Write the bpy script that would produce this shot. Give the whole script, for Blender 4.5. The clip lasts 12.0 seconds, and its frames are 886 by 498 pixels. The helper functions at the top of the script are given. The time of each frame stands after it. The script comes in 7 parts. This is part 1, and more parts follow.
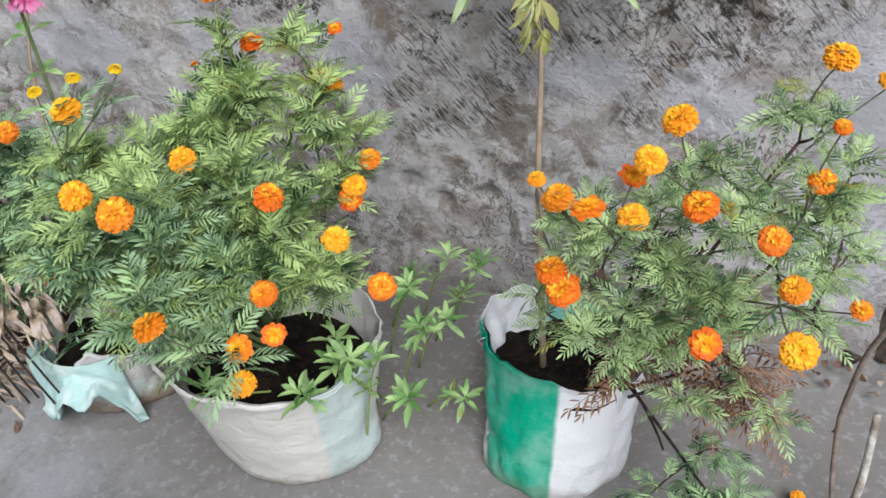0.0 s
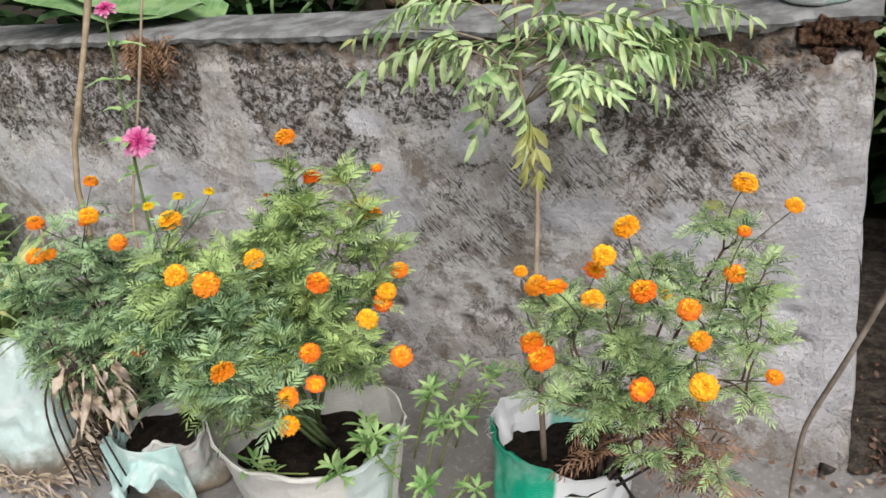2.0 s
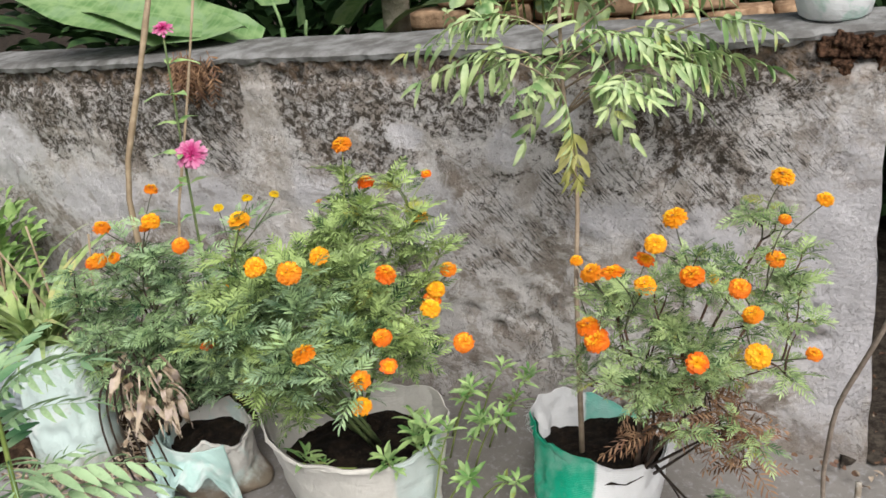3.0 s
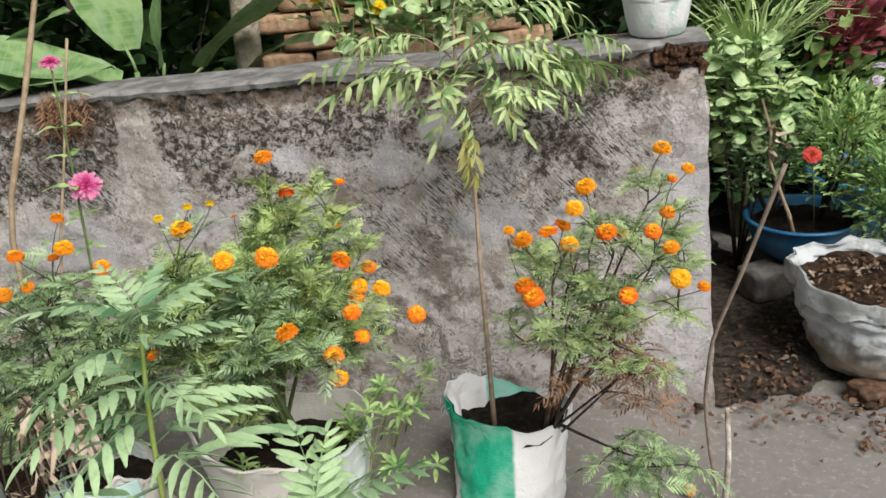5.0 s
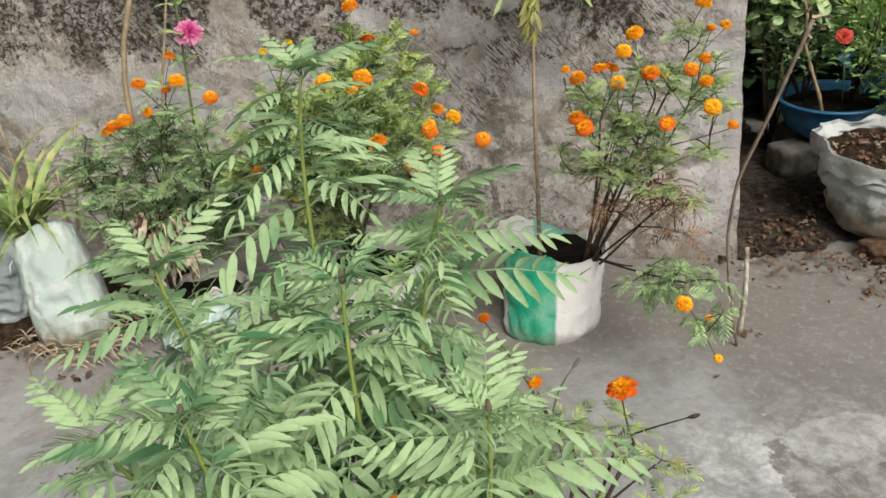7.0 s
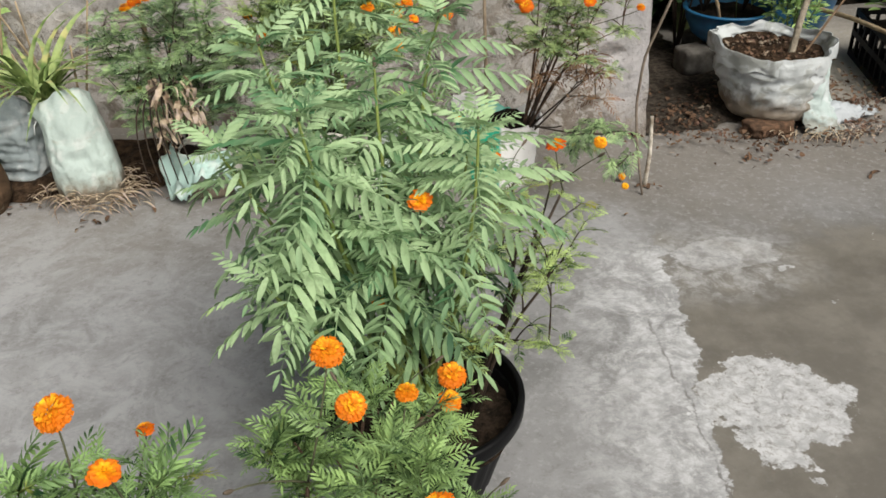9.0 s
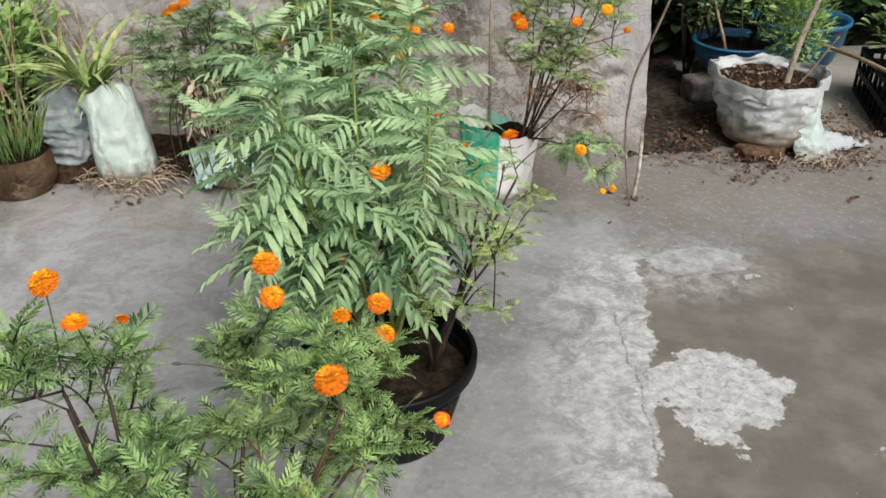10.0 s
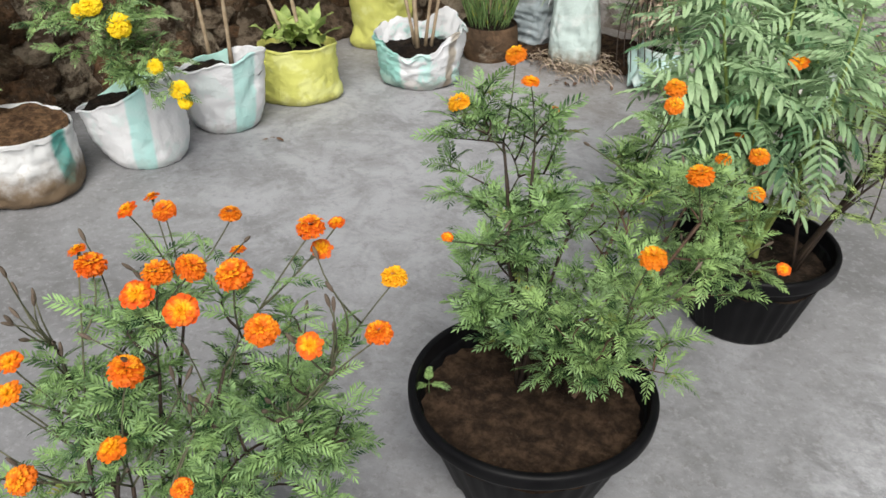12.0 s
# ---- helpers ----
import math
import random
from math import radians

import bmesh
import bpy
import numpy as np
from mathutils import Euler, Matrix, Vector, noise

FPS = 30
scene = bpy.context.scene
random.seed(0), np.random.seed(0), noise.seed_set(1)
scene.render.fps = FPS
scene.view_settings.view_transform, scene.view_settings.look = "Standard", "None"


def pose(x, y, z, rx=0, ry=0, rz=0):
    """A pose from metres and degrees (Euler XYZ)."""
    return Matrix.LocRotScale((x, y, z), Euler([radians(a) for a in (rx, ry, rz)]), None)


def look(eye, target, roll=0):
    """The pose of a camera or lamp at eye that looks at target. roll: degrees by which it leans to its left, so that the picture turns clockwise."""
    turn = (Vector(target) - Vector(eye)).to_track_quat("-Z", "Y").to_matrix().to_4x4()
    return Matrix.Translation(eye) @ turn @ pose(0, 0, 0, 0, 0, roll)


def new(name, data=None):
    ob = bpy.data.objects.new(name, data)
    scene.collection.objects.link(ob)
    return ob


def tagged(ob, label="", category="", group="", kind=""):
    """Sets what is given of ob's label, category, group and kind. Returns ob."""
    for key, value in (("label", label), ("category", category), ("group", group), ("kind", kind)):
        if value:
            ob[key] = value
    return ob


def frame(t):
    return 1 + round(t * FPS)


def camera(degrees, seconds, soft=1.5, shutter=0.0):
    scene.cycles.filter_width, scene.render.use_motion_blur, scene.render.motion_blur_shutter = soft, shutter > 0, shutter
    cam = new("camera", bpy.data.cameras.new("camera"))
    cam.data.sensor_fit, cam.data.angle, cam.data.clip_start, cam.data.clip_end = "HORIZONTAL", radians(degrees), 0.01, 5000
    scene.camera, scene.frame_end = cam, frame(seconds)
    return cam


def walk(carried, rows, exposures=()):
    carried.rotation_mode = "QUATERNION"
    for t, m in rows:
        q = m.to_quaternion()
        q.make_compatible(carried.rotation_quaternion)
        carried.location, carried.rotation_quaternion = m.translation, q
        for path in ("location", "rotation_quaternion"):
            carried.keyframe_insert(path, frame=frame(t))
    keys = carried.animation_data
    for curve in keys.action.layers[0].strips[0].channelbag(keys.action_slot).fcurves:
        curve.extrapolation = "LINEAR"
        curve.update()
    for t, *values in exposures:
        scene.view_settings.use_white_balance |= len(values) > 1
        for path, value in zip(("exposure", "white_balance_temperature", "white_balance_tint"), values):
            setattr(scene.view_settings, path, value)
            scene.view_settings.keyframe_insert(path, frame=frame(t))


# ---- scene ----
cam = camera(54.9, 12.0, soft=1.6)
PATH = [
    (0, (0.321, 0.056, 1.561), (-0.024, 1.547, 0.274), -8.8),
    (0.5, (0.282, -0.08, 1.6), (-0.053, 1.534, 0.468), -4.1),
    (1, (0.323, -0.184, 1.618), (-0.071, 1.515, 0.639), -4.6),
    (1.5, (0.408, -0.263, 1.624), (-0.023, 1.415, 0.625), -7.3),
    (2, (0.448, -0.297, 1.637), (0.001, 1.412, 0.698), -8.1),
    (2.5, (0.42, -0.331, 1.632), (-0.041, 1.406, 0.753), -7.2),
    (3, (0.334, -0.461, 1.641), (-0.077, 1.291, 0.769), -7.8),
    (3.5, (0.251, -0.6, 1.656), (0.076, 1.22, 0.845), -6.2),
    (3.7, (0.223, -0.634, 1.658), (0.178, 1.202, 0.864), -4.6),
    (5.3, (-0.055, -0.772, 1.585), (0.1, 1.065, 0.809), -6.1),
    (5.5, (-0.062, -0.809, 1.593), (0.097, 1.008, 0.773), -6.1),
    (6, (-0.095, -0.918, 1.589), (0.054, 0.848, 0.663), -6.1),
    (6.5, (-0.118, -1.027, 1.566), (-0.047, 0.718, 0.591), -6.4),
    (7, (-0.152, -1.107, 1.53), (-0.103, 0.658, 0.591), -5.1),
    (7.5, (-0.223, -1.158, 1.495), (-0.181, 0.56, 0.472), -2.6),
    (7.7, (-0.27, -1.192, 1.488), (-0.2, 0.514, 0.447), -3.9),
    (9.3, (-0.334, -1.855, 1.572), (-0.116, -0.176, 0.509), -1.7),
    (9.5, (-0.311, -1.905, 1.57), (-0.096, -0.214, 0.523), -1.5),
    (10, (-0.171, -2.062, 1.576), (-0.071, -0.331, 0.579), -0.7),
    (10.5, (-0.097, -2.143, 1.562), (-0.345, -0.452, 0.523), -0.7),
    (11, (-0.051, -2.246, 1.557), (-0.504, -0.622, 0.482), -2.4),
    (11.5, (-0.035, -2.401, 1.547), (-0.703, -0.86, 0.46), 0.7),
    (12, (-0.084, -2.484, 1.524), (-0.838, -0.984, 0.436), 0.8),
]
EXPOSURE = ((0, 0.2, 5900, 10), (1.5, 0.23, 6200, 10), (3.5, 0.26, 6500, 10), (5.5, 0.22, 6700, 9), (7.5, 0.06, 7000, 7), (9.5, 0.12, 6800, 8), (12, 0.17, 6550, 9))
walk(cam, [(t, look(eye, target, roll)) for t, eye, target, roll in PATH], EXPOSURE)

# ---- world, sun, exposure ----
world = bpy.data.worlds.new("sky")
scene.world = world
world.use_nodes = True
wn, wl = world.node_tree.nodes, world.node_tree.links
wn.clear()
sky = wn.new("ShaderNodeTexSky")
sky.sky_type, sky.sun_disc = "NISHITA", False
sky.sun_elevation, sky.sun_rotation = radians(49), radians(154)
sky.air_density, sky.dust_density, sky.ozone_density = 1.2, 4.0, 1.0
bg, wout = wn.new("ShaderNodeBackground"), wn.new("ShaderNodeOutputWorld")
bg.inputs["Strength"].default_value = 0.056
haze = wn.new("ShaderNodeHueSaturation")
haze.inputs["Saturation"].default_value = 0.4
wl.new(sky.outputs[0], haze.inputs["Color"])
wl.new(haze.outputs[0], bg.inputs["Color"])
wl.new(bg.outputs[0], wout.inputs["Surface"])
sun = new("sun", bpy.data.lights.new("sun", "SUN"))
sun.data.energy, sun.data.angle, sun.data.color = 3.4, radians(40), (1.0, 0.97, 0.92)
sun.matrix_world = look((1.25, -2.56, 3.28), (0, 0, 0))
scene.view_settings.exposure = 0.4


# ---- materials ----
class Mat:
    """A small builder for a principled node material."""

    def __init__(self, name, rough=0.7, metal=0.0, spec=0.4):
        self.m = bpy.data.materials.new(name)
        self.m.use_nodes = True
        self.t = self.m.node_tree
        self.n, self.l = self.t.nodes, self.t.links
        self.p = self.n["Principled BSDF"]
        self.p.inputs["Roughness"].default_value = rough
        self.p.inputs["Metallic"].default_value = metal
        self.p.inputs["Specular IOR Level"].default_value = spec
        self.co = self.n.new("ShaderNodeTexCoord").outputs["Object"]

    def noise(self, scale, detail=5.0, rough=0.6, vec=None, dist=0.0):
        k = self.n.new("ShaderNodeTexNoise")
        k.inputs["Scale"].default_value, k.inputs["Detail"].default_value = scale, detail
        k.inputs["Roughness"].default_value, k.inputs["Distortion"].default_value = rough, dist
        self.l.new(vec or self.co, k.inputs["Vector"])
        return k.outputs["Fac"]

    def mapped(self, scale=(1, 1, 1), rot=(0, 0, 0), loc=(0, 0, 0)):
        k = self.n.new("ShaderNodeMapping")
        k.inputs["Scale"].default_value, k.inputs["Rotation"].default_value = scale, rot
        k.inputs["Location"].default_value = loc
        self.l.new(self.co, k.inputs["Vector"])
        return k.outputs["Vector"]

    def axis(self, which):
        k = self.n.new("ShaderNodeSeparateXYZ")
        self.l.new(self.co, k.inputs[0])
        return k.outputs[which]

    def ramp(self, fac, lo, hi, a=0.0, b=1.0):
        k = self.n.new("ShaderNodeMapRange")
        k.interpolation_type = "SMOOTHSTEP"
        for i, v in zip((1, 2, 3, 4), (lo, hi, a, b)):
            k.inputs[i].default_value = v
        self.l.new(fac, k.inputs[0])
        return k.outputs[0]

    def math(self, op, a, b=0.0):
        k = self.n.new("ShaderNodeMath")
        k.operation = op
        for i, v in enumerate((a, b)):
            if isinstance(v, (int, float)):
                k.inputs[i].default_value = v
            else:
                self.l.new(v, k.inputs[i])
        return k.outputs[0]

    def mix(self, fac, a, b, blend="MIX"):
        k = self.n.new("ShaderNodeMix")
        k.data_type, k.blend_type = "RGBA", blend
        for sock, v in ((k.inputs[0], fac), (k.inputs[6], a), (k.inputs[7], b)):
            if isinstance(v, tuple):
                sock.default_value = (*v, 1)
            elif isinstance(v, (int, float)):
                sock.default_value = v
            else:
                self.l.new(v, sock)
        return k.outputs[2]

    def rand(self):
        return self.n.new("ShaderNodeObjectInfo").outputs["Random"]

    def island(self):
        return self.n.new("ShaderNodeNewGeometry").outputs["Random Per Island"]

    def color(self, c):
        self.l.new(c, self.p.inputs["Base Color"])
        return self

    def rough(self, r):
        self.l.new(r, self.p.inputs["Roughness"])
        return self

    def bump(self, h, strength=0.3, dist=0.01):
        k = self.n.new("ShaderNodeBump")
        k.inputs["Strength"].default_value, k.inputs["Distance"].default_value = strength, dist
        self.l.new(h, k.inputs["Height"])
        self.l.new(k.outputs[0], self.p.inputs["Normal"])
        return self

    def translucent(self, col, amount):
        tr, mx = self.n.new("ShaderNodeBsdfTranslucent"), self.n.new("ShaderNodeMixShader")
        self.l.new(col, tr.inputs["Color"])
        mx.inputs[0].default_value = amount
        self.l.new(self.p.outputs[0], mx.inputs[1])
        self.l.new(tr.outputs[0], mx.inputs[2])
        self.l.new(mx.outputs[0], self.n["Material Output"].inputs["Surface"])
        return self


def leaf_mat(name, dark, light, rough=0.52, yellow=(0.34, 0.33, 0.06), yel=0.06, veins=0.0):
    """Foliage: each leaf its own shade, a few turning yellow, mottled along the blade."""
    k = Mat(name, rough + 0.08, spec=0.2)
    shift = k.n.new("ShaderNodeVectorMath")
    shift.operation = "ADD"
    far = k.n.new("ShaderNodeCombineXYZ")
    for axis, much in enumerate((97.0, 41.0, 63.0)):
        k.l.new(k.math("MULTIPLY", k.rand(), much), far.inputs[axis])
    k.l.new(k.co, shift.inputs[0])
    k.l.new(far.outputs[0], shift.inputs[1])
    at = shift.outputs[0]
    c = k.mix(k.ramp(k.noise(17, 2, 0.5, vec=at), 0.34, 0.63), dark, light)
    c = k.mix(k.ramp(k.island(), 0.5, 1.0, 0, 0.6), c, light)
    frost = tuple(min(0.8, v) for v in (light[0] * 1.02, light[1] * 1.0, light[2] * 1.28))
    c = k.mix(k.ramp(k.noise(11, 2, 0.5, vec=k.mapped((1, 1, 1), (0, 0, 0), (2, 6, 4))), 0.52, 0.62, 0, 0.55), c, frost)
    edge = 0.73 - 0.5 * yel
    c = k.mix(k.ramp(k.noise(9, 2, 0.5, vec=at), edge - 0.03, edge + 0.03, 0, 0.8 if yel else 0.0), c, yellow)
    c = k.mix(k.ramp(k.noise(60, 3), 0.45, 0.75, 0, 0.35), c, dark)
    h = k.noise(180, 2)
    if veins:
        w = k.n.new("ShaderNodeTexWave")
        w.wave_type, w.bands_direction = "BANDS", "Y"
        w.inputs["Scale"].default_value, w.inputs["Distortion"].default_value = veins, 0.6
        k.l.new(k.co, w.inputs["Vector"])
        rib = k.ramp(w.outputs["Fac"], 0.8, 1.0, 0, 0.45)
        c = k.mix(rib, c, light)
        c = k.mix(k.ramp(k.math("ABSOLUTE", k.axis(0)), 0.002, 0.006, 0.6, 0), c, light)
        h = k.math("ADD", h, k.math("MULTIPLY", w.outputs["Fac"], 0.6))
    k.color(c).bump(h, 0.25, 0.002)
    return k.translucent(c, 0.08).m


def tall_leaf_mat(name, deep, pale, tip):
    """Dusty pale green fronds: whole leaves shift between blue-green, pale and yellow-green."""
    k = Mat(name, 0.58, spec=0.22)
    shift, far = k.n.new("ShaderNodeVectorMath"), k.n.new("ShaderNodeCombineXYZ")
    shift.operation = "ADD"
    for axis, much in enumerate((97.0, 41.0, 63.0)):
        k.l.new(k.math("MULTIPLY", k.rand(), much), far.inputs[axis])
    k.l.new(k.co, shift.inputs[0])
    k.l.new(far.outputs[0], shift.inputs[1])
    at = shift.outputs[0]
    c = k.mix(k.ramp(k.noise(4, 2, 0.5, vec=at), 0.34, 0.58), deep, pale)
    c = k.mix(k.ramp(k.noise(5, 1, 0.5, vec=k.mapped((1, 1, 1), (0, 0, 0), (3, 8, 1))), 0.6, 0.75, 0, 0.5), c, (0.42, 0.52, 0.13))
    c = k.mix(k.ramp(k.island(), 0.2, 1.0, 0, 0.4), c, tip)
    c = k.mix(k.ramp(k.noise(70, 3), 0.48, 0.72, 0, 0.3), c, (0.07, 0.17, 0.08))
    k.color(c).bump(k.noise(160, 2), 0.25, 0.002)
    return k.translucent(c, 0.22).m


def petal_mat(name, tip, heart, edge, lo=0.5, hi=1.12, throat=0.9):
    """Ray florets: clear yellow lips, burnt throats and rim, each floret its own shade."""
    k = Mat(name, 0.6, spec=0.25)
    x, y, z = k.axis(0), k.axis(1), k.axis(2)
    flat = k.math("ADD", k.math("MULTIPLY", x, x), k.math("MULTIPLY", y, y))
    rad = k.math("ADD", k.math("SQRT", flat), k.math("MULTIPLY", k.math("SUBTRACT", k.island(), 0.5), 0.25))
    c = k.mix(k.ramp(rad, lo, hi), tip, edge)
    deep = k.math("SQRT", k.math("ADD", flat, k.math("MULTIPLY", k.math("MULTIPLY", z, z), 2.0)))
    c = k.mix(k.ramp(deep, 0.8, 1.08, throat, 0), c, heart)
    c = k.mix(k.ramp(k.noise(3, 4), 0.46, 0.6, 0, 0.5), c, heart)
    c = k.mix(k.ramp(k.island(), 0.55, 1.0, 0, 0.5), c, edge)
    c = k.mix(k.math("MULTIPLY", k.rand(), 0.3), c, tip)
    k.color(c)
    return k.translucent(c, 0.15).m


def woven_mat(name, base, stripes=(), dirt=0.5, band=0.06, cloud=None, cloud_amt=0.0, shear=(0.0, 0.0)):
    """Woven plastic sack: crossed tapes, printed stripes at angles round the bag, stains."""
    k = Mat(name, 0.55, spec=0.35)
    base = tuple(0.92 * v for v in base)
    px, py = (k.math("SUBTRACT", k.axis(n), k.math("MULTIPLY", k.axis(2), shear[n])) for n in (0, 1))
    ang = k.math("ARCTAN2", py, px)
    wob = k.math("MULTIPLY", k.math("SUBTRACT", k.noise(14, 3), 0.5), 0.12)
    z = k.axis(2)
    c = k.mix(k.ramp(k.noise(7, 4), 0.4, 0.7, 0, 0.5), base, tuple(v * 0.86 for v in base))
    if cloud:
        c = k.mix(k.ramp(k.noise(9, 4, 0.6, dist=0.6), 0.5, 0.62, 0, cloud_amt), c, cloud)
    for mid, half, col in stripes:
        d2 = k.n.new("ShaderNodeMath")
        d2.operation = "WRAP"
        d2.inputs[1].default_value, d2.inputs[2].default_value = math.pi, -math.pi
        k.l.new(k.math("ADD", k.math("SUBTRACT", ang, radians(mid)), wob), d2.inputs[0])
        d = k.math("ABSOLUTE", d2.outputs[0])
        m = k.ramp(d, radians(half) - 0.05, radians(half) + 0.05, 1, 0)
        worn = k.math("MULTIPLY", m, k.ramp(k.noise(11, 5), 0.3, 0.6, 0.78, 1.0))
        c = k.mix(worn, c, col)
    zz = k.math("ADD", z, k.math("MULTIPLY", k.math("SUBTRACT", k.noise(16, 5), 0.5), 0.16))
    c = k.mix(k.math("MULTIPLY", k.ramp(zz, band * 0.3, band, 1, 0), dirt), c, (0.17, 0.12, 0.075))
    c = k.mix(k.ramp(k.noise(22, 6, 0.7), 0.56, 0.74, 0, 0.45 * dirt), c, (0.3, 0.24, 0.16))
    wv = k.n.new("ShaderNodeTexWave")
    wv.wave_type, wv.bands_direction = "BANDS", "Z"
    wv.inputs["Scale"].default_value = 90
    wv.inputs["Distortion"].default_value = 1.5
    k.l.new(k.co, wv.inputs["Vector"])
    h = k.math("ADD", k.math("MULTIPLY", wv.outputs["Fac"], 0.06), k.math("ABSOLUTE", k.math("SUBTRACT", k.noise(17, 5, 0.55, dist=0.8), 0.5)))
    h = k.math("ADD", h, k.math("MULTIPLY", k.noise(60, 4), 0.3))
    return k.color(c).bump(h, 0.6, 0.012).m


def plain_mat(name, a, b, scale=20, rough=0.7, bump=0.3, dist=0.004, spec=0.4, metal=0.0, detail=6):
    k = Mat(name, rough, metal, spec)
    f = k.noise(scale, detail)
    c = k.mix(k.ramp(f, 0.35, 0.68), a, b)
    c = k.mix(k.math("MULTIPLY", k.rand(), 0.35), c, b)
    return k.color(c).bump(k.noise(scale * 3, detail), bump, dist).m


def soil_mat(name, a=(0.006, 0.004, 0.003), b=(0.03, 0.02, 0.013)):
    k = Mat(name, 0.95, spec=0.2)
    c = k.mix(k.ramp(k.noise(26, 8, 0.75), 0.4, 0.66), a, b)
    c = k.mix(k.ramp(k.noise(120, 3), 0.62, 0.72, 0, 0.6), c, (0.1, 0.075, 0.05))
    return k.color(c).bump(k.noise(60, 8, 0.8), 0.9, 0.012).m


def stone_mat():
    """Rough field stone: tan, grey and reddish blocks with dark pitted faces."""
    k = Mat("brown_stone", 0.95, spec=0.15)
    body = k.mix(k.ramp(k.rand(), 0.25, 0.8), (0.24, 0.135, 0.075), (0.48, 0.4, 0.3))
    c = k.mix(k.ramp(k.noise(1.6, 9, 0.7, dist=0.4), 0.42, 0.6), (0.1, 0.068, 0.045), body)
    c = k.mix(k.ramp(k.noise(5, 9, 0.75), 0.55, 0.68, 0, 0.7), c, (0.56, 0.48, 0.37))
    c = k.mix(k.ramp(k.noise(9, 7, 0.7), 0.56, 0.66, 0, 0.7), c, (0.045, 0.03, 0.02))
    return k.color(c).bump(k.noise(3, 10, 0.7), 0.9, 0.2).m


def plaster_mat():
    """Weathered cement render: pale worn patches, black mould in a speckled crust, slanting brush strokes, brown splash at the foot."""
    k = Mat("weathered_plaster", 0.9, spec=0.2)
    x, z = k.axis(0), k.axis(2)
    warp = k.math("ADD", k.math("MULTIPLY", k.math("SUBTRACT", k.noise(7, 8, 0.72, dist=0.4), 0.5), 2.2), k.math("MULTIPLY", k.math("SUBTRACT", k.noise(30, 8, 0.75, dist=0.8), 0.5), 1.3))

    def patches(spots, soft=0.35):
        out = None
        for cx, cz, rx, rz in spots:
            dx = k.math("DIVIDE", k.math("SUBTRACT", x, cx), rx)
            dz = k.math("DIVIDE", k.math("SUBTRACT", z, cz), rz)
            d = k.math("ADD", k.math("SQRT", k.math("ADD", k.math("MULTIPLY", dx, dx), k.math("MULTIPLY", dz, dz))), warp)
            m = k.ramp(d, 1 - soft, 1 + soft, 1, 0)
            out = m if out is None else k.math("MAXIMUM", out, m)
        return out

    def strokes(turn, along, across, lo, hi, loc):
        lay = k.n.new("ShaderNodeMapping")
        lay.vector_type = "TEXTURE"
        lay.inputs["Rotation"].default_value = (0, radians(turn), 0)
        lay.inputs["Scale"].default_value = (along, 0.05, across)
        lay.inputs["Location"].default_value = loc
        k.l.new(k.co, lay.inputs["Vector"])
        return k.ramp(k.noise(1.0, 5, 0.6, vec=lay.outputs["Vector"], dist=0.5), lo, hi)

    pale = patches(((-1.2, 0.885, 0.055, 0.035), (-1.15, 0.65, 0.09, 0.11), (-1.98, 0.63, 0.22, 0.09), (-2.5, 0.62, 0.22, 0.1), (-0.9, 0.85, 0.05, 0.06), (-0.62, 0.66, 0.1, 0.06), (-0.05, 0.5, 0.13, 0.42), (-0.36, 0.62, 0.1, 0.08), (-1.55, 0.7, 0.12, 0.07), (-0.75, 0.95, 0.06, 0.05), (-2.9, 0.8, 0.2, 0.15)))
    streak = k.math("MULTIPLY", k.ramp(k.math("ABSOLUTE", k.math("ADD", k.math("ADD", x, 1.685), k.math("MULTIPLY", warp, 0.06))), 0.03, 0.085, 1, 0), k.ramp(z, 0.55, 0.75))
    dark = patches(((-1.42, 0.97, 0.2, 0.16), (-1.32, 0.82, 0.16, 0.09), (-2.2, 1.0, 0.42, 0.15), (-2.9, 1.0, 0.4, 0.15), (-0.48, 0.9, 0.07, 0.1), (-0.98, 0.98, 0.2, 0.09), (-0.58, 0.7, 0.06, 0.05), (-2.15, 0.82, 0.18, 0.08)), 0.6)
    brushed = patches(((-0.28, 0.9, 0.2, 0.2), (-0.98, 0.6, 0.17, 0.14), (-0.68, 0.76, 0.15, 0.12), (-0.45, 0.64, 0.1, 0.1), (-1.95, 0.88, 0.22, 0.12)), 0.5)

    c = k.mix(k.ramp(k.noise(3.4, 8, 0.65), 0.4, 0.6), (0.33, 0.29, 0.26), (0.52, 0.48, 0.455))
    c = k.mix(k.ramp(k.noise(11, 10, 0.74, dist=0.5), 0.45, 0.53, 0, 0.75), c, (0.64, 0.615, 0.615))
    c = k.mix(k.ramp(k.noise(6, 9, 0.75, vec=k.mapped((1, 1, 1), (0, 0, 0), (4, 4, 7)), dist=0.6), 0.54, 0.6, 0, 0.7), c, (0.2, 0.165, 0.135))
    c = k.mix(k.math("MULTIPLY", pale, k.ramp(k.noise(30, 6, 0.7), 0.3, 0.5, 0.65, 1.0)), c, k.mix(k.noise(10, 5), (0.46, 0.44, 0.45), (0.64, 0.625, 0.66)))
    c = k.mix(k.math("MULTIPLY", streak, 0.75), c, k.mix(k.ramp(k.noise(24, 8, 0.75), 0.4, 0.6), (0.4, 0.36, 0.32), (0.6, 0.56, 0.54)))
    # thin wandering cracks
    vein = k.ramp(k.math("ABSOLUTE", k.math("SUBTRACT", k.noise(17, 8, 0.66, vec=k.mapped((1, 1, 1), (0, 0, 0), (2, 5, 9)), dist=0.9), 0.5)), 0.0, 0.022, 1, 0)
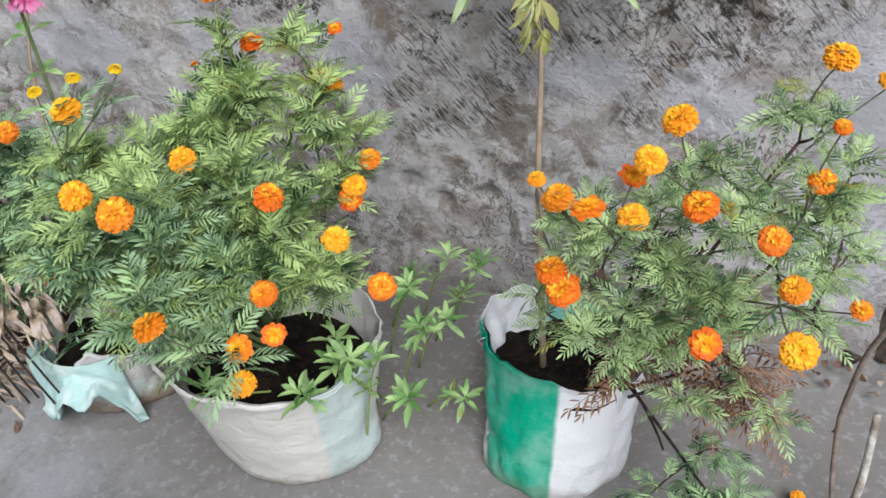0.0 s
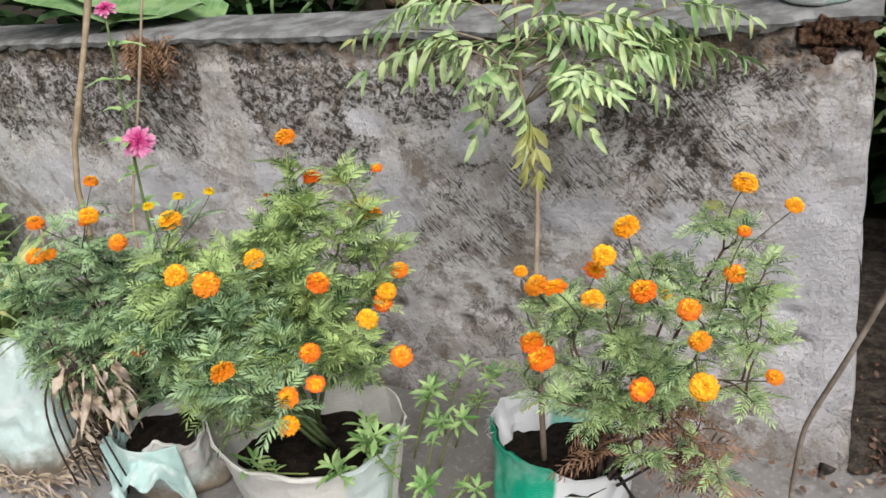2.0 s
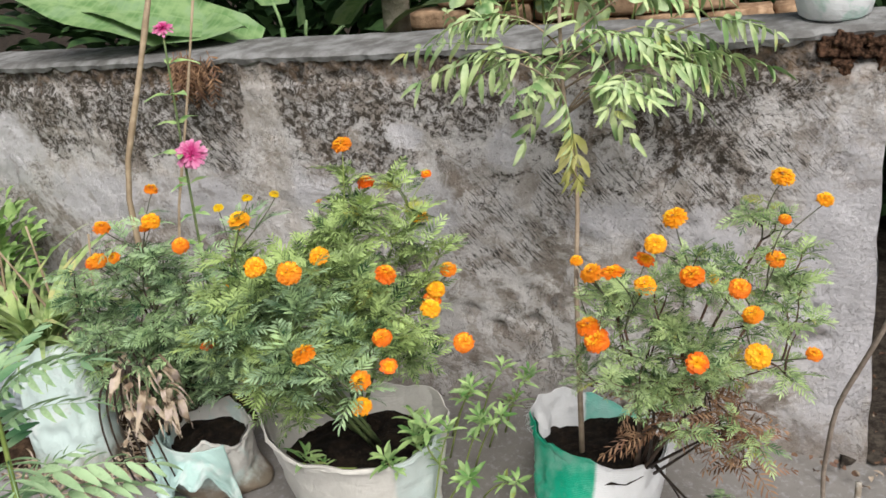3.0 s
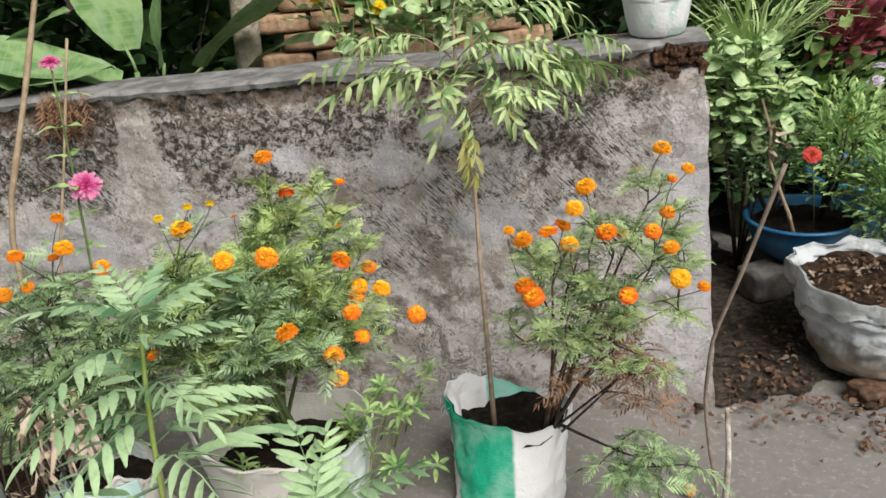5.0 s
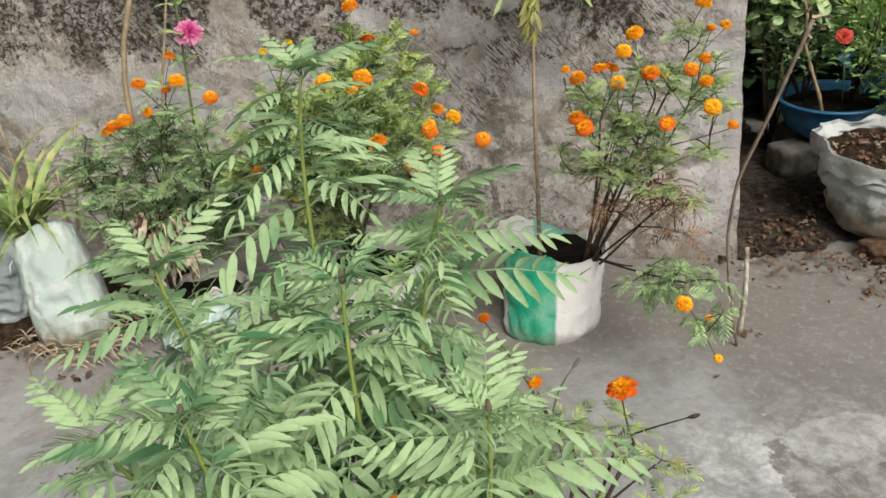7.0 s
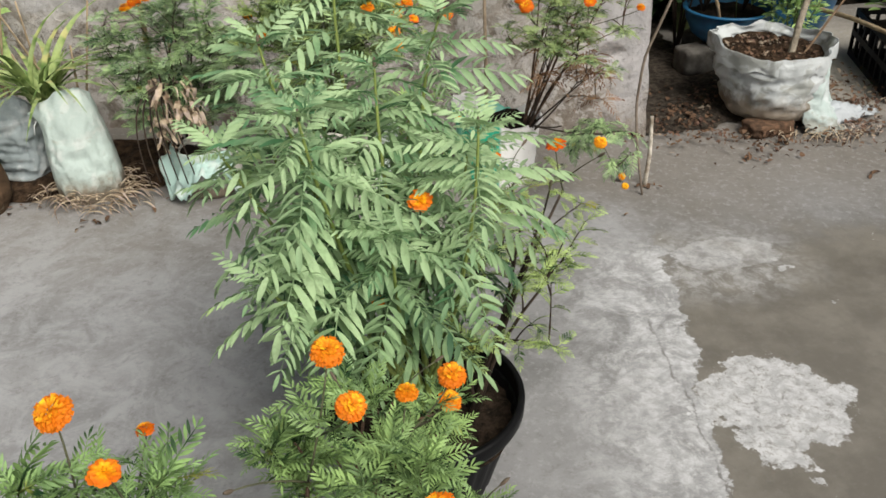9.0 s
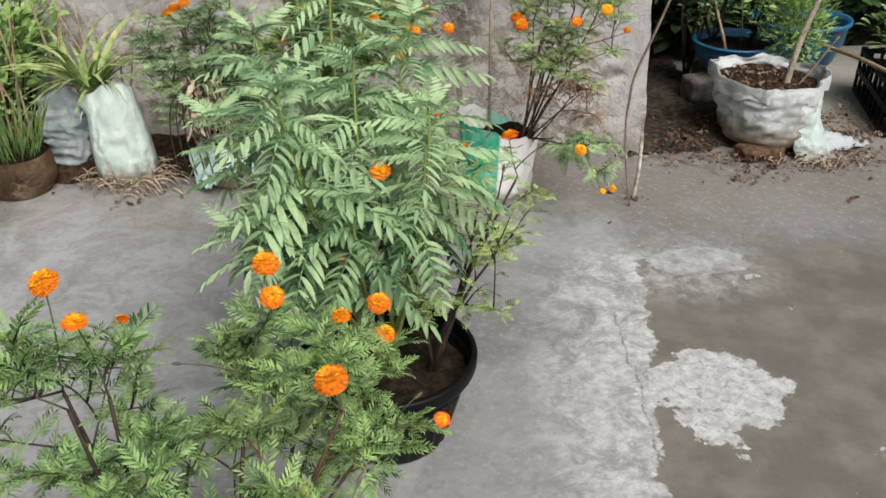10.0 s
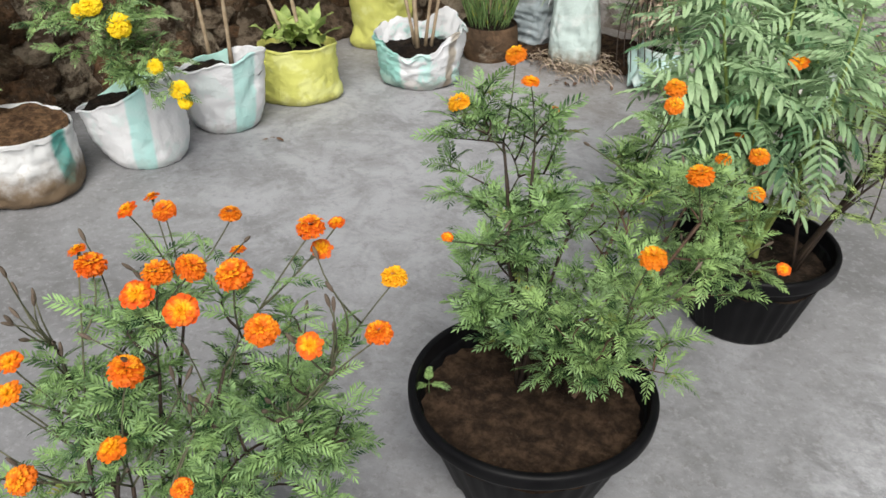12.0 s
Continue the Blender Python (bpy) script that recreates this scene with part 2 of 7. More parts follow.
    vein = k.math("MULTIPLY", vein, k.ramp(k.noise(4.5, 4, 0.6, vec=k.mapped((1, 1, 1), (0, 0, 0), (6, 3, 1))), 0.42, 0.58, 0.1, 0.9))
    c = k.mix(k.math("MULTIPLY", vein, k.math("SUBTRACT", 1.0, k.math("MULTIPLY", pale, 0.85))), c, (0.075, 0.06, 0.05))
    # slanting strokes of the brush, dark in the grooves
    groove = k.math("MAXIMUM", strokes(50, 0.04, 0.0052, 0.51, 0.57, (0, 0, 0)), k.math("MULTIPLY", strokes(-38, 0.016, 0.005, 0.58, 0.63, (3, 1, 2)), 0.5))
    groove = k.math("MULTIPLY", groove, k.ramp(k.math("ADD", brushed, k.math("MULTIPLY", k.ramp(k.noise(2.6, 5, 0.6), 0.55, 0.66), 0.16)), 0.1, 0.8))
    groove = k.math("MULTIPLY", groove, k.ramp(k.noise(10, 6, 0.7, vec=k.mapped((1, 1, 1), (0, 0, 0), (8, 1, 4))), 0.4, 0.56, 0.1, 1.0))
    groove = k.math("MULTIPLY", groove, k.math("SUBTRACT", 1.0, k.math("MULTIPLY", pale, 0.8)))
    c = k.mix(k.math("MULTIPLY", groove, 0.95), c, (0.055, 0.047, 0.04))
    # mould
    field = k.math("ADD", k.noise(4.2, 9, 0.8, dist=0.5), k.math("MULTIPLY", dark, 0.12))
    field = k.math("ADD", field, k.ramp(z, 0.55, 1.08, -0.06, 0.08))
    field = k.math("SUBTRACT", field, k.math("ADD", k.math("MULTIPLY", pale, 0.3), k.math("MULTIPLY", streak, 0.22)))
    field = k.math("SUBTRACT", field, k.ramp(x, -0.2, 0.0, 0, 0.1))
    field = k.math("ADD", field, k.math("MULTIPLY", k.math("SUBTRACT", k.noise(34, 9, 0.8, dist=0.8), 0.5), 0.5))
    crust = k.ramp(k.noise(46, 8, 0.75, dist=0.8), 0.43, 0.55, 0.14, 1.0)
    c = k.mix(k.math("MULTIPLY", k.ramp(field, 0.535, 0.61, 0, 0.97), crust), c, k.mix(k.noise(12, 4), (0.022, 0.018, 0.014), (0.065, 0.05, 0.036)))
    c = k.mix(k.ramp(k.noise(80, 6, 0.75), 0.58, 0.66, 0, 0.6), c, (0.07, 0.06, 0.05))
    c = k.mix(k.ramp(k.noise(62, 8, 0.75, vec=k.mapped((1, 1, 1), (0, 0, 0), (5, 2, 3))), 0.57, 0.65, 0, 0.55), c, (0.68, 0.67, 0.68))
    # brown crust under the cap, brown splash at the foot
    topb = k.math("ADD", z, k.math("MULTIPLY", k.math("SUBTRACT", k.noise(11, 7), 0.5), 0.3))
    c = k.mix(k.math("MULTIPLY", k.ramp(topb, 1.01, 1.08, 0, 0.75), k.math("SUBTRACT", 1.0, k.math("MULTIPLY", streak, 0.7))), c, k.mix(k.ramp(k.noise(32, 6), 0.4, 0.6), (0.03, 0.022, 0.016), (0.19, 0.13, 0.085)))
    c = k.mix(k.ramp(k.noise(7, 8, 0.7, vec=k.mapped((1, 1, 1), (0, 0, 0), (1, 7, 5)), dist=0.6), 0.56, 0.63, 0, 0.4), c, (0.2, 0.155, 0.12))
    foot = k.math("ADD", z, k.math("MULTIPLY", k.math("SUBTRACT", k.noise(8, 5), 0.5), 0.25))
    holes = patches(((-0.12, 0.37, 0.045, 0.03), (-1.06, 0.33, 0.03, 0.025), (-0.86, 0.32, 0.035, 0.025), (-1.2, 0.31, 0.035, 0.025), (-0.98, 0.28, 0.025, 0.02), (-0.79, 0.385, 0.035, 0.03), (-0.92, 0.395, 0.025, 0.015)), 0.3)
    c = k.mix(k.math("MULTIPLY", holes, 0.5), c, k.mix(k.ramp(k.noise(40, 6), 0.4, 0.6), (0.05, 0.04, 0.032), (0.2, 0.155, 0.12)))
    c = k.mix(k.ramp(foot, -0.02, 0.13, 0.7, 0), c, (0.13, 0.105, 0.085))
    h = k.math("ADD", k.noise(14, 9, 0.78), k.math("MULTIPLY", k.noise(80, 6), 0.5))
    h = k.math("SUBTRACT", h, k.math("ADD", k.math("MULTIPLY", groove, 0.2), k.math("MULTIPLY", vein, 0.15)))
    return k.color(c).bump(h, 0.8, 0.014).m


def concrete_mat():
    """Yard concrete: trowelled grey, damp brown area with pale lime blooms along its edge."""
    k = Mat("yard_concrete", 0.78, spec=0.25)
    x, y = k.axis(0), k.axis(1)

    def blob(cx, cy, rx, ry, soft=0.25, wob=0.5, scale=6):
        dx = k.math("DIVIDE", k.math("SUBTRACT", x, cx), rx)
        dy = k.math("DIVIDE", k.math("SUBTRACT", y, cy), ry)
        d = k.math("SQRT", k.math("ADD", k.math("MULTIPLY", dx, dx), k.math("MULTIPLY", dy, dy)))
        d = k.math("ADD", d, k.math("MULTIPLY", k.math("SUBTRACT", k.noise(scale, 7, 0.65), 0.5), wob * 2))
        return k.ramp(d, 1 - soft, 1 + soft, 1, 0)

    c = k.mix(k.ramp(k.noise(1.6, 6, 0.6), 0.36, 0.64), (0.17, 0.17, 0.174), (0.245, 0.246, 0.256))
    c = k.mix(k.ramp(k.noise(7, 8, 0.7, dist=0.5), 0.42, 0.66, 0, 0.6), c, (0.288, 0.29, 0.306))
    c = k.mix(k.ramp(k.noise(4, 8, 0.75), 0.55, 0.7, 0, 0.35), c, (0.155, 0.145, 0.132))
    warm = k.ramp(k.math("ADD", y, k.math("MULTIPLY", k.noise(2, 4), 0.6)), 0.7, 1.5, 0, 0.75)
    c = k.mix(warm, c, k.mix(k.noise(12, 6), (0.165, 0.148, 0.13), (0.245, 0.222, 0.2)))
    # pale patch painted in to lift the shaded floor past the large sack
    c = k.mix(k.math("MULTIPLY", blob(2.2, 2.15, 0.55, 0.6, 0.3, 0.4, 4), 0.8), c, (0.36, 0.335, 0.3))
    ragged = k.math("ADD", k.math("MULTIPLY", k.math("SUBTRACT", k.noise(5, 9, 0.6), 0.5), 0.3), k.math("MULTIPLY", k.math("SUBTRACT", k.noise(26, 8, 0.7), 0.5), 0.1))
    side = k.math("ADD", k.math("SUBTRACT", k.math("SUBTRACT", x, 0.59), k.math("MULTIPLY", y, 0.2)), ragged)
    north = k.math("ADD", k.math("SUBTRACT", 0.66, y), k.math("MULTIPLY", ragged, 1.5))
    damp = k.math("MULTIPLY", k.ramp(side, -0.006, 0.012), k.ramp(north, -0.12, 0.2))
    damp = k.math("MULTIPLY", damp, k.ramp(x, 1.5, 2.1, 1, 0))
    c = k.mix(k.math("MULTIPLY", damp, 0.9), c, k.mix(k.ramp(k.noise(5, 7), 0.4, 0.65), (0.135, 0.123, 0.106), (0.198, 0.183, 0.16)))
    rim = k.math("MULTIPLY", k.math("MULTIPLY", k.ramp(side, -0.55, -0.03), k.ramp(side, -0.004, 0.008, 1, 0)), k.ramp(y, 0.5, 0.75, 1, 0))
    flake = k.math("MULTIPLY", k.ramp(k.noise(7, 10, 0.75, dist=0.6), 0.4, 0.55, 0.3, 1.0), k.ramp(k.noise(40, 8, 0.7, vec=k.mapped((0.55, 1, 1), (0, 0, 0.25)), dist=0.8), 0.4, 0.55, 0.65, 1.0))
    lime = k.math("MULTIPLY", rim, flake)
    lime = k.math("MAXIMUM", lime, k.math("MULTIPLY", blob(0.73, -0.2, 0.2, 0.19, 0.03, 1.0, 6.5), k.ramp(k.noise(34, 9, 0.75, dist=0.5), 0.36, 0.5, 0.35, 1)))
    lime = k.math("MAXIMUM", lime, k.math("MULTIPLY", blob(0.84, 0.47, 0.26, 0.2, 0.5, 0.7, 4), k.ramp(k.noise(13, 10, 0.75, dist=0.7), 0.42, 0.58, 0.1, 0.55)))
    lime = k.math("MAXIMUM", lime, k.math("MULTIPLY", blob(0.9, 0.52, 0.17, 0.1, 0.06, 0.6, 7), k.ramp(k.noise(13, 8, 0.7), 0.35, 0.6, 0.3, 0.8)))
    spots = k.math("MULTIPLY", damp, k.ramp(k.noise(8, 7, 0.62), 0.67, 0.69))
    lime = k.math("MAXIMUM", lime, k.math("MULTIPLY", spots, 0.8))
    # whitish mottling; its wide west spread also paints in brighter light there
    bloom = k.math("MAXIMUM", k.math("MAXIMUM", blob(-1.55, 0.2, 1.1, 1.1, 0.45, 0.5, 2), k.math("MULTIPLY", blob(-0.85, -0.5, 0.75, 0.9, 0.5, 0.5, 2), 0.8)), k.math("MULTIPLY", blob(0.42, 0.8, 0.28, 0.22, 0.4, 0.5, 5), 0.8))
    bloom = k.math("MULTIPLY", bloom, k.ramp(k.noise(6, 10, 0.7, dist=0.6), 0.38, 0.62, 0.3, 1.0))
    c = k.mix(k.math("MULTIPLY", bloom, 0.72), c, (0.43, 0.438, 0.47))
    c = k.mix(k.math("MULTIPLY", lime, 0.85), c, k.mix(k.ramp(k.noise(24, 9, 0.74, dist=0.5), 0.38, 0.62), (0.44, 0.448, 0.475), (0.68, 0.69, 0.73)))
    seam = k.math("ADD", k.math("SUBTRACT", k.math("SUBTRACT", x, 0.51), k.math("MULTIPLY", y, 0.06)), k.math("MULTIPLY", k.math("SUBTRACT", k.noise(7, 7, 0.65), 0.5), 0.09))
    seam = k.math("MULTIPLY", k.ramp(k.math("ABSOLUTE", seam), 0.0, 0.006, 1, 0), k.math("MULTIPLY", k.ramp(y, -1.6, -1.2), k.ramp(y, 0.1, 0.4, 1, 0)))
    c = k.mix(k.math("MULTIPLY", seam, k.ramp(k.noise(14, 4), 0.4, 0.6, 0.2, 0.8)), c, (0.13, 0.125, 0.12))
    c = k.mix(k.ramp(k.noise(26, 9, 0.8), 0.5, 0.66, 0, 0.38), c, (0.13, 0.124, 0.116))
    c = k.mix(k.math("MULTIPLY", k.ramp(k.noise(38, 8, 0.75, vec=k.mapped((1, 1, 1), (0, 0, 0.6), (3, 1, 0))), 0.52, 0.62, 0, 0.38), k.math("SUBTRACT", 1.0, k.math("MULTIPLY", damp, 0.85))), c, (0.4, 0.4, 0.42))
    c = k.mix(k.ramp(k.noise(140, 3), 0.66, 0.74, 0, 0.4), c, (0.12, 0.11, 0.1))
    k.color(c).bump(k.math("ADD", k.noise(9, 8, 0.7), k.math("MULTIPLY", k.noise(90, 4), 0.3)), 0.35, 0.012)
    k.rough(k.math("SUBTRACT", k.ramp(k.noise(4, 4), 0.35, 0.65, 0.7, 0.9), k.math("MULTIPLY", damp, 0.25)))
    return k.m


M_CONC, M_PLASTER = concrete_mat(), plaster_mat()
M_CAP = plain_mat("cap_concrete", (0.13, 0.125, 0.12), (0.3, 0.3, 0.3), 14, 0.9, 0.7, 0.012, 0.2)
M_EARTH = soil_mat("bare_earth", (0.018, 0.013, 0.01), (0.065, 0.05, 0.037))
M_DUST = soil_mat("dusty_ground", (0.026, 0.02, 0.016), (0.1, 0.083, 0.067))
M_SOIL = soil_mat("potting_soil")
M_SOILT = soil_mat("crumbly_brown_soil", (0.012, 0.008, 0.005), (0.065, 0.043, 0.03))
M_SOILBR = soil_mat("dry_brown_soil", (0.022, 0.013, 0.008), (0.095, 0.058, 0.035))
M_BRICK = plain_mat("old_brick", (0.03, 0.02, 0.015), (0.17, 0.1, 0.065), 34, 0.9, 0.8, 0.006, 0.2)
M_BRICKD = plain_mat("crumbled_brick", (0.012, 0.008, 0.006), (0.2, 0.11, 0.07), 60, 0.95, 1.0, 0.012, 0.1)
M_STONE = stone_mat()
M_BLOCK = plain_mat("grey_block", (0.07, 0.065, 0.06), (0.17, 0.16, 0.15), 16, 0.9, 0.7, 0.006, 0.2)
M_POT = plain_mat("black_plastic", (0.003, 0.003, 0.004), (0.008, 0.008, 0.009), 12, 0.45, 0.15, 0.002, 0.12)
M_BLUE = plain_mat("blue_plastic", (0.012, 0.1, 0.24), (0.03, 0.17, 0.34), 8, 0.4, 0.1, 0.002, 0.5)
# dark tones go near black, painting shaded gaps into the marigold foliage
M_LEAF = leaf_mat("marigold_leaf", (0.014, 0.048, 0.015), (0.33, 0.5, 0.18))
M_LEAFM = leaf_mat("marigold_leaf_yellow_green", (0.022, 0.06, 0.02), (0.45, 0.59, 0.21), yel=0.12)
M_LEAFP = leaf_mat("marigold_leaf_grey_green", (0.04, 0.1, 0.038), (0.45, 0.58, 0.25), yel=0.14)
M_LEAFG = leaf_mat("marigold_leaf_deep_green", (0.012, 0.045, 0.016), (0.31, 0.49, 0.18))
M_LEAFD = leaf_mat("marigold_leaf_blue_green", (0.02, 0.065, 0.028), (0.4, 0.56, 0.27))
M_LEAFT = tall_leaf_mat("tall_marigold_upper_leaf", (0.09, 0.23, 0.11), (0.43, 0.6, 0.34), (0.49, 0.64, 0.39))
# darker copy of the frond colour, painting in shade low in the plant
M_LEAFLOW = tall_leaf_mat("tall_marigold_shaded_leaf", (0.016, 0.075, 0.04), (0.29, 0.44, 0.23), (0.36, 0.51, 0.29))
M_NEEM = leaf_mat("sapling_leaf", (0.2, 0.34, 0.13), (0.54, 0.64, 0.32), yel=0.12, yellow=(0.6, 0.6, 0.2))
M_WEED = leaf_mat("weed_leaf", (0.11, 0.25, 0.065), (0.45, 0.62, 0.25))
M_BROAD = leaf_mat("broad_leaf", (0.14, 0.28, 0.07), (0.38, 0.54, 0.19), yel=0.05)
M_PALELEAF = leaf_mat("pale_broad_leaf", (0.26, 0.42, 0.15), (0.5, 0.64, 0.3), yel=0.05, yellow=(0.6, 0.6, 0.2), veins=34.0)
M_VINE = leaf_mat("vine_leaf", (0.1, 0.22, 0.07), (0.54, 0.68, 0.34), yel=0.08, yellow=(0.6, 0.6, 0.2))
M_CANNA = leaf_mat("canna_leaf", (0.13, 0.25, 0.09), (0.27, 0.4, 0.18), yel=0.0, veins=14.0)
# near-black green: the hedges' deep shade lies in this colour
M_DARKLEAF = leaf_mat("painted_shade_leaf", (0.02, 0.05, 0.02), (0.06, 0.12, 0.04), yel=0.03)
M_DARKHERB = leaf_mat("dark_herb_leaf", (0.05, 0.14, 0.065), (0.34, 0.5, 0.25), yel=0.03)
M_GRASS = leaf_mat("grass_blade", (0.08, 0.16, 0.05), (0.22, 0.32, 0.12), yel=0.2)
M_COLEUS = leaf_mat("wine_red_leaf", (0.13, 0.025, 0.035), (0.32, 0.085, 0.095), yel=0.05, yellow=(0.2, 0.25, 0.06))
M_DRY = leaf_mat("dry_leaf", (0.13, 0.062, 0.035), (0.36, 0.22, 0.13), 0.8, yellow=(0.1, 0.06, 0.04), yel=0.25)
M_LITTER = leaf_mat("fallen_leaf", (0.025, 0.014, 0.01), (0.19, 0.115, 0.075), 0.85, yellow=(0.46, 0.38, 0.3), yel=0.2)
M_STEM = plain_mat("green_stem", (0.08, 0.13, 0.05), (0.16, 0.2, 0.08), 30, 0.6)
M_STEMD = plain_mat("dark_stem", (0.022, 0.016, 0.013), (0.06, 0.04, 0.028), 40, 0.7)
M_STEMR = plain_mat("reddish_stem", (0.06, 0.035, 0.025), (0.15, 0.09, 0.06), 40, 0.75)
M_STALK = plain_mat("grey_green_stalk", (0.05, 0.055, 0.034), (0.15, 0.15, 0.09), 40, 0.7)
M_STEMB = plain_mat("brown_stem", (0.11, 0.07, 0.045), (0.24, 0.16, 0.1), 40, 0.75)
M_SAPL = plain_mat("sapling_bark", (0.2, 0.145, 0.1), (0.38, 0.3, 0.22), 40, 0.75)
M_STEMY = plain_mat("yellow_green_stem", (0.2, 0.28, 0.07), (0.33, 0.4, 0.12), 20, 0.55)
M_CANE = plain_mat("dry_cane", (0.26, 0.19, 0.12), (0.45, 0.35, 0.24), 25, 0.75)
M_TWIG = plain_mat("grey_twig", (0.13, 0.1, 0.08), (0.27, 0.22, 0.18), 40, 0.8)
M_BARK = plain_mat("pale_bark", (0.2, 0.17, 0.13), (0.42, 0.37, 0.3), 14, 0.9, 0.9, 0.02)
M_OR = petal_mat("orange_petal", (1.0, 0.64, 0.03), (0.72, 0.13, 0.006), (0.8, 0.125, 0.007), 0.42, 0.88)
M_RE = petal_mat("flame_petal", (1.0, 0.56, 0.02), (0.85, 0.2, 0.008), (0.7, 0.055, 0.008), 0.3, 0.85, 0.0)
M_YE = petal_mat("golden_petal", (1.0, 0.7, 0.03), (0.84, 0.26, 0.008), (0.92, 0.33, 0.01), 0.5, 1.05)
M_DEEP = petal_mat("deep_orange_petal", (1.0, 0.48, 0.02), (0.68, 0.08, 0.006), (0.78, 0.12, 0.008), 0.45, 1.1)
M_LEMON = petal_mat("lemon_petal", (0.95, 0.74, 0.02), (0.84, 0.52, 0.01), (0.92, 0.7, 0.02), 0.7, 1.3)
M_PINK = petal_mat("magenta_petal", (0.5, 0.03, 0.18), (0.6, 0.1, 0.3), (0.78, 0.36, 0.56), 0.3, 1.0, 0.0)
M_RED = petal_mat("scarlet_petal", (0.6, 0.075, 0.05), (0.3, 0.02, 0.02), (0.5, 0.05, 0.035), 0.5, 1.12, 0.0)
M_CALYX = plain_mat("calyx", (0.1, 0.15, 0.06), (0.2, 0.22, 0.11), 40, 0.6)
M_BUD = plain_mat("spent_bud", (0.1, 0.075, 0.06), (0.22, 0.17, 0.13), 40, 0.8)


W_THREAD = plain_mat("plastic_thread", (0.62, 0.66, 0.68), (0.84, 0.85, 0.88), 30, 0.6)


# ---- mesh tools ----
class MB:
    """Vertices and faces gathered for one mesh."""

    def __init__(self):
        self.v, self.f = [], []

    def add(self, verts, faces):
        o = len(self.v)
        self.v.extend(verts)
        self.f.extend(tuple(i + o for i in f) for f in faces)

    def tube(self, pts, radii, sides=5):
        pts = [Vector(p) for p in pts]
        rings, prev = [], None
        for i, p in enumerate(pts):
            d = (pts[min(i + 1, len(pts) - 1)] - pts[max(i - 1, 0)]).normalized()
            a = prev if prev is not None else (Vector((1, 0, 0)) if abs(d.x) < 0.8 else Vector((0, 1, 0)))
            a = (a - d * a.dot(d)).normalized()
            prev, b = a, d.cross(a)
            r = radii[i] if hasattr(radii, "__len__") else radii
            rings.append([p + (a * math.cos(q) + b * math.sin(q)) * r for q in (math.tau * k / sides for k in range(sides))])
        o = len(self.v)
        for ring in rings:
            self.v.extend(tuple(v) for v in ring)
        for i in range(len(rings) - 1):
            for k in range(sides):
                j = (k + 1) % sides
                self.f.append((o + i * sides + k, o + i * sides + j, o + (i + 1) * sides + j, o + (i + 1) * sides + k))
        self.f.append(tuple(o + k for k in reversed(range(sides))))
        self.f.append(tuple(o + (len(rings) - 1) * sides + k for k in range(sides)))

    def mesh(self, name, mat, smooth=True, weld=False):
        me = bpy.data.meshes.new(name)
        me.from_pydata(self.v, [], self.f)
        if weld:
            bm = bmesh.new()
            bm.from_mesh(me)
            bmesh.ops.remove_doubles(bm, verts=bm.verts, dist=0.0006)
            bmesh.ops.recalc_face_normals(bm, faces=bm.faces)
            bm.to_mesh(me)
            bm.free()
        me.materials.append(mat)
        if smooth:
            me.polygons.foreach_set("use_smooth", [True] * len(me.polygons))
        me.update()
        return me


def part(name, me, parent, m=None, label=""):
    ob = bpy.data.objects.new(name, me)
    scene.collection.objects.link(ob)
    ob.parent = parent
    if m is not None:
        ob.matrix_basis = m
    if label:
        ob["label"] = label
    return ob


def thing(name, place, label, category, group="", turn=0.0):
    ob = new(name)
    ob.empty_display_size = 0.1
    ob.matrix_basis = pose(*place, 0, 0, turn)
    return tagged(ob, label, category, group)


def structure(name, me, label, m=None):
    ob = new(name, me)
    if m is not None:
        ob.matrix_basis = m
    return tagged(ob, label, name.split("_")[0], kind="structure")


def aim(place, d, up=Vector((0, 0, 1)), scale=1.0, spin=0.0):
    """A pose whose y runs along d and whose z lies near up."""
    y = Vector(d).normalized()
    x = y.cross(up)
    if x.length < 1e-4:
        x = Vector((1, 0, 0))
    x.normalize()
    z = x.cross(y)
    m = Matrix((x, y, z)).transposed().to_4x4()
    return Matrix.Translation(place) @ m @ Matrix.Rotation(spin, 4, "Y") @ Matrix.Scale(scale, 4)


def grid(mb, nu, nv, fn, wrap=False):
    o = len(mb.v)
    for j in range(nv + 1):
        for i in range(nu if wrap else nu + 1):
            mb.v.append(tuple(fn(i / nu, j / nv)))
    w = nu if wrap else nu + 1
    for j in range(nv):
        for i in range(nu):
            k = (i + 1) % nu if wrap else i + 1
            mb.f.append((o + j * w + i, o + j * w + k, o + (j + 1) * w + k, o + (j + 1) * w + i))


def fnoise(x, y, z, s=1.0, octaves=3):
    return noise.fractal((x * s, y * s, z * s), 1.0, 2.0, octaves)


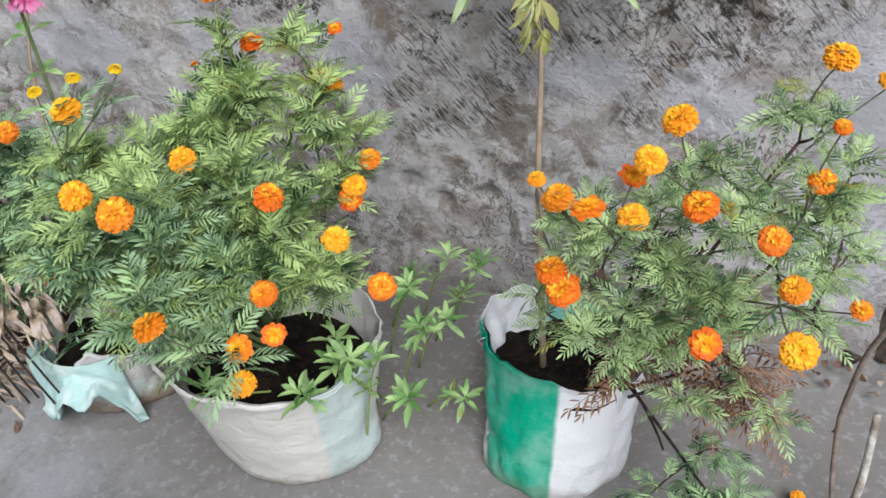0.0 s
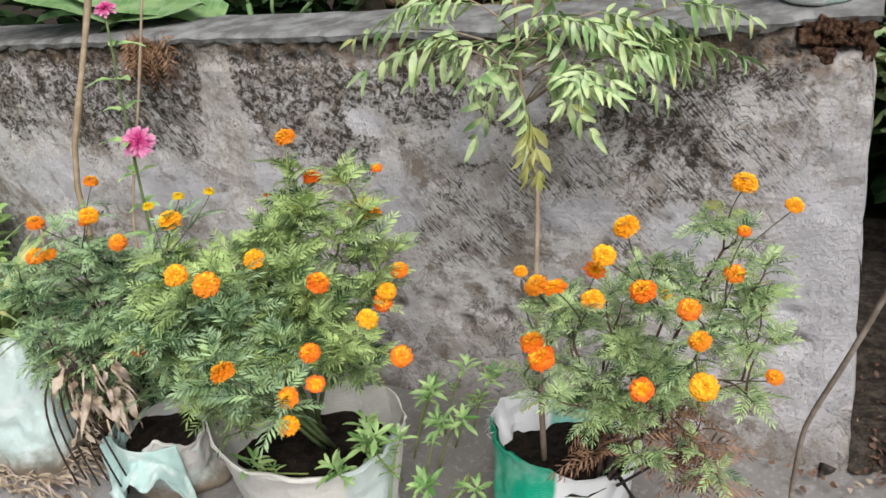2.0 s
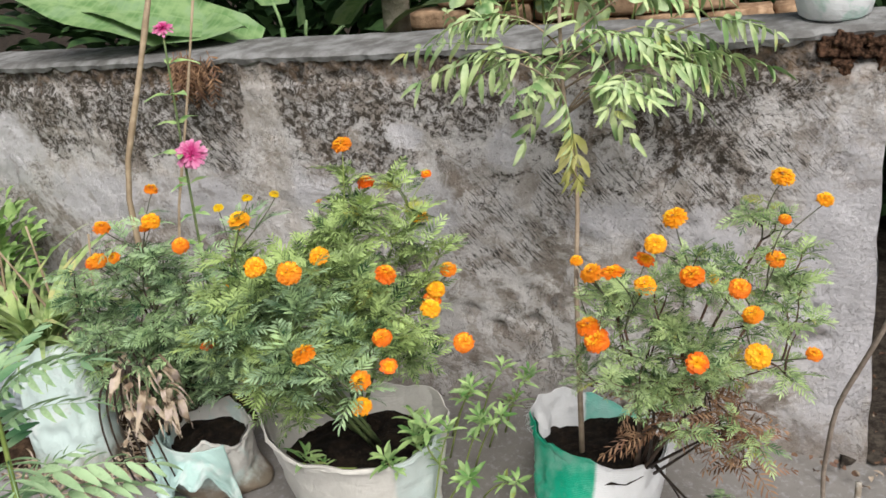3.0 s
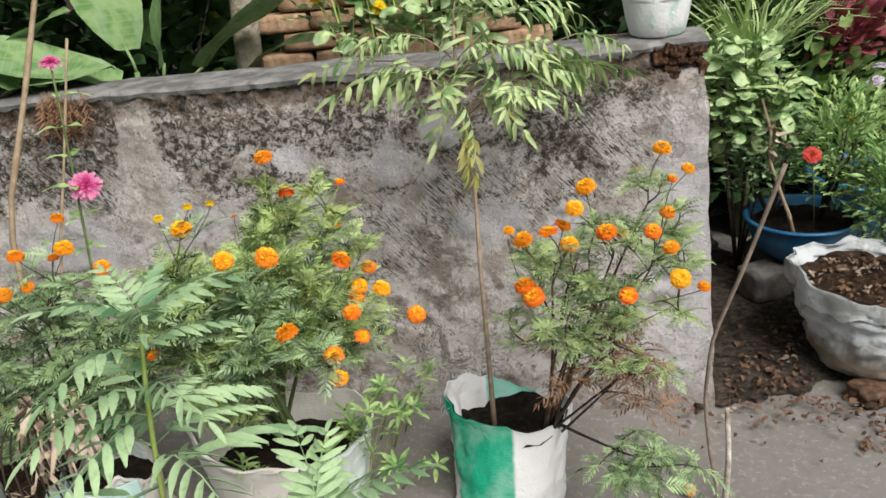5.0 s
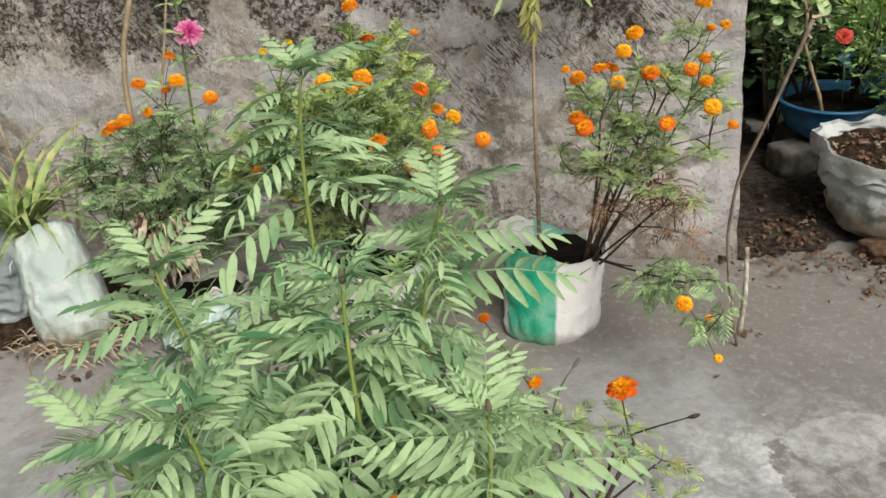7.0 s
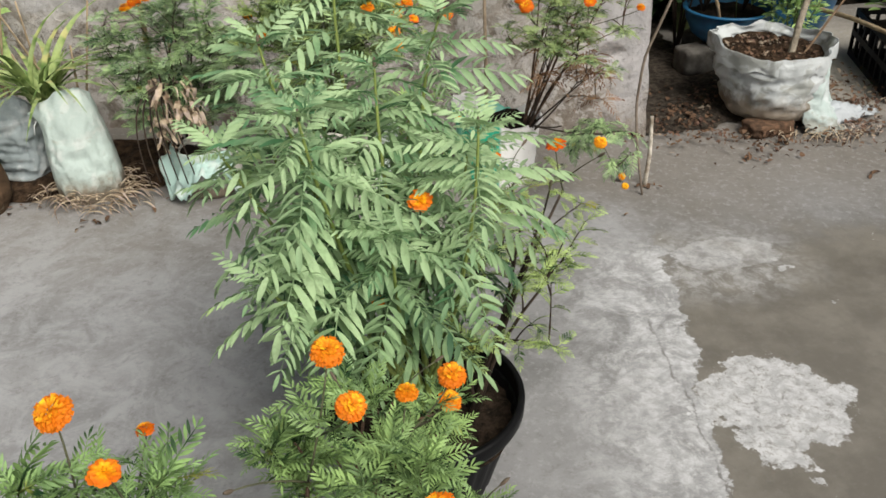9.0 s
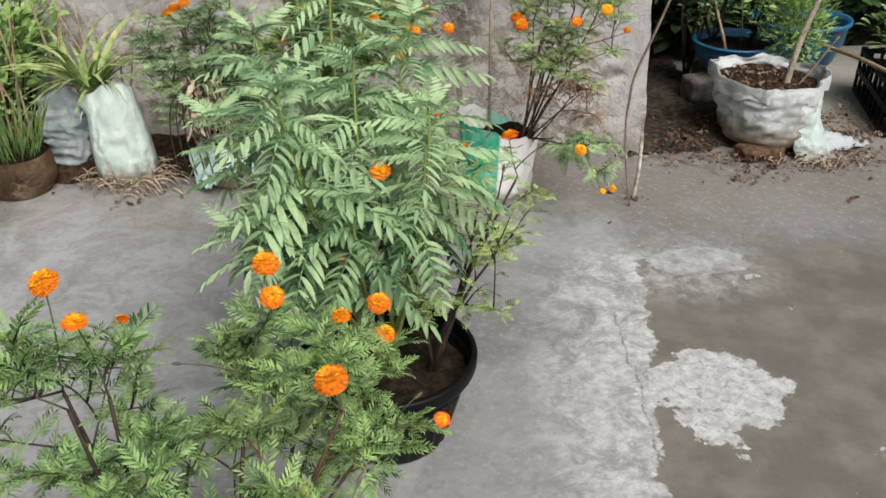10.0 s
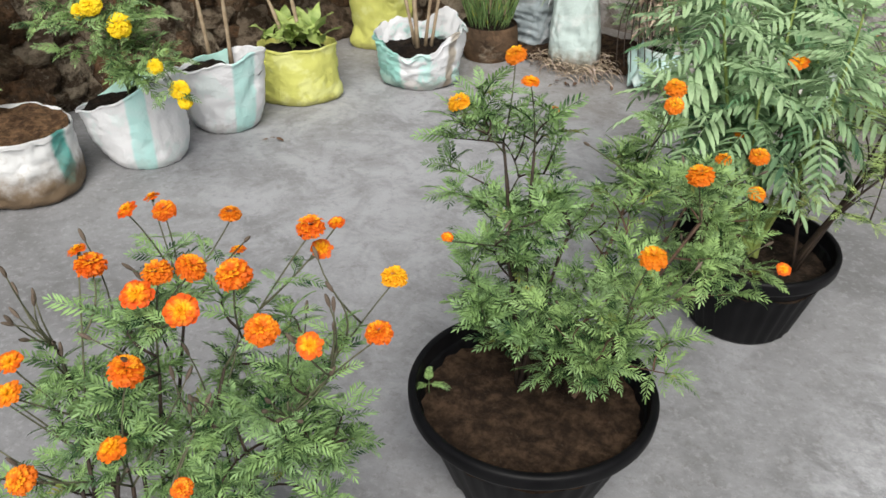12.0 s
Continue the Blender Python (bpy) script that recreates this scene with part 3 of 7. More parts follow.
# ---- leaves ----
def blade(mb, root, d, n, length, width, bend=0.15, fold=0.18, profile=(0.6, 1.0, 0.58), twist=0.0):
    """A lance-shaped blade with a crease: root, direction, face normal."""
    d, n = Vector(d).normalized(), Vector(n)
    s = d.cross(n).normalized()
    n = s.cross(d).normalized()
    verts, k = [tuple(root)], len(profile)
    for i, w in enumerate(profile):
        t = (i + 0.7) / (k + 0.45)
        mid = Vector(root) + d * (length * t) - n * (bend * length * t * t)
        verts += [tuple(mid - s * (w * width / 2) + n * (fold * w * width)), tuple(mid), tuple(mid + s * (w * width / 2) + n * (fold * w * width))]
    verts.append(tuple(Vector(root) + d * length * (1 - bend * 0.3) - n * (bend * length)))
    faces = [(0, 2, 1), (0, 3, 2)]
    for i in range(k - 1):
        a = 1 + 3 * i
        faces += [(a, a + 1, a + 4, a + 3), (a + 1, a + 2, a + 5, a + 4)]
    a, e = 1 + 3 * (k - 1), len(verts) - 1
    faces += [(a, a + 1, e), (a + 1, a + 2, e)]
    mb.add(verts, faces)


def pinnate(rng, length, pairs, ll, lw, droop=0.3, sweep=50, start=0.22, lift=0.25, rachis=0.0012, jit=8, prof=(0.6, 1.0, 0.58), curl=(0.1, 0.35)):
    """A feathered leaf along +y: a rachis with paired leaflets and one at the tip."""
    mb = MB()
    side = rng.uniform(-0.12, 0.12)

    def at(t):
        return Vector((side * length * t * t, length * t, -droop * length * t * t + 0.12 * length * t))

    mb.tube([at(t) for t in (0, 0.35, 0.7, 1)], [rachis * 1.4, rachis, rachis * 0.8, rachis * 0.4], 3)
    for i in range(pairs):
        t = start + (0.96 - start) * i / max(1, pairs - 1)
        size = (0.62 + 0.75 * math.sin(math.pi * (0.18 + 0.72 * t))) * 0.75
        f = (at(t + 0.02) - at(t - 0.02)).normalized()
        for sgn in (-1, 1):
            a = radians(sweep - 14 * t + rng.uniform(-jit, jit))
            d = f * math.cos(a) + Vector((sgn, 0, 0)) * math.sin(a) + Vector((0, 0, lift * rng.uniform(0.2, 1.0)))
            blade(mb, at(t + rng.uniform(-0.015, 0.015)), d, Vector((-sgn * 0.25 * rng.random(), 0, 1)), ll * size * rng.uniform(1.0 - 0.02 * jit, 1.12), lw * size, rng.uniform(*curl), profile=prof)
    f = (at(1) - at(0.95)).normalized()
    blade(mb, at(1), f, (0, 0, 1), ll * 0.8, lw * 0.85, 0.2, profile=prof)
    return mb


def leaf_set(name, mat, seed, count, **kw):
    rng = random.Random(seed)
    return [pinnate(rng, **kw).mesh(name, mat) for _ in range(count)]


def broad(rng, length, width, droop=0.4, fold=0.12, wave=0.02, n=8):
    """A broad leaf along +y with a stalk, midrib crease and wavy margin."""
    mb = MB()
    ph = rng.uniform(0, 6)

    def fn(u, v):
        x = (u - 0.5) * 2
        w = width / 2 * (math.sin(math.pi * min(1, 0.06 + 0.94 * v) ** 0.75) ** 0.8 if v < 1 else 0.02)
        z = fold * abs(x) * w - droop * length * v * v + wave * math.sin(9 * v + ph + x) * abs(x)
        return (x * w, length * (0.12 + 0.88 * v), z + 0.1 * length * v)

    grid(mb, 4, n, fn)
    mb.tube([(0, 0, 0), (0, length * 0.06, 0.004), (0, length * 0.13, 0.0)], [width * 0.02 + 0.001] * 3, 4)
    return mb


def lobed(rng, size, lobes=2.5, cut=0.48):
    """A five-lobed leaf along +y on a short stalk, cupped and wavy."""
    mb = MB()
    cup, ph = rng.uniform(-0.5, 0.9), rng.uniform(0, 6)

    def fn(u, v):
        a = (u - 0.5) * 5.2
        r = size * v * (1 - cut + cut * abs(math.cos(lobes * a * 0.5)) ** 0.8) * (1 - 0.12 * abs(a) / 2.6)
        return (r * math.sin(a), size * 0.35 + r * math.cos(a), -cup * r * r / size + 0.06 * size * v * math.sin(5 * a + ph))

    grid(mb, 20, 3, fn)
    mb.tube([(0, 0, 0), (0, size * 0.2, 0.004), (0, size * 0.36, 0.0)], [0.0016] * 3, 4)
    return mb


def strap(rng, length, width, droop=0.7, n=7):
    """A strap leaf along +y that arches over."""
    mb = MB()

    def fn(u, v):
        x, w = (u - 0.5) * 2, width / 2 * (1 - v ** 2.2) * (0.7 + 0.5 * math.sin(math.pi * v)) + 0.0006
        return (x * w, length * v * (1 - 0.15 * v), 0.35 * length * v - droop * length * v ** 2.3 + 0.25 * w * abs(x))

    grid(mb, 2, n, fn)
    return mb


FINE = dict(length=0.066, pairs=7, ll=0.0265, lw=0.0052, droop=0.45, jit=6, curl=(0.05, 0.3))
NEAR = dict(length=0.062, pairs=7, ll=0.0215, lw=0.0046, droop=0.4, jit=6, curl=(0.05, 0.3))
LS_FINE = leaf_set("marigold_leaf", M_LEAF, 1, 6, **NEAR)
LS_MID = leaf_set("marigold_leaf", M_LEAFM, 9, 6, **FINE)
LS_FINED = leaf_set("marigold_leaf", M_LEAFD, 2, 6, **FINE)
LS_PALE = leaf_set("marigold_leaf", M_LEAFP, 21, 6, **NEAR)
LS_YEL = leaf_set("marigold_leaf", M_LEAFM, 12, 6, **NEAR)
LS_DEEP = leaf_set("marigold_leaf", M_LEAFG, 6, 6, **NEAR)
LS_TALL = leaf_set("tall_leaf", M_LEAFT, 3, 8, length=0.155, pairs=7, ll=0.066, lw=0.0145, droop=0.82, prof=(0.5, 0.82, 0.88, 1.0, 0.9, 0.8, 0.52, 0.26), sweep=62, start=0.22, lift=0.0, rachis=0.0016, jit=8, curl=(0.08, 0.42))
# the same fronds again in the darker, shaded colour
LS_SHADED = []
for frond_mesh in LS_TALL:
    LS_SHADED.append(frond_mesh.copy())
    LS_SHADED[-1].materials[0] = M_LEAFLOW
LS_NEEM = leaf_set("sapling_leaf", M_NEEM, 4, 6, length=0.15, pairs=5, ll=0.078, lw=0.0155, droop=0.4, sweep=60, start=0.15, lift=-0.9, jit=20, prof=(0.7, 1.0, 0.9, 0.7, 0.4), curl=(0.1, 0.5))
LS_NEEMY = leaf_set("sapling_leaf", leaf_mat("yellowing_leaf", (0.4, 0.42, 0.12), (0.66, 0.64, 0.24)), 14, 3, length=0.1, pairs=3, ll=0.06, lw=0.016, droop=0.3, sweep=40, start=0.3, lift=-0.4)
LS_DRY = leaf_set("dry_leaf", M_DRY, 5, 4, length=0.08, pairs=6, ll=0.032, lw=0.006, droop=0.9)
LS_WEED = []
for w_seed in range(3):
    w_rng, w_mb = random.Random(w_seed + 20), MB()
    for w_k in range(9):
        w_a = w_k * 2.4
        w_d = Vector((math.cos(w_a), math.sin(w_a), 0.35 + 0.09 * w_k))
        blade(w_mb, (0, 0, 0.003 * w_k), w_d, (0, 0, 1), 0.06 - 0.004 * w_k, 0.015 - 0.0008 * w_k, 0.25)
    LS_WEED.append(w_mb.mesh("weed_rosette", M_WEED))
BROADS = {}


def broad_set(key, mat, seed, length, width, droop, count=4, wave=0.02):
    rng = random.Random(seed)
    BROADS[key] = [broad(rng, length, width, droop * rng.uniform(0.6, 1.3), wave=wave).mesh(key, mat) for _ in range(count)]
    return BROADS[key]


# ---- flowers ----
def pompon(rng, rings, ruffle=0.06, dome=0.55):
    """A double flower of unit radius: rings of (petals, radius, lift degrees, width)."""
    mb = MB()
    for cnt, rad, lift, wid in rings:
        off = rng.uniform(0, 6)
        for i in range(cnt):
            a = off + math.tau * (i + rng.uniform(-0.25, 0.25)) / cnt
            up, r = radians(lift + rng.uniform(-13, 13)), rad * rng.uniform(0.86, 1.07)
            ca, sa, tw = math.cos(a), math.sin(a), rng.uniform(-0.3, 0.3)
            verts = []
            for t, w in ((0.12, 0.25), (0.62, 0.95), (1.0, 1.0)):
                for x in (-1, 0, 1):
                    rr = r * t * math.cos(up * (0.6 + 0.5 * t)) * (1.06 if x == 0 else 0.98)
                    zz = r * t * math.sin(up) * dome * 1.5 - 0.14 * t * t * rad * math.cos(up) + ruffle * t * (0.5 if x else -0.4) * rng.uniform(0.3, 1.2) * rad
                    s = x * wid * w * r * 0.5
                    verts.append((ca * rr - sa * s, sa * rr + ca * s, zz + tw * s))
            mb.add(verts, [(0, 1, 4, 3), (1, 2, 5, 4), (3, 4, 7, 6), (4, 5, 8, 7)])
    return mb


def dome(rng, count=160, flat=0.82):
    """A tight double bloom of unit radius: short crinkled florets set in a spiral over a dome."""
    mb = MB()
    for i in range(count):
        pol = math.acos(1 - 1.25 * (i + 0.5) / count) + rng.uniform(-0.05, 0.05)
        a = i * 2.39996 + rng.uniform(-0.12, 0.12)
        d = Vector((math.sin(pol) * math.cos(a), math.sin(pol) * math.sin(a), math.cos(pol)))
        out = Vector((-math.sin(a), math.cos(a), 0))
        fall = Vector((math.cos(pol) * math.cos(a), math.cos(pol) * math.sin(a), -math.sin(pol)))
        r, w = rng.uniform(0.84, 1.1), rng.uniform(0.1, 0.17)
        verts = []
        for t, wide, lean in ((0.6, 0.5, -0.08), (0.86, 1.0, 0.1), (1.0, 1.1, 0.26)):
            for x in (-1, 0, 1):
                p = d * (r * t - (0.04 if x == 0 and t == 1.0 else 0.0)) + out * (x * w * wide) + fall * (lean + rng.uniform(-0.09, 0.09) * t)
                verts.append((p.x, p.y, p.z * flat - 0.05))
        mb.add(verts, [(0, 1, 4, 3), (1, 2, 5, 4), (3, 4, 7, 6), (4, 5, 8, 7)])
    return mb


ZINN = ((20, 1.0, -4, 0.24), (19, 0.9, 6, 0.25), (17, 0.76, 16, 0.26), (14, 0.6, 30, 0.27), (11, 0.44, 48, 0.3), (6, 0.3, 70, 0.36))
OPEN = ((15, 1.0, -2, 0.44), (15, 0.95, 10, 0.42), (14, 0.8, 24, 0.38), (13, 0.64, 40, 0.34), (12, 0.52, 56, 0.32), (9, 0.46, 70, 0.32), (6, 0.44, 84, 0.36))
FLOWERS = {}
for f_key, f_mat, f_rings, f_seed in (("o", M_OR, None, 1), ("r", M_RE, OPEN, 2), ("d", M_DEEP, None, 7), ("y", M_YE, None, 3), ("l", M_LEMON, None, 4), ("z", M_PINK, ZINN, 5), ("s", M_RED, OPEN, 6)):
    f_rng = random.Random(f_seed)
    FLOWERS[f_key] = [(pompon(f_rng, f_rings, dome=0.5) if f_rings else dome(f_rng)).mesh("petals", f_mat, False) for _ in range(4)]
c_mb = MB()
grid(c_mb, 8, 5, lambda u, v: ((0.1 + 0.3 * v ** 1.5) * math.cos(u * math.tau), (0.1 + 0.3 * v ** 1.5) * math.sin(u * math.tau), -0.75 + 0.75 * v), True)
CALYX = c_mb.mesh("calyx", M_CALYX)
b_mb = MB()
grid(b_mb, 7, 6, lambda u, v: ((0.02 + 0.34 * math.sin(math.pi * min(1, v * 0.85 + 0.08)) ** 0.7) * math.cos(u * math.tau) * 0.8, (0.02 + 0.34 * math.sin(math.pi * min(1, v * 0.85 + 0.08)) ** 0.7) * math.sin(u * math.tau) * 0.8, -0.2 + 1.9 * v), True)
BUD = b_mb.mesh("bud", M_BUD)


def flower(parent, place, axis, kind, radius, rng):
    z = Vector(axis).normalized()
    q = z.to_track_quat("Z", "Y").to_matrix().to_4x4()
    ob = part("flower", rng.choice(FLOWERS[kind]), parent, Matrix.Translation(place) @ q @ Matrix.Rotation(rng.uniform(0, 6), 4, "Z") @ Matrix.Scale(radius, 4))
    part("calyx", CALYX, ob)
    return ob


def bezier(a, b, c, n):
    return [a * (1 - t) ** 2 + b * (2 * t * (1 - t)) + c * t * t for t in (k / n for k in range(n + 1))]


def plant(name, label, category, base, flowers, lobes, leaves, stem_mat, seed, group="", mains=5, leaf_scale=1.0, radius=0.0205, per_twig=7, stem_r=0.006, buds=0, hang=0.0, cap=300, spread=0.6, bare=0.0, rise=0.0, extra=(), face=None):
    """A branching flowering plant. flowers: (x, y, z, kind, size) in the world; lobes: (x, y, z, rx, ry, rz, twigs) clouds of foliage."""
    rng = random.Random(seed)
    top = thing(name, base, label, category, group)
    o = Vector(base)
    nodes, leaf_jobs = [], []

    def branch(a, c, r0, r1, lift, tag="branch", mat=None):
        mid = a.lerp(c, 0.5) + Vector((rng.uniform(-0.02, 0.02), rng.uniform(-0.02, 0.02), lift * (c - a).length))
        pts = bezier(a, mid, c, 5)
        mb = MB()
        mb.tube(pts, [r0 + (r1 - r0) * k / 5 for k in range(6)], 5)
        part(tag, mb.mesh(tag, mat or stem_mat), top)
        return pts

    cores = [Vector(l[:3]) - o for l in lobes]
    for k in range(mains):
        c = cores[k % len(cores)].copy()
        a = Vector((rng.uniform(-0.015, 0.015), rng.uniform(-0.015, 0.015), 0))
        l = lobes[k % len(cores)]
        c += Vector((rng.uniform(-0.5, 0.5) * l[3], rng.uniform(-0.5, 0.5) * l[4], rng.uniform(0.0, 0.5) * l[5]))
        pts = branch(a, c, stem_r, stem_r * 0.5, rng.uniform(-0.1, 0.12), "stem")
        nodes += [(p, stem_r * (1 - 0.09 * i)) for i, p in enumerate(pts) if i > 0]

    def host(p, drop=0.05):
        best, cost = None, 1e9
        for q, r in nodes:
            d = p - q
            k = d.length + 1.1 * math.hypot(d.x, d.y) + 3.0 * max(0.0, drop - d.z) + rng.uniform(0, 0.04)
            if k < cost:
                best, cost = (q, r), k
        return best

    def leaves_at(p, d, count, scale=1.0, around=1.0):
        a0 = rng.uniform(0, 6.28)
        for i in range(count):
            a = a0 + i * 2.4
            out = Vector((math.cos(a), math.sin(a), 0))
            dr = d * rng.uniform(0.1, 0.6) + out * around + Vector((0, 0, rng.uniform(-0.1, 0.5) - hang + rise * rng.random()))
            leaf_jobs.append((p, dr, scale * rng.uniform(0.7, 1.15)))

    for x, y, z, *rest in flowers:
        kind, size = rest[0], rest[1] if len(rest) > 1 else 1.0
        p = Vector((x, y, z)) - o
        q, r = host(p, 0.1)
        pts = branch(q, p - Vector((0, 0, 0.008)), min(r, 0.0018), 0.0011, 0.03, "flower_stalk", M_STEMY if rise > 0.8 else M_STALK)
        nodes += [(w, 0.003) for w in pts[1:4]]
        tip = (pts[-1] - pts[-2]).normalized()
        tilt = Vector((rng.uniform(-0.4, 0.4), rng.uniform(-0.6, 0.2), 1.0))
        if face:
            tilt = Vector(face) * 1.5 + tilt * 0.3
        flower(top, p, tip * 0.4 + tilt, kind, radius * size * rng.uniform(0.93, 1.07), rng)
        if rng.random() > bare:
            leaves_at(pts[2], tip, 3)
            leaves_at(pts[3], tip, 2, 0.75)
    for b in range(buds + len(extra)):
        l = rng.choice(lobes)
        a = rng.uniform(0, 6.28)
        p = Vector((l[0] + l[3] * 0.8 * math.cos(a), l[1] + l[4] * 0.8 * math.sin(a), l[2] + l[5] * rng.uniform(0.9, 1.3))) - o
        if b >= buds:
            p = Vector(extra[b - buds]) - o
        q, r = host(p, 0.08)
        pts = branch(q, p, 0.0018, 0.001, 0.02, "bud_stalk", M_STALK)
        d = (pts[-1] - pts[-2]).normalized()
        part("bud", BUD, top, Matrix.Translation(p) @ d.to_track_quat("Z", "Y").to_matrix().to_4x4() @ Matrix.Scale(0.011, 4))
    for cx, cy, cz, rx, ry, rz, n in lobes:
        for k in range(n):
            v = Vector((rng.gauss(0, 1), rng.gauss(0, 1), rng.gauss(0, 1))).normalized() * rng.uniform(spread, 1.0)
            p = Vector((cx + v.x * rx, cy + v.y * ry, cz + v.z * rz)) - o
            q, r = host(p, 0.03)
            pts = branch(q, p, min(r, 0.0024), 0.0011, 0.05)
            nodes += [(w, 0.0025) for w in pts[2:5]]
            d = (pts[-1] - pts[-2]).normalized()
            leaves_at(p, d, max(3, per_twig - 3), 1.0, 0.8)
            leaves_at(pts[4], d, 2)
            leaves_at(pts[3], d, 2, 0.9)
    rng.shuffle(leaf_jobs)
    rest = MB()
    for i, (p, d, s) in enumerate(leaf_jobs):
        me, m = rng.choice(leaves), aim(p, d, Vector((rng.uniform(-0.6, 0.6), rng.uniform(-0.6, 0.6), 1)), s * leaf_scale, rng.uniform(-0.6, 0.6))
        if i < cap:
            part("leaf", me, top, m)
        else:
            rest.add([tuple(m @ v.co) for v in me.vertices], [tuple(f.vertices) for f in me.polygons])
    if rest.v:
        part("foliage", rest.mesh("foliage", leaves[0].materials[0]), top)["kind"] = "stuff"
    return top


# ---- sacks, pots ----
def sack(name, label, cx, cy, r0, r1, h, mat, seed, soil=M_SOIL, crumple=0.0, turn=0.0, squash=1.0, lean=(0, 0), fill=0.75, fold=0.014, wrinkle=0.008, ragged=0.007, corner=0.06, dip=0.0, category="grow bag", group="sacks used as planters", foot=0.0, phase=None, slant=(0, 0), seam=0.0):
    """A filled woven sack with slumped sides, bottom corners, a turned-out ragged rim, an inner face and its soil."""
    top = thing(name, (cx, cy, foot), label, category, group, turn)
    s0 = seed * 7.3
    ph = s0 if phase is None else phase

    def wall(u, v, inner=0.0):
        a = u * math.tau
        prof = r0 + (r1 - r0) * v + 0.02 * r0 * math.sin(math.pi * min(1, v * 1.2))
        if v < 0.12:
            prof *= 0.86 + 0.14 * (v / 0.12) ** 0.5
        flat = 1 + corner / r0 * (abs(math.cos(a)) ** 6) * max(0.0, 1 - v * 3.0)
        ridge = 1 - abs(fnoise(math.cos(a) * 1.6, math.sin(a) * 1.6, v * 2.4 + s0, 1.9, 4)) * 2.2
        wr = wrinkle * (0.5 * fnoise(math.cos(a) * 2.2, math.sin(a) * 2.2, v * 3 + s0, 1.5) + 0.5 * ridge + 0.25 * fnoise(math.cos(a) * 1.6, math.sin(a) * 1.6, v * 5 + s0, 1.6))
        if crumple:
            tuck = fnoise(math.cos(a) * 1.1, math.sin(a) * 1.1, v * 6.5 + s0, 1.3, 5)
            wr += crumple * (1 - 3.2 * abs(tuck)) * min(1.0, v * 4)
        crease = -0.25 * wrinkle * max(0.0, math.sin(a * 7 + 3 * fnoise(a, v, s0, 1.2))) ** 4 * v
        r = prof * flat + wr + crease - inner + seam * abs(math.cos(a)) ** 9 * min(1.0, v * 3)
        z = h * v + (dip * math.cos(a * 2 + ph) + ragged * 1.8 * fnoise(math.cos(a) * 1.1, math.sin(a) * 1.1, s0, 1.0, 4)) * v ** 3 + (slant[0] * math.cos(a) + slant[1] * math.sin(a)) * v ** 2
        return Vector((r * math.cos(a) + lean[0] * v, (r * math.sin(a)) * squash + lean[1] * v, z))

    mb = MB()
    prof = [k / 22 for k in range(23)]

    def outer(u, v):
        t = v * 31
        a = u * math.tau
        if t <= 22:
            p = wall(u, prof[int(round(t))])
            if t < 0.5:
                p.z = 0.0
            return p
        e = wall(u, 1.0)
        out = Vector((math.cos(a), math.sin(a), 0))
        k = (t - 22) / 9
        rag = 1 + 0.5 * fnoise(math.cos(a) * 3, math.sin(a) * 3, s0 + 9, 1.4)
        if k <= 0.34:
            q = k / 0.34 * math.pi
            return e + out * (0.004 * (1 - math.cos(q)) * 0.4 * rag) + Vector((0, 0, 0.003 * math.sin(q)))
        return e + out * (0.003 * rag + 0.001) - Vector((0, 0, fold * (k - 0.34) / 0.66 * rag)) + out * ragged * 0.35 * fnoise(math.cos(a) * 5, math.sin(a) * 5, s0 + k, 1.6)

    grid(mb, 72, 31, outer, True)
    grid(mb, 72, 8, lambda u, v: wall(u, 1.0 - (1 - fill + 0.06) * v, 0.006 + 0.01 * v), True)
    grid(mb, 72, 1, lambda u, v: wall(u, 0.0) * (1 - v * 0.98), True)
    part("bag", mb.mesh("bag", mat), top)
    sb = MB()

    def top_soil(u, v):
        e = wall(u, fill, 0.004)
        c = Vector((lean[0] * fill, lean[1] * fill, 0))
        r = c + (Vector((e.x, e.y, 0)) - c) * v
        return (r.x, r.y, h * fill + 0.02 * fnoise(r.x, r.y, s0, 14) + 0.012 * (1 - v))

    grid(sb, 48, 10, top_soil, True)
    part("soil", sb.mesh("soil", soil), top)
    return top


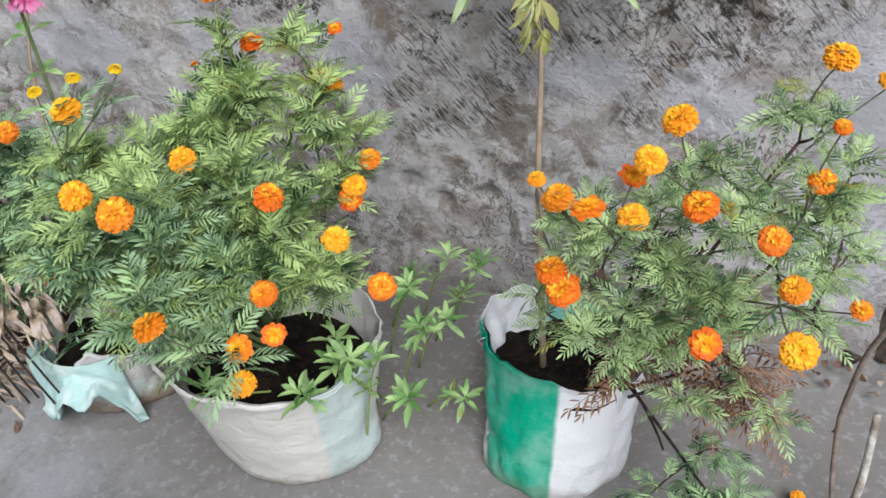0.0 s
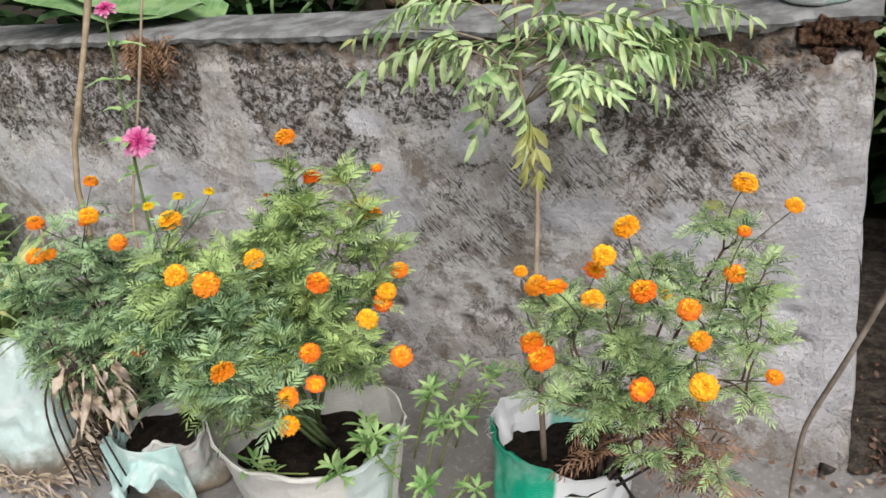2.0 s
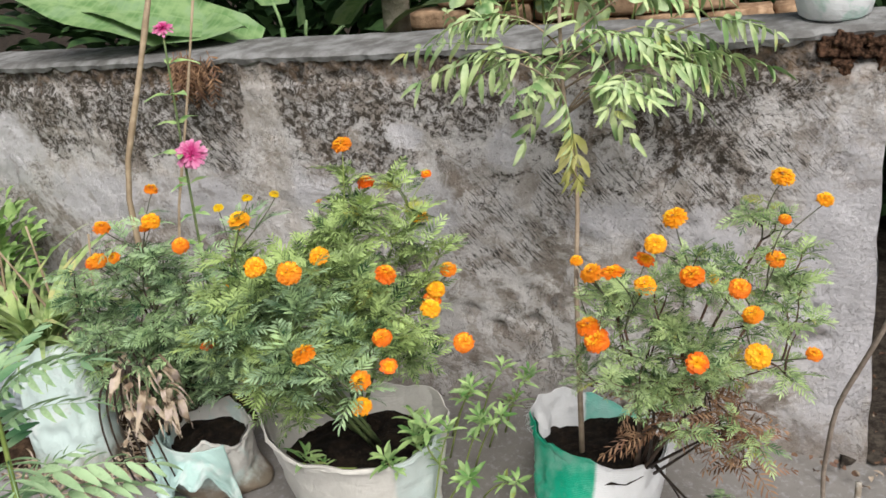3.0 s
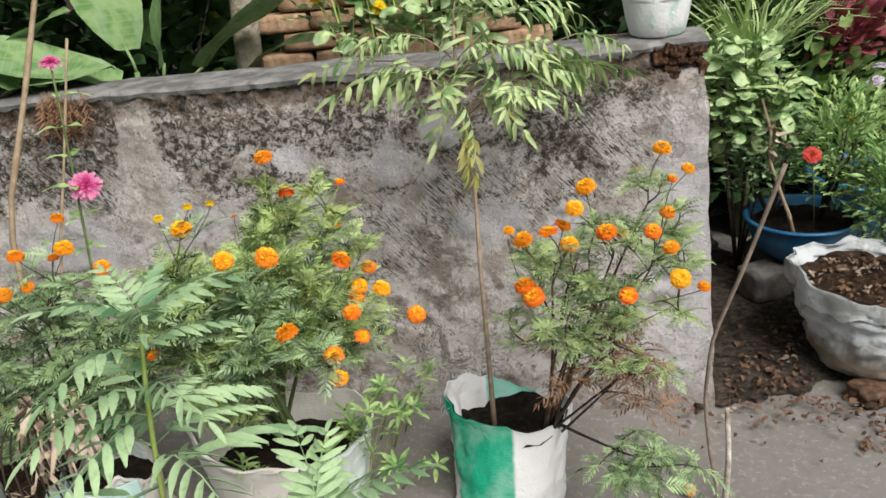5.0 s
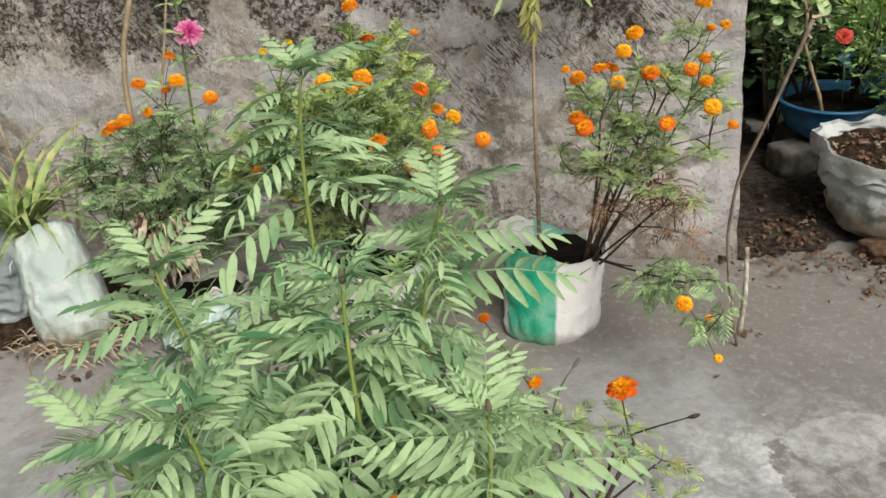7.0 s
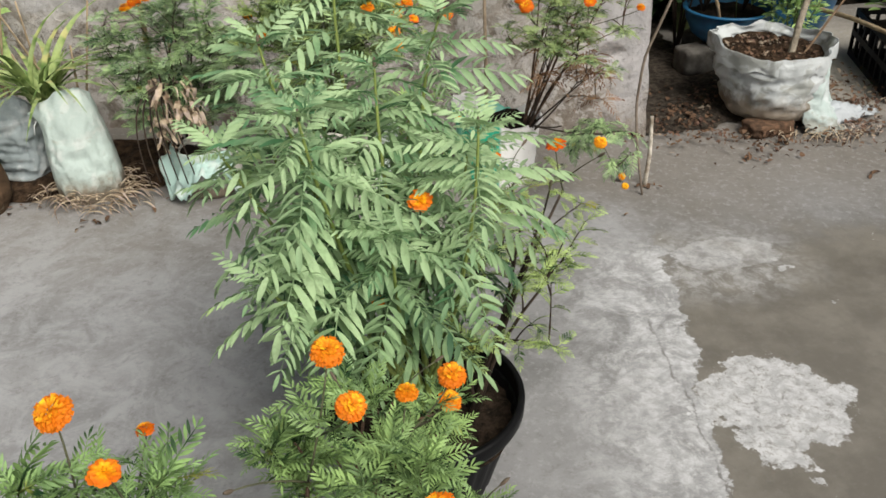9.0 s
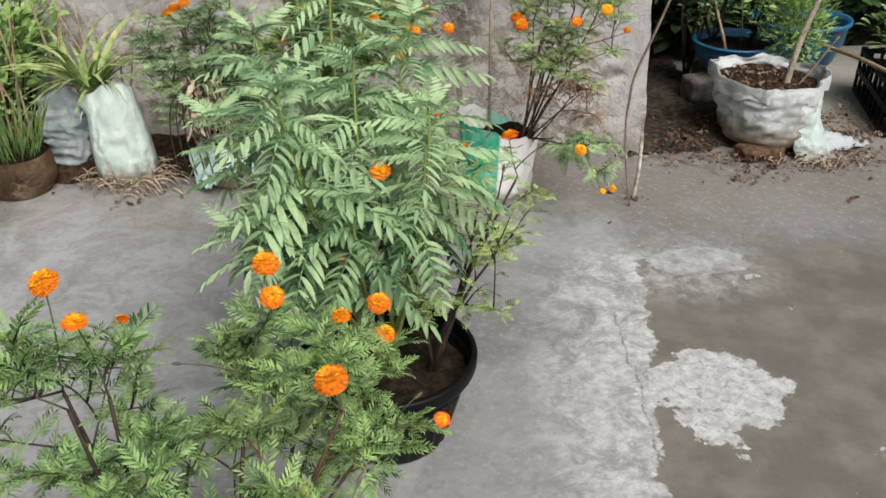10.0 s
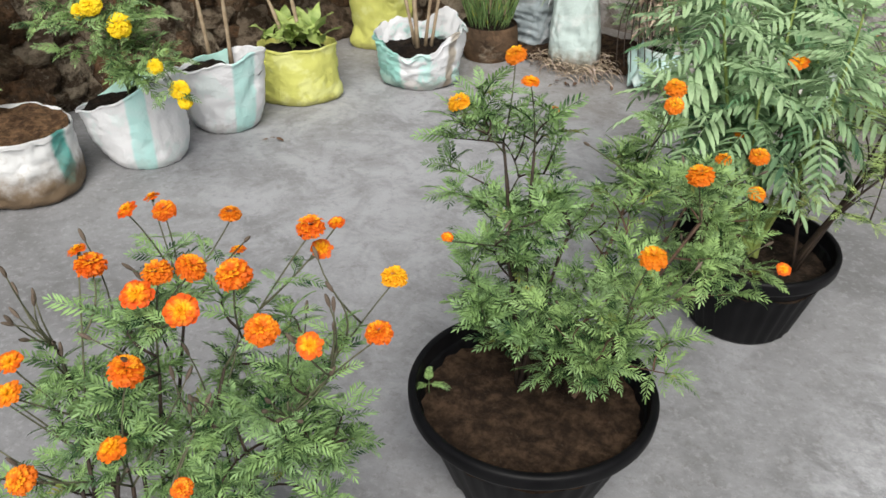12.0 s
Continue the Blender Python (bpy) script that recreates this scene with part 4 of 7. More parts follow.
def tall_sack(label, cx, cy, w, d, h, mat, seed, lean=(0, 0), turn=0.0, taper=0.2, rings=0.0):
    """A tall filled sack whose gathered top is pressed flat, one corner pulled out into an ear."""
    top = thing("grow_bag", (cx, cy, 0), label, "grow bag", "sacks used as planters", turn)
    s0 = seed * 5.1

    def wall(u, v):
        a = u * math.tau
        ca, sa = math.cos(a), math.sin(a)
        hw = w * (1 - taper * v + 0.07 * math.sin(math.pi * v)) * (0.9 + 0.1 * min(1.0, v * 9))
        hd = d * max(0.0, 1 - v ** 3.0) ** 0.55 * (0.88 + 0.12 * min(1.0, v * 9)) + 0.008
        crumple = 0.011 * (1 - 2.4 * abs(fnoise(ca * 1.0, sa * 1.0, v * 2 + s0, 1.6, 5))) + rings * fnoise(ca * 0.5, sa * 0.5, v * 9 + s0, 1.6, 3)
        x = math.copysign(abs(ca) ** 0.7, ca) * (hw + 0.5 * crumple)
        y = math.copysign(abs(sa) ** 0.8, sa) * (hd + crumple * (1 - v ** 6))
        ear = max(0.0, -ca) ** 5 * max(0.0, (v - 0.72) / 0.28) ** 2
        z = h * v + 0.02 * math.sin(2.6 * x / w + 1) * v ** 4 + 0.012 * fnoise(ca, s0, 2, 3) * v ** 5
        return Vector((x - 0.045 * ear + lean[0] * v, y + lean[1] * v, z - 0.03 * ear))

    mb = MB()
    grid(mb, 80, 40, wall, True)
    grid(mb, 80, 1, lambda u, v: wall(u, 0.0) * (1 - 0.98 * v), True)
    grid(mb, 80, 1, lambda u, v: wall(u, 1.0).lerp(Vector((wall(u, 1.0).x, lean[1], wall(u, 1.0).z - 0.01)), v), True)
    part("bag", mb.mesh("bag", mat), top)
    neck = wall(0.5, 0.9)
    tb = MB()
    tb.tube([neck + Vector((0.012, 0.014 * math.cos(q), 0.014 * math.sin(q))) for q in (math.tau * k / 12 for k in range(13))] + [neck + Vector((-0.01, -0.015, -0.03)), neck + Vector((-0.015, -0.02, -0.06))], 0.0022, 5)
    part("tie", tb.mesh("tie", W_THREAD), top, None, "white cord round the gathered corner")
    return top


def black_pot(label, cx, cy, r, h, seed, soil_z=0.76):
    """A round plastic tub with a rolled lip, fluted side and soil."""
    top = thing("plant_pot", (cx, cy, 0), label, "plant pot", "black tubs")
    rb = r * 0.62
    pro = [(rb * 0.3, 0.004), (rb, 0.0), (rb + 0.006, 0.01), (rb + (r - rb) * 0.4, h * 0.42), (r * 0.9, h * 0.82), (r * 0.905, h * 0.85), (r * 0.985, h * 0.85), (r * 1.0, h * 0.88), (r * 1.005, h * 0.97), (r * 0.99, h), (r * 0.94, h * 1.0), (r * 0.935, h * 0.985), (r * 0.93, h * 0.9), (r * 0.9, h * 0.75), (rb, h * 0.3)]
    mb = MB()

    def fn(u, v):
        i = v * (len(pro) - 1)
        a, (rr, z) = u * math.tau, pro[int(round(i))]
        if 2 <= i <= 4:
            rr += 0.003 * math.cos(a * 28)
        rr *= 1 + 0.008 * math.sin(a * 2 + seed) + 0.004 * math.sin(a * 3)
        return (rr * math.cos(a), rr * math.sin(a), z)

    grid(mb, 112, len(pro) - 1, fn, True)
    part("tub", mb.mesh("tub", M_POT), top)
    sb = MB()
    grid(sb, 48, 12, lambda u, v: (r * 0.915 * v * math.cos(u * math.tau), r * 0.915 * v * math.sin(u * math.tau), h * soil_z + 0.012 * fnoise(v * math.cos(u * math.tau), v * math.sin(u * math.tau), seed, 4)), True)
    part("soil", sb.mesh("soil", M_SOILBR if seed == 1 else M_SOILT), top)
    return top


def cane(name, pts, r0, r1, mat, label, category, nodes=0, sides=7):
    o = Vector(pts[0])
    top = thing(name, pts[0], label, category)
    mb = MB()
    fine = []
    pv = [Vector(p) - o for p in pts]
    for i in range(len(pv) - 1):
        for k in range(4):
            fine.append(pv[i].lerp(pv[i + 1], k / 4))
    fine.append(pv[-1])
    sm = [fine[0]] + [(fine[i - 1] + fine[i] * 2 + fine[i + 1]) / 4 for i in range(1, len(fine) - 1)] + [fine[-1]]
    n = len(sm)
    rad = [(r0 + (r1 - r0) * i / (n - 1)) * (1.25 if nodes and i % nodes == 0 else 1.0) for i in range(n)]
    mb.tube(sm, rad, sides)
    part("stem", mb.mesh("stem", mat), top)
    return top, sm


def leafy(name, label, category, base, jobs, meshes, stem_mat=None, stems=(), cap=300, group=""):
    """A plant of whole leaves. jobs: (place, direction, scale, mesh index or None) in the world."""
    top = thing(name, base, label, category, group)
    o = Vector(base)
    for pts, r0, r1 in stems:
        mb = MB()
        mb.tube([Vector(p) - o for p in pts], [r0 + (r1 - r0) * i / (len(pts) - 1) for i in range(len(pts))], 6)
        part("stem", mb.mesh("stem", stem_mat), top)
    rest = MB()
    rng = random.Random(int(abs(base[0]) * 1000 + abs(base[1]) * 77))
    for i, (p, d, s) in enumerate(jobs):
        me = rng.choice(meshes)
        m = aim(Vector(p) - o, Vector(d), Vector((rng.uniform(-0.2, 0.2), rng.uniform(-0.2, 0.2), 1)), s, rng.uniform(-0.4, 0.4))
        if i < cap:
            part("leaf", me, top, m)
        else:
            rest.add([tuple(m @ v.co) for v in me.vertices], [tuple(f.vertices) for f in me.polygons])
    if rest.v:
        part("foliage", rest.mesh("foliage", meshes[0].materials[0]), top)["kind"] = "stuff"
    return top


def cloud(rng, c, r, n, scale=1.0, up=0.4, shell=0.35):
    out = []
    for _ in range(n):
        v = Vector((rng.gauss(0, 1), rng.gauss(0, 1), rng.gauss(0, 1))).normalized() * rng.uniform(shell, 1.0)
        d = Vector((v.x, v.y, v.z * 0.5 + up)) + Vector((rng.uniform(-0.5, 0.5), rng.uniform(-0.5, 0.5), rng.uniform(-0.3, 0.3)))
        out.append(((c[0] + v.x * r[0], c[1] + v.y * r[1], c[2] + v.z * r[2]), d, scale * rng.uniform(0.65, 1.2)))
    return out


# ---- ground, floor, wall ----
g_mb = MB()
grid(g_mb, 24, 24, lambda u, v: ((u - 0.5) * 120, (v - 0.5) * 120, -0.06))
structure("ground", g_mb.mesh("ground", M_EARTH), "bare brown earth reaching past the yard")

f_mb = MB()
FX0, FX1, FY0, FY1 = -3.6, 4.2, -5.0, 3.0


def floor_z(x, y):
    return 0.003 * fnoise(x, y, 0, 1.2)


grid(f_mb, 120, 110, lambda u, v: (FX0 + (FX1 - FX0) * u, FY0 + (FY1 - FY0) * v, floor_z(FX0 + (FX1 - FX0) * u, FY0 + (FY1 - FY0) * v) - 0.002))
for (xa, ya, xb, yb) in ((FX0, FY0, FX1, FY0), (FX1, FY0, FX1, FY1), (FX1, FY1, FX0, FY1), (FX0, FY1, FX0, FY0)):
    f_mb.add([(xa, ya, -0.08), (xb, yb, -0.08), (xb, yb, -0.002), (xa, ya, -0.002)], [(0, 1, 2, 3)])
structure("floor", f_mb.mesh("floor", M_CONC), "worn grey concrete yard with damp and lime stains")

# dark soil strip beside the wall's end
e_mb = MB()


def soil_strip(u, v):
    y0 = 1.46 + 0.05 * fnoise(u * 5, 2, 1, 1.5) + 0.04 * u
    x, y = 0.9 + (0.62 + 0.12 * fnoise(v * 3, 1, 8, 1.5)) * u, y0 + (3.05 - y0) * v
    edge = min(1.0, v * 12)
    return (x - 0.03 * (1 - edge) + (0.04 * fnoise(y, 1, 0, 3) if u == 0 else 0), y, 0.006 + edge * 0.015 * (1 + fnoise(x, y, 0, 6)))


grid(e_mb, 60, 70, soil_strip)
structure("ground_soil", e_mb.mesh("ground_soil", M_DUST), "dark damp soil strewn with dead leaves")

WALL = pose(0.908, 1.496, 0, 0, 0, -14.1)
WL, WT = 3.9, 0.21
PITS = ((-0.1, 0.36, 0.035), (-0.13, 0.44, 0.02), (-1.06, 0.33, 0.03), (-0.86, 0.31, 0.025), (-1.2, 0.3, 0.03), (-0.98, 0.28, 0.025), (-0.42, 0.66, 0.025), (-1.92, 0.86, 0.012))


def wall_top(x):
    return 1.135 + 0.018 * x + 0.006 * fnoise(x, 0, 3, 2.2)


def wall_face(u, v):
    x, z = -WL + WL * u, wall_top(-WL + WL * u) * v - 0.02 * (1 - v)
    d = 0.010 * fnoise(x, z, 5, 3.0, 5) + 0.006 * fnoise(x, z, 9, 14, 3)
    if v > 0.93:
        d += 0.014 * max(0, fnoise(x, z, 2, 9)) + 0.008 + 0.016 * fnoise(x, z, 6, 26, 3) * min(1, (v - 0.93) * 40)
    if v < 0.1:
        d -= 0.03 * (1 - v / 0.1) ** 2
    if x > -0.15 and z > 1.07:
        d += 0.045 * min(1.0, (z - 1.07) * 40) * min(1.0, (x + 0.15) * 40)
    for px_, pz_, pr_ in PITS:
        q = ((x - px_) ** 2 + ((z - pz_) * 1.4) ** 2) / (pr_ * pr_)
        if q < 4:
            d += 0.022 * math.exp(-q) * (0.4 + 1.2 * abs(fnoise(x, z, 8, 40, 3)))
    return (x + 0.05 * (1 - v) * u ** 30 + (0.008 * fnoise(z, 1, 1, 7) if u == 1 else 0), d, z)


w_mb = MB()
grid(w_mb, 330, 96, wall_face)
grid(w_mb, 10, 60, lambda u, v: (wall_face(1, v)[0] + 0.004 * fnoise(u * 0.2, v, 4, 9), wall_face(1, v)[1] * (1 - u) + WT * u, wall_face(1, v)[2]))
w_mb.add([(-WL, WT, -0.02), (0, WT, -0.02), (0, WT, 1.135), (-WL, WT, wall_top(-WL))], [(1, 0, 3, 2)])
w_mb.add([(-WL, 0, -0.02), (-WL, WT, -0.02), (-WL, WT, wall_top(-WL)), (-WL, 0, wall_top(-WL))], [(0, 1, 2, 3)])
wall_north = structure("wall_north", w_mb.mesh("wall", M_PLASTER), "low cement-rendered wall stained black with mould", WALL)
t_mb = MB()


def cap_top(u, v):
    x = -WL + (WL + 0.012) * u
    jag = 0.012 * fnoise(x, 1, 7, 14, 4) - 0.035 * min(1.0, max(0.0, (x + 0.16) / 0.03))
    y = -0.012 - jag + (WT + 0.03 + jag) * v
    z = wall_top(x) + 0.02 + 0.003 * fnoise(x, y, 1, 9, 4) - (0.01 if v in (0, 1) else 0)
    return (x, y, z)


grid(t_mb, 300, 12, cap_top)
grid(t_mb, 300, 1, lambda u, v: (cap_top(u, 0)[0], cap_top(u, 0)[1] + 0.006 * v, cap_top(u, 0)[2] - v * (0.016 + 0.014 * fnoise(u * 60, 1, 1, 1))))
grid(t_mb, 12, 1, lambda u, v: (cap_top(1, u)[0], cap_top(1, u)[1], cap_top(1, u)[2] - 0.03 * v))
grid(t_mb, 40, 1, lambda u, v: (cap_top(u, 1)[0], cap_top(u, 1)[1], cap_top(u, 1)[2] - 0.03 * v))
structure("trim_cap", t_mb.mesh("cap", M_CAP), "flaking grey cement cap along the wall's top", WALL)


def block_mesh(mat, l, w, h, seed, rough=0.006, seg=7):
    """A worn block with chipped, rounded corners."""
    mb = MB()
    n = seg
    for ax in range(3):
        for sg in (-1, 1):
            def face(u, v, ax=ax, sg=sg):
                p = [0, 0, 0]
                a, b = (ax + 1) % 3, (ax + 2) % 3
                p[ax], p[a], p[b] = sg, (u * 2 - 1) * sg, v * 2 - 1
                q = Vector(p)
                k = max(0.0, sum(abs(c) > 0.72 for c in q) - 1)
                q *= 1 - 0.035 * k
                s = 1 + rough * 8 * fnoise(q.x + seed, q.y, q.z, 1.6)
                return (q.x * l / 2 * s, q.y * w / 2 * s, (q.z * s + 1) * h / 2)
            grid(mb, n, n, face)
    return mb.mesh("block", mat, True, True)


# broken brick showing at the crumbled top corner
BRICKM = block_mesh(M_BRICKD, 0.075, 0.06, 0.05, 3, 0.035)
rng = random.Random(5)
for k in range(15):
    row, col = divmod(k, 5)
    part("brick", BRICKM, wall_north, pose(-0.016 - 0.027 * col + rng.uniform(-0.009, 0.009), 0.026 + rng.uniform(-0.004, 0.014), 1.058 + 0.027 * row + rng.uniform(-0.004, 0.004), rng.uniform(-14, 14), rng.uniform(-16, 16), rng.uniform(-25, 25)) @ Matrix.Diagonal((rng.uniform(0.32, 0.6), rng.uniform(0.6, 0.9), rng.uniform(0.35, 0.7), 1)))

# ---- stone bank along the yard's west side ----
bank = tagged(new("wall_west"), "low bank of rough brown stones and earth", "wall", kind="structure")
BANK = ((-2.05, 2.25), (-2.3, 1.75), (-2.62, 1.32), (-2.98, 0.86), (-3.08, 0.3), (-3.1, -0.3), (-3.08, -0.9), (-3.12, -1.6))
STONES = []
for st_seed in range(4):
    st_mb = MB()

    def stone_fn(u, v, s=st_seed):
        a, b = u * math.tau, (v - 0.5) * math.pi
        d = Vector((math.cos(a) * math.cos(b), math.sin(a) * math.cos(b), math.sin(b)))
        q = Vector([math.copysign(abs(c) ** 0.55, c) for c in d])
        return q * (1 + 0.42 * fnoise(d.x + s * 5, d.y, d.z, 1.3, 6))

    grid(st_mb, 20, 12, stone_fn, True)
    STONES.append(st_mb.mesh("stone", M_STONE))
rng = random.Random(8)
for i in range(len(BANK) - 1):
    a, b = Vector((*BANK[i], 0)), Vector((*BANK[i + 1], 0))
    n = max(2, int((b - a).length / 0.15))
    for row in range(4):
        for k in range(n):
            p = a.lerp(b, (k + 0.5 * row + rng.uniform(0, 0.4)) / n)
            sx, sz = rng.uniform(0.09, 0.19), rng.uniform(0.07, 0.13)
            p = p + Vector((-0.05 * row - 0.04, 0.03 * row, 0.06 + 0.1 * row))
            part("stone", rng.choice(STONES), bank, Matrix.Translation(p) @ Euler((rng.uniform(-0.4, 0.4), rng.uniform(-0.4, 0.4), rng.uniform(0, 6))).to_matrix().to_4x4() @ Matrix.Diagonal((sx, sx * 0.8, sz, 1)))
k_mb = MB()


def bank_soil(u, v):
    i = min(int(u * (len(BANK) - 1)), len(BANK) - 2)
    t = u * (len(BANK) - 1) - i
    a = Vector(BANK[i]).lerp(Vector(BANK[i + 1]), t)
    x, y = a.x - 0.12 - 2.6 * v, a.y + 0.35 * v
    return (x, y, 0.32 * min(1, v * 14 + 0.2) + 0.15 * v + 0.05 * fnoise(x, y, 3, 2.5))


grid(k_mb, 60, 30, bank_soil)
structure("ground_bank", k_mb.mesh("ground_bank", M_EARTH), "raised bed of brown earth behind the stones")

# ---- black tubs ----
black_pot("round black plastic tub with bare brown soil", -0.54, -1.13, 0.272, 0.255, 1)
black_pot("round black plastic tub beside the tall marigold", -0.212, -0.29, 0.226, 0.265, 2, 0.74)
black_pot("round black plastic tub under the orange marigolds", -0.86, -1.97, 0.24, 0.24, 3)

# ---- sacks ----
TEAL, WHITE = (0.0, 0.34, 0.2), (0.78, 0.78, 0.79)
W_GREEN = woven_mat("sack_white_green", WHITE, ((-132, 37, TEAL), (80, 30, (0.12, 0.45, 0.36))), 0.35, shear=(0.14, 0.6))
M_COIR = soil_mat("coir", (0.06, 0.033, 0.018), (0.24, 0.14, 0.075))
W_CREAM = woven_mat("sack_cream", (0.74, 0.71, 0.66), ((-22, 22, (0.52, 0.6, 0.58)),), 0.4)
W_SMALL = woven_mat("sack_torn_pale_blue", (0.72, 0.7, 0.66), ((-150, 25, (0.48, 0.66, 0.66)),), 0.9, 0.1, cloud=(0.5, 0.7, 0.68), cloud_amt=0.5)
W_MINT = woven_mat("sack_pale_mint", (0.55, 0.66, 0.64), (), 0.9, 0.13, cloud=(0.64, 0.69, 0.68), cloud_amt=0.7)
W_GREY = woven_mat("sack_grey_blue", (0.36, 0.42, 0.45), (), 0.6, cloud=(0.55, 0.58, 0.6), cloud_amt=0.6)
W_TEALW = woven_mat("sack_white_teal_print", (0.87, 0.88, 0.91), ((-150, 30, (0.35, 0.68, 0.62)), (-32, 7, (0.45, 0.4, 0.34))), 0.5, 0.09, cloud=(0.4, 0.74, 0.68), cloud_amt=0.7)
W_YELL = woven_mat("sack_yellow", (0.7, 0.71, 0.19), (), 0.35, 0.05, cloud=(0.76, 0.78, 0.34), cloud_amt=0.6)
W_ONE = woven_mat("sack_white_mint_edge", (0.88, 0.89, 0.92), ((-50, 20, (0.5, 0.79, 0.76)), (110, 40, (0.4, 0.68, 0.62))), 0.3, cloud=(0.66, 0.83, 0.81), cloud_amt=0.35)
W_TWO = woven_mat("sack_white_mint_panel", (0.88, 0.89, 0.92), ((-94, 20, (0.5, 0.79, 0.77)), (110, 40, (0.45, 0.7, 0.62))), 0.2, cloud=(0.6, 0.8, 0.78), cloud_amt=0.3)
W_THREE = woven_mat("sack_white_muddy", (0.8, 0.81, 0.82), ((10, 10, (0.1, 0.4, 0.36)),), 1.0, 0.17)
W_SCRAP = woven_mat("white_plastic_scrap", (0.5, 0.54, 0.59), (), 0.3, 0.01)
W_BIG = woven_mat("sack_white_streaked", (0.6, 0.64, 0.67), (), 0.85, 0.15, cloud=(0.26, 0.27, 0.25), cloud_amt=0.65)
W_BIGM = woven_mat("sack_pale_mint_side", (0.5, 0.6, 0.6), (), 0.5, 0.04, cloud=(0.6, 0.63, 0.66), cloud_amt=0.6)

gs = sack("grow_bag", "white sack with a green printed panel, rim rolled, holding dark soil", 0.235, 1.155, 0.132, 0.172, 0.245, W_GREEN, 1, fold=0.03, squash=0.8, corner=0.02, fill=0.8, ragged=0.025, wrinkle=0.012, lean=(0.034, 0.145), slant=(-0.035, 0.0))
rng = random.Random(77)
for k in range(40):
    a = radians(rng.uniform(115, 195))
    rim_p = Vector((0.173 * math.cos(a) + 0.034, 0.173 * 0.8 * math.sin(a) + 0.145, 0.24 - 0.035 * math.cos(a)))
    mb = MB()
    out = Vector((math.cos(a), math.sin(a), 0))
    mb.tube([rim_p, rim_p + out * 0.01 + Vector((rng.gauss(0, 0.006), 0, rng.uniform(-0.01, 0.01))), rim_p + out * rng.uniform(0.008, 0.022) + Vector((rng.gauss(0, 0.014), 0, -rng.uniform(0.01, 0.05)))], [0.0012, 0.001, 0.0007], 3)
    part("loose_thread", mb.mesh("thread", W_THREAD), gs)
sack("grow_bag", "cream-white sack bulging out, rim turned in, holding dark soil", -0.335, 1.18, 0.158, 0.243, 0.335, W_CREAM, 2, squash=0.76, fill=0.68, lean=(-0.02, 0.045), corner=0.03, dip=0.03, phase=0.0, fold=0.01, ragged=0.02, slant=(-0.035, 0.0))
small_sack = sack("grow_bag", "small torn white and pale blue sack of soil", -0.86, 1.35, 0.12, 0.125, 0.19, W_SMALL, 3, squash=0.9, fill=0.8, ragged=0.04, fold=0.02)
tall_sack("tall pale mint sack tied shut, with a muddy foot", -1.325, 1.39, 0.122, 0.085, 0.4, W_MINT, 4, lean=(-0.025, 0.04), turn=10, taper=0.26)
tall_sack("crumpled grey-blue plastic sack creased in rings", -1.61, 1.58, 0.1, 0.08, 0.33, W_GREY, 5, lean=(-0.03, 0.02), turn=-12, taper=0.1, rings=0.026)
sack("grow_bag", "white sack with teal print and a muddy side", -1.9, 0.86, 0.15, 0.19, 0.225, W_TEALW, 6, fill=0.72, ragged=0.045, dip=0.025, fold=0.02, squash=0.85, slant=(0.03, 0.03), wrinkle=0.018, corner=0.03, turn=25, seam=0.015)
sack("grow_bag", "yellow sack standing against the stones", -2.3, 1.2, 0.11, 0.145, 0.3, W_YELL, 7, fill=0.85, corner=0.06, wrinkle=0.012, squash=0.75, turn=30, seam=0.02, ragged=0.025)
sack("grow_bag", "yellow sack with leafy seedlings", -2.28, 0.44, 0.155, 0.15, 0.25, W_YELL, 8, fill=0.9, corner=0.045, wrinkle=0.009, turn=35, squash=0.8, seam=0.015, fold=0.006)
sack("grow_bag", "white sack with a mint edge and two dry stalks", -2.375, 0.05, 0.128, 0.152, 0.3, W_ONE, 9, fill=0.82, wrinkle=0.01, squash=0.8, turn=38, corner=0.0, seam=0.022, slant=(0.035, -0.01), lean=(0.0, -0.02), fold=0.006, ragged=0.012)
sack("grow_bag", "leaning white sack with mint printed panels", -2.44, -0.34, 0.135, 0.165, 0.28, W_TWO, 10, fill=0.8, lean=(-0.04, 0.03), slant=(0.065, -0.015), wrinkle=0.011, ragged=0.012, corner=0.0, seam=0.024, turn=42, squash=0.8, fold=0.006)
sack("grow_bag", "squat white sack with a muddy base and coir soil", -2.68, -0.72, 0.205, 0.19, 0.24, W_THREE, 11, soil=M_COIR, fill=0.97, wrinkle=0.014, corner=0.02)
big = sack("grow_bag", "large white sack streaked with dirt, full of dead leaves", 1.545, 1.565, 0.172, 0.245, 0.29, W_BIG, 12, soil=M_SOILBR, crumple=0.014, squash=1.12, fill=0.82, wrinkle=0.014, fold=0.07, dip=0.012, ragged=0.022, foot=0.03, lean=(0.0, 0.08), corner=0.02)
mb = MB()


def hem(u, v):
    """The sack's loose side, hanging down and trailing over the ground."""
    a = radians(-72 + 66 * u)
    r = 0.243 - 0.05 * (1 - min(1.0, u * 4)) - 0.035 * v + 0.11 * v ** 3 * (0.5 + 0.5 * math.sin(math.pi * u)) + 0.012 * (1 - 3 * abs(fnoise(u * 2, v * 3, 4, 1.6, 4)))
    return (r * math.cos(a), r * math.sin(a) * 1.12 + 0.08 * (1 - v), 0.245 - 0.272 * v - 0.02 * fnoise(u * 3, 2, 1, 1.5) * v)


grid(mb, 36, 26, hem)
grid(mb, 36, 26, lambda u, v: tuple(c * (0.985 if k < 2 else 1) for k, c in enumerate(hem(u, v))))
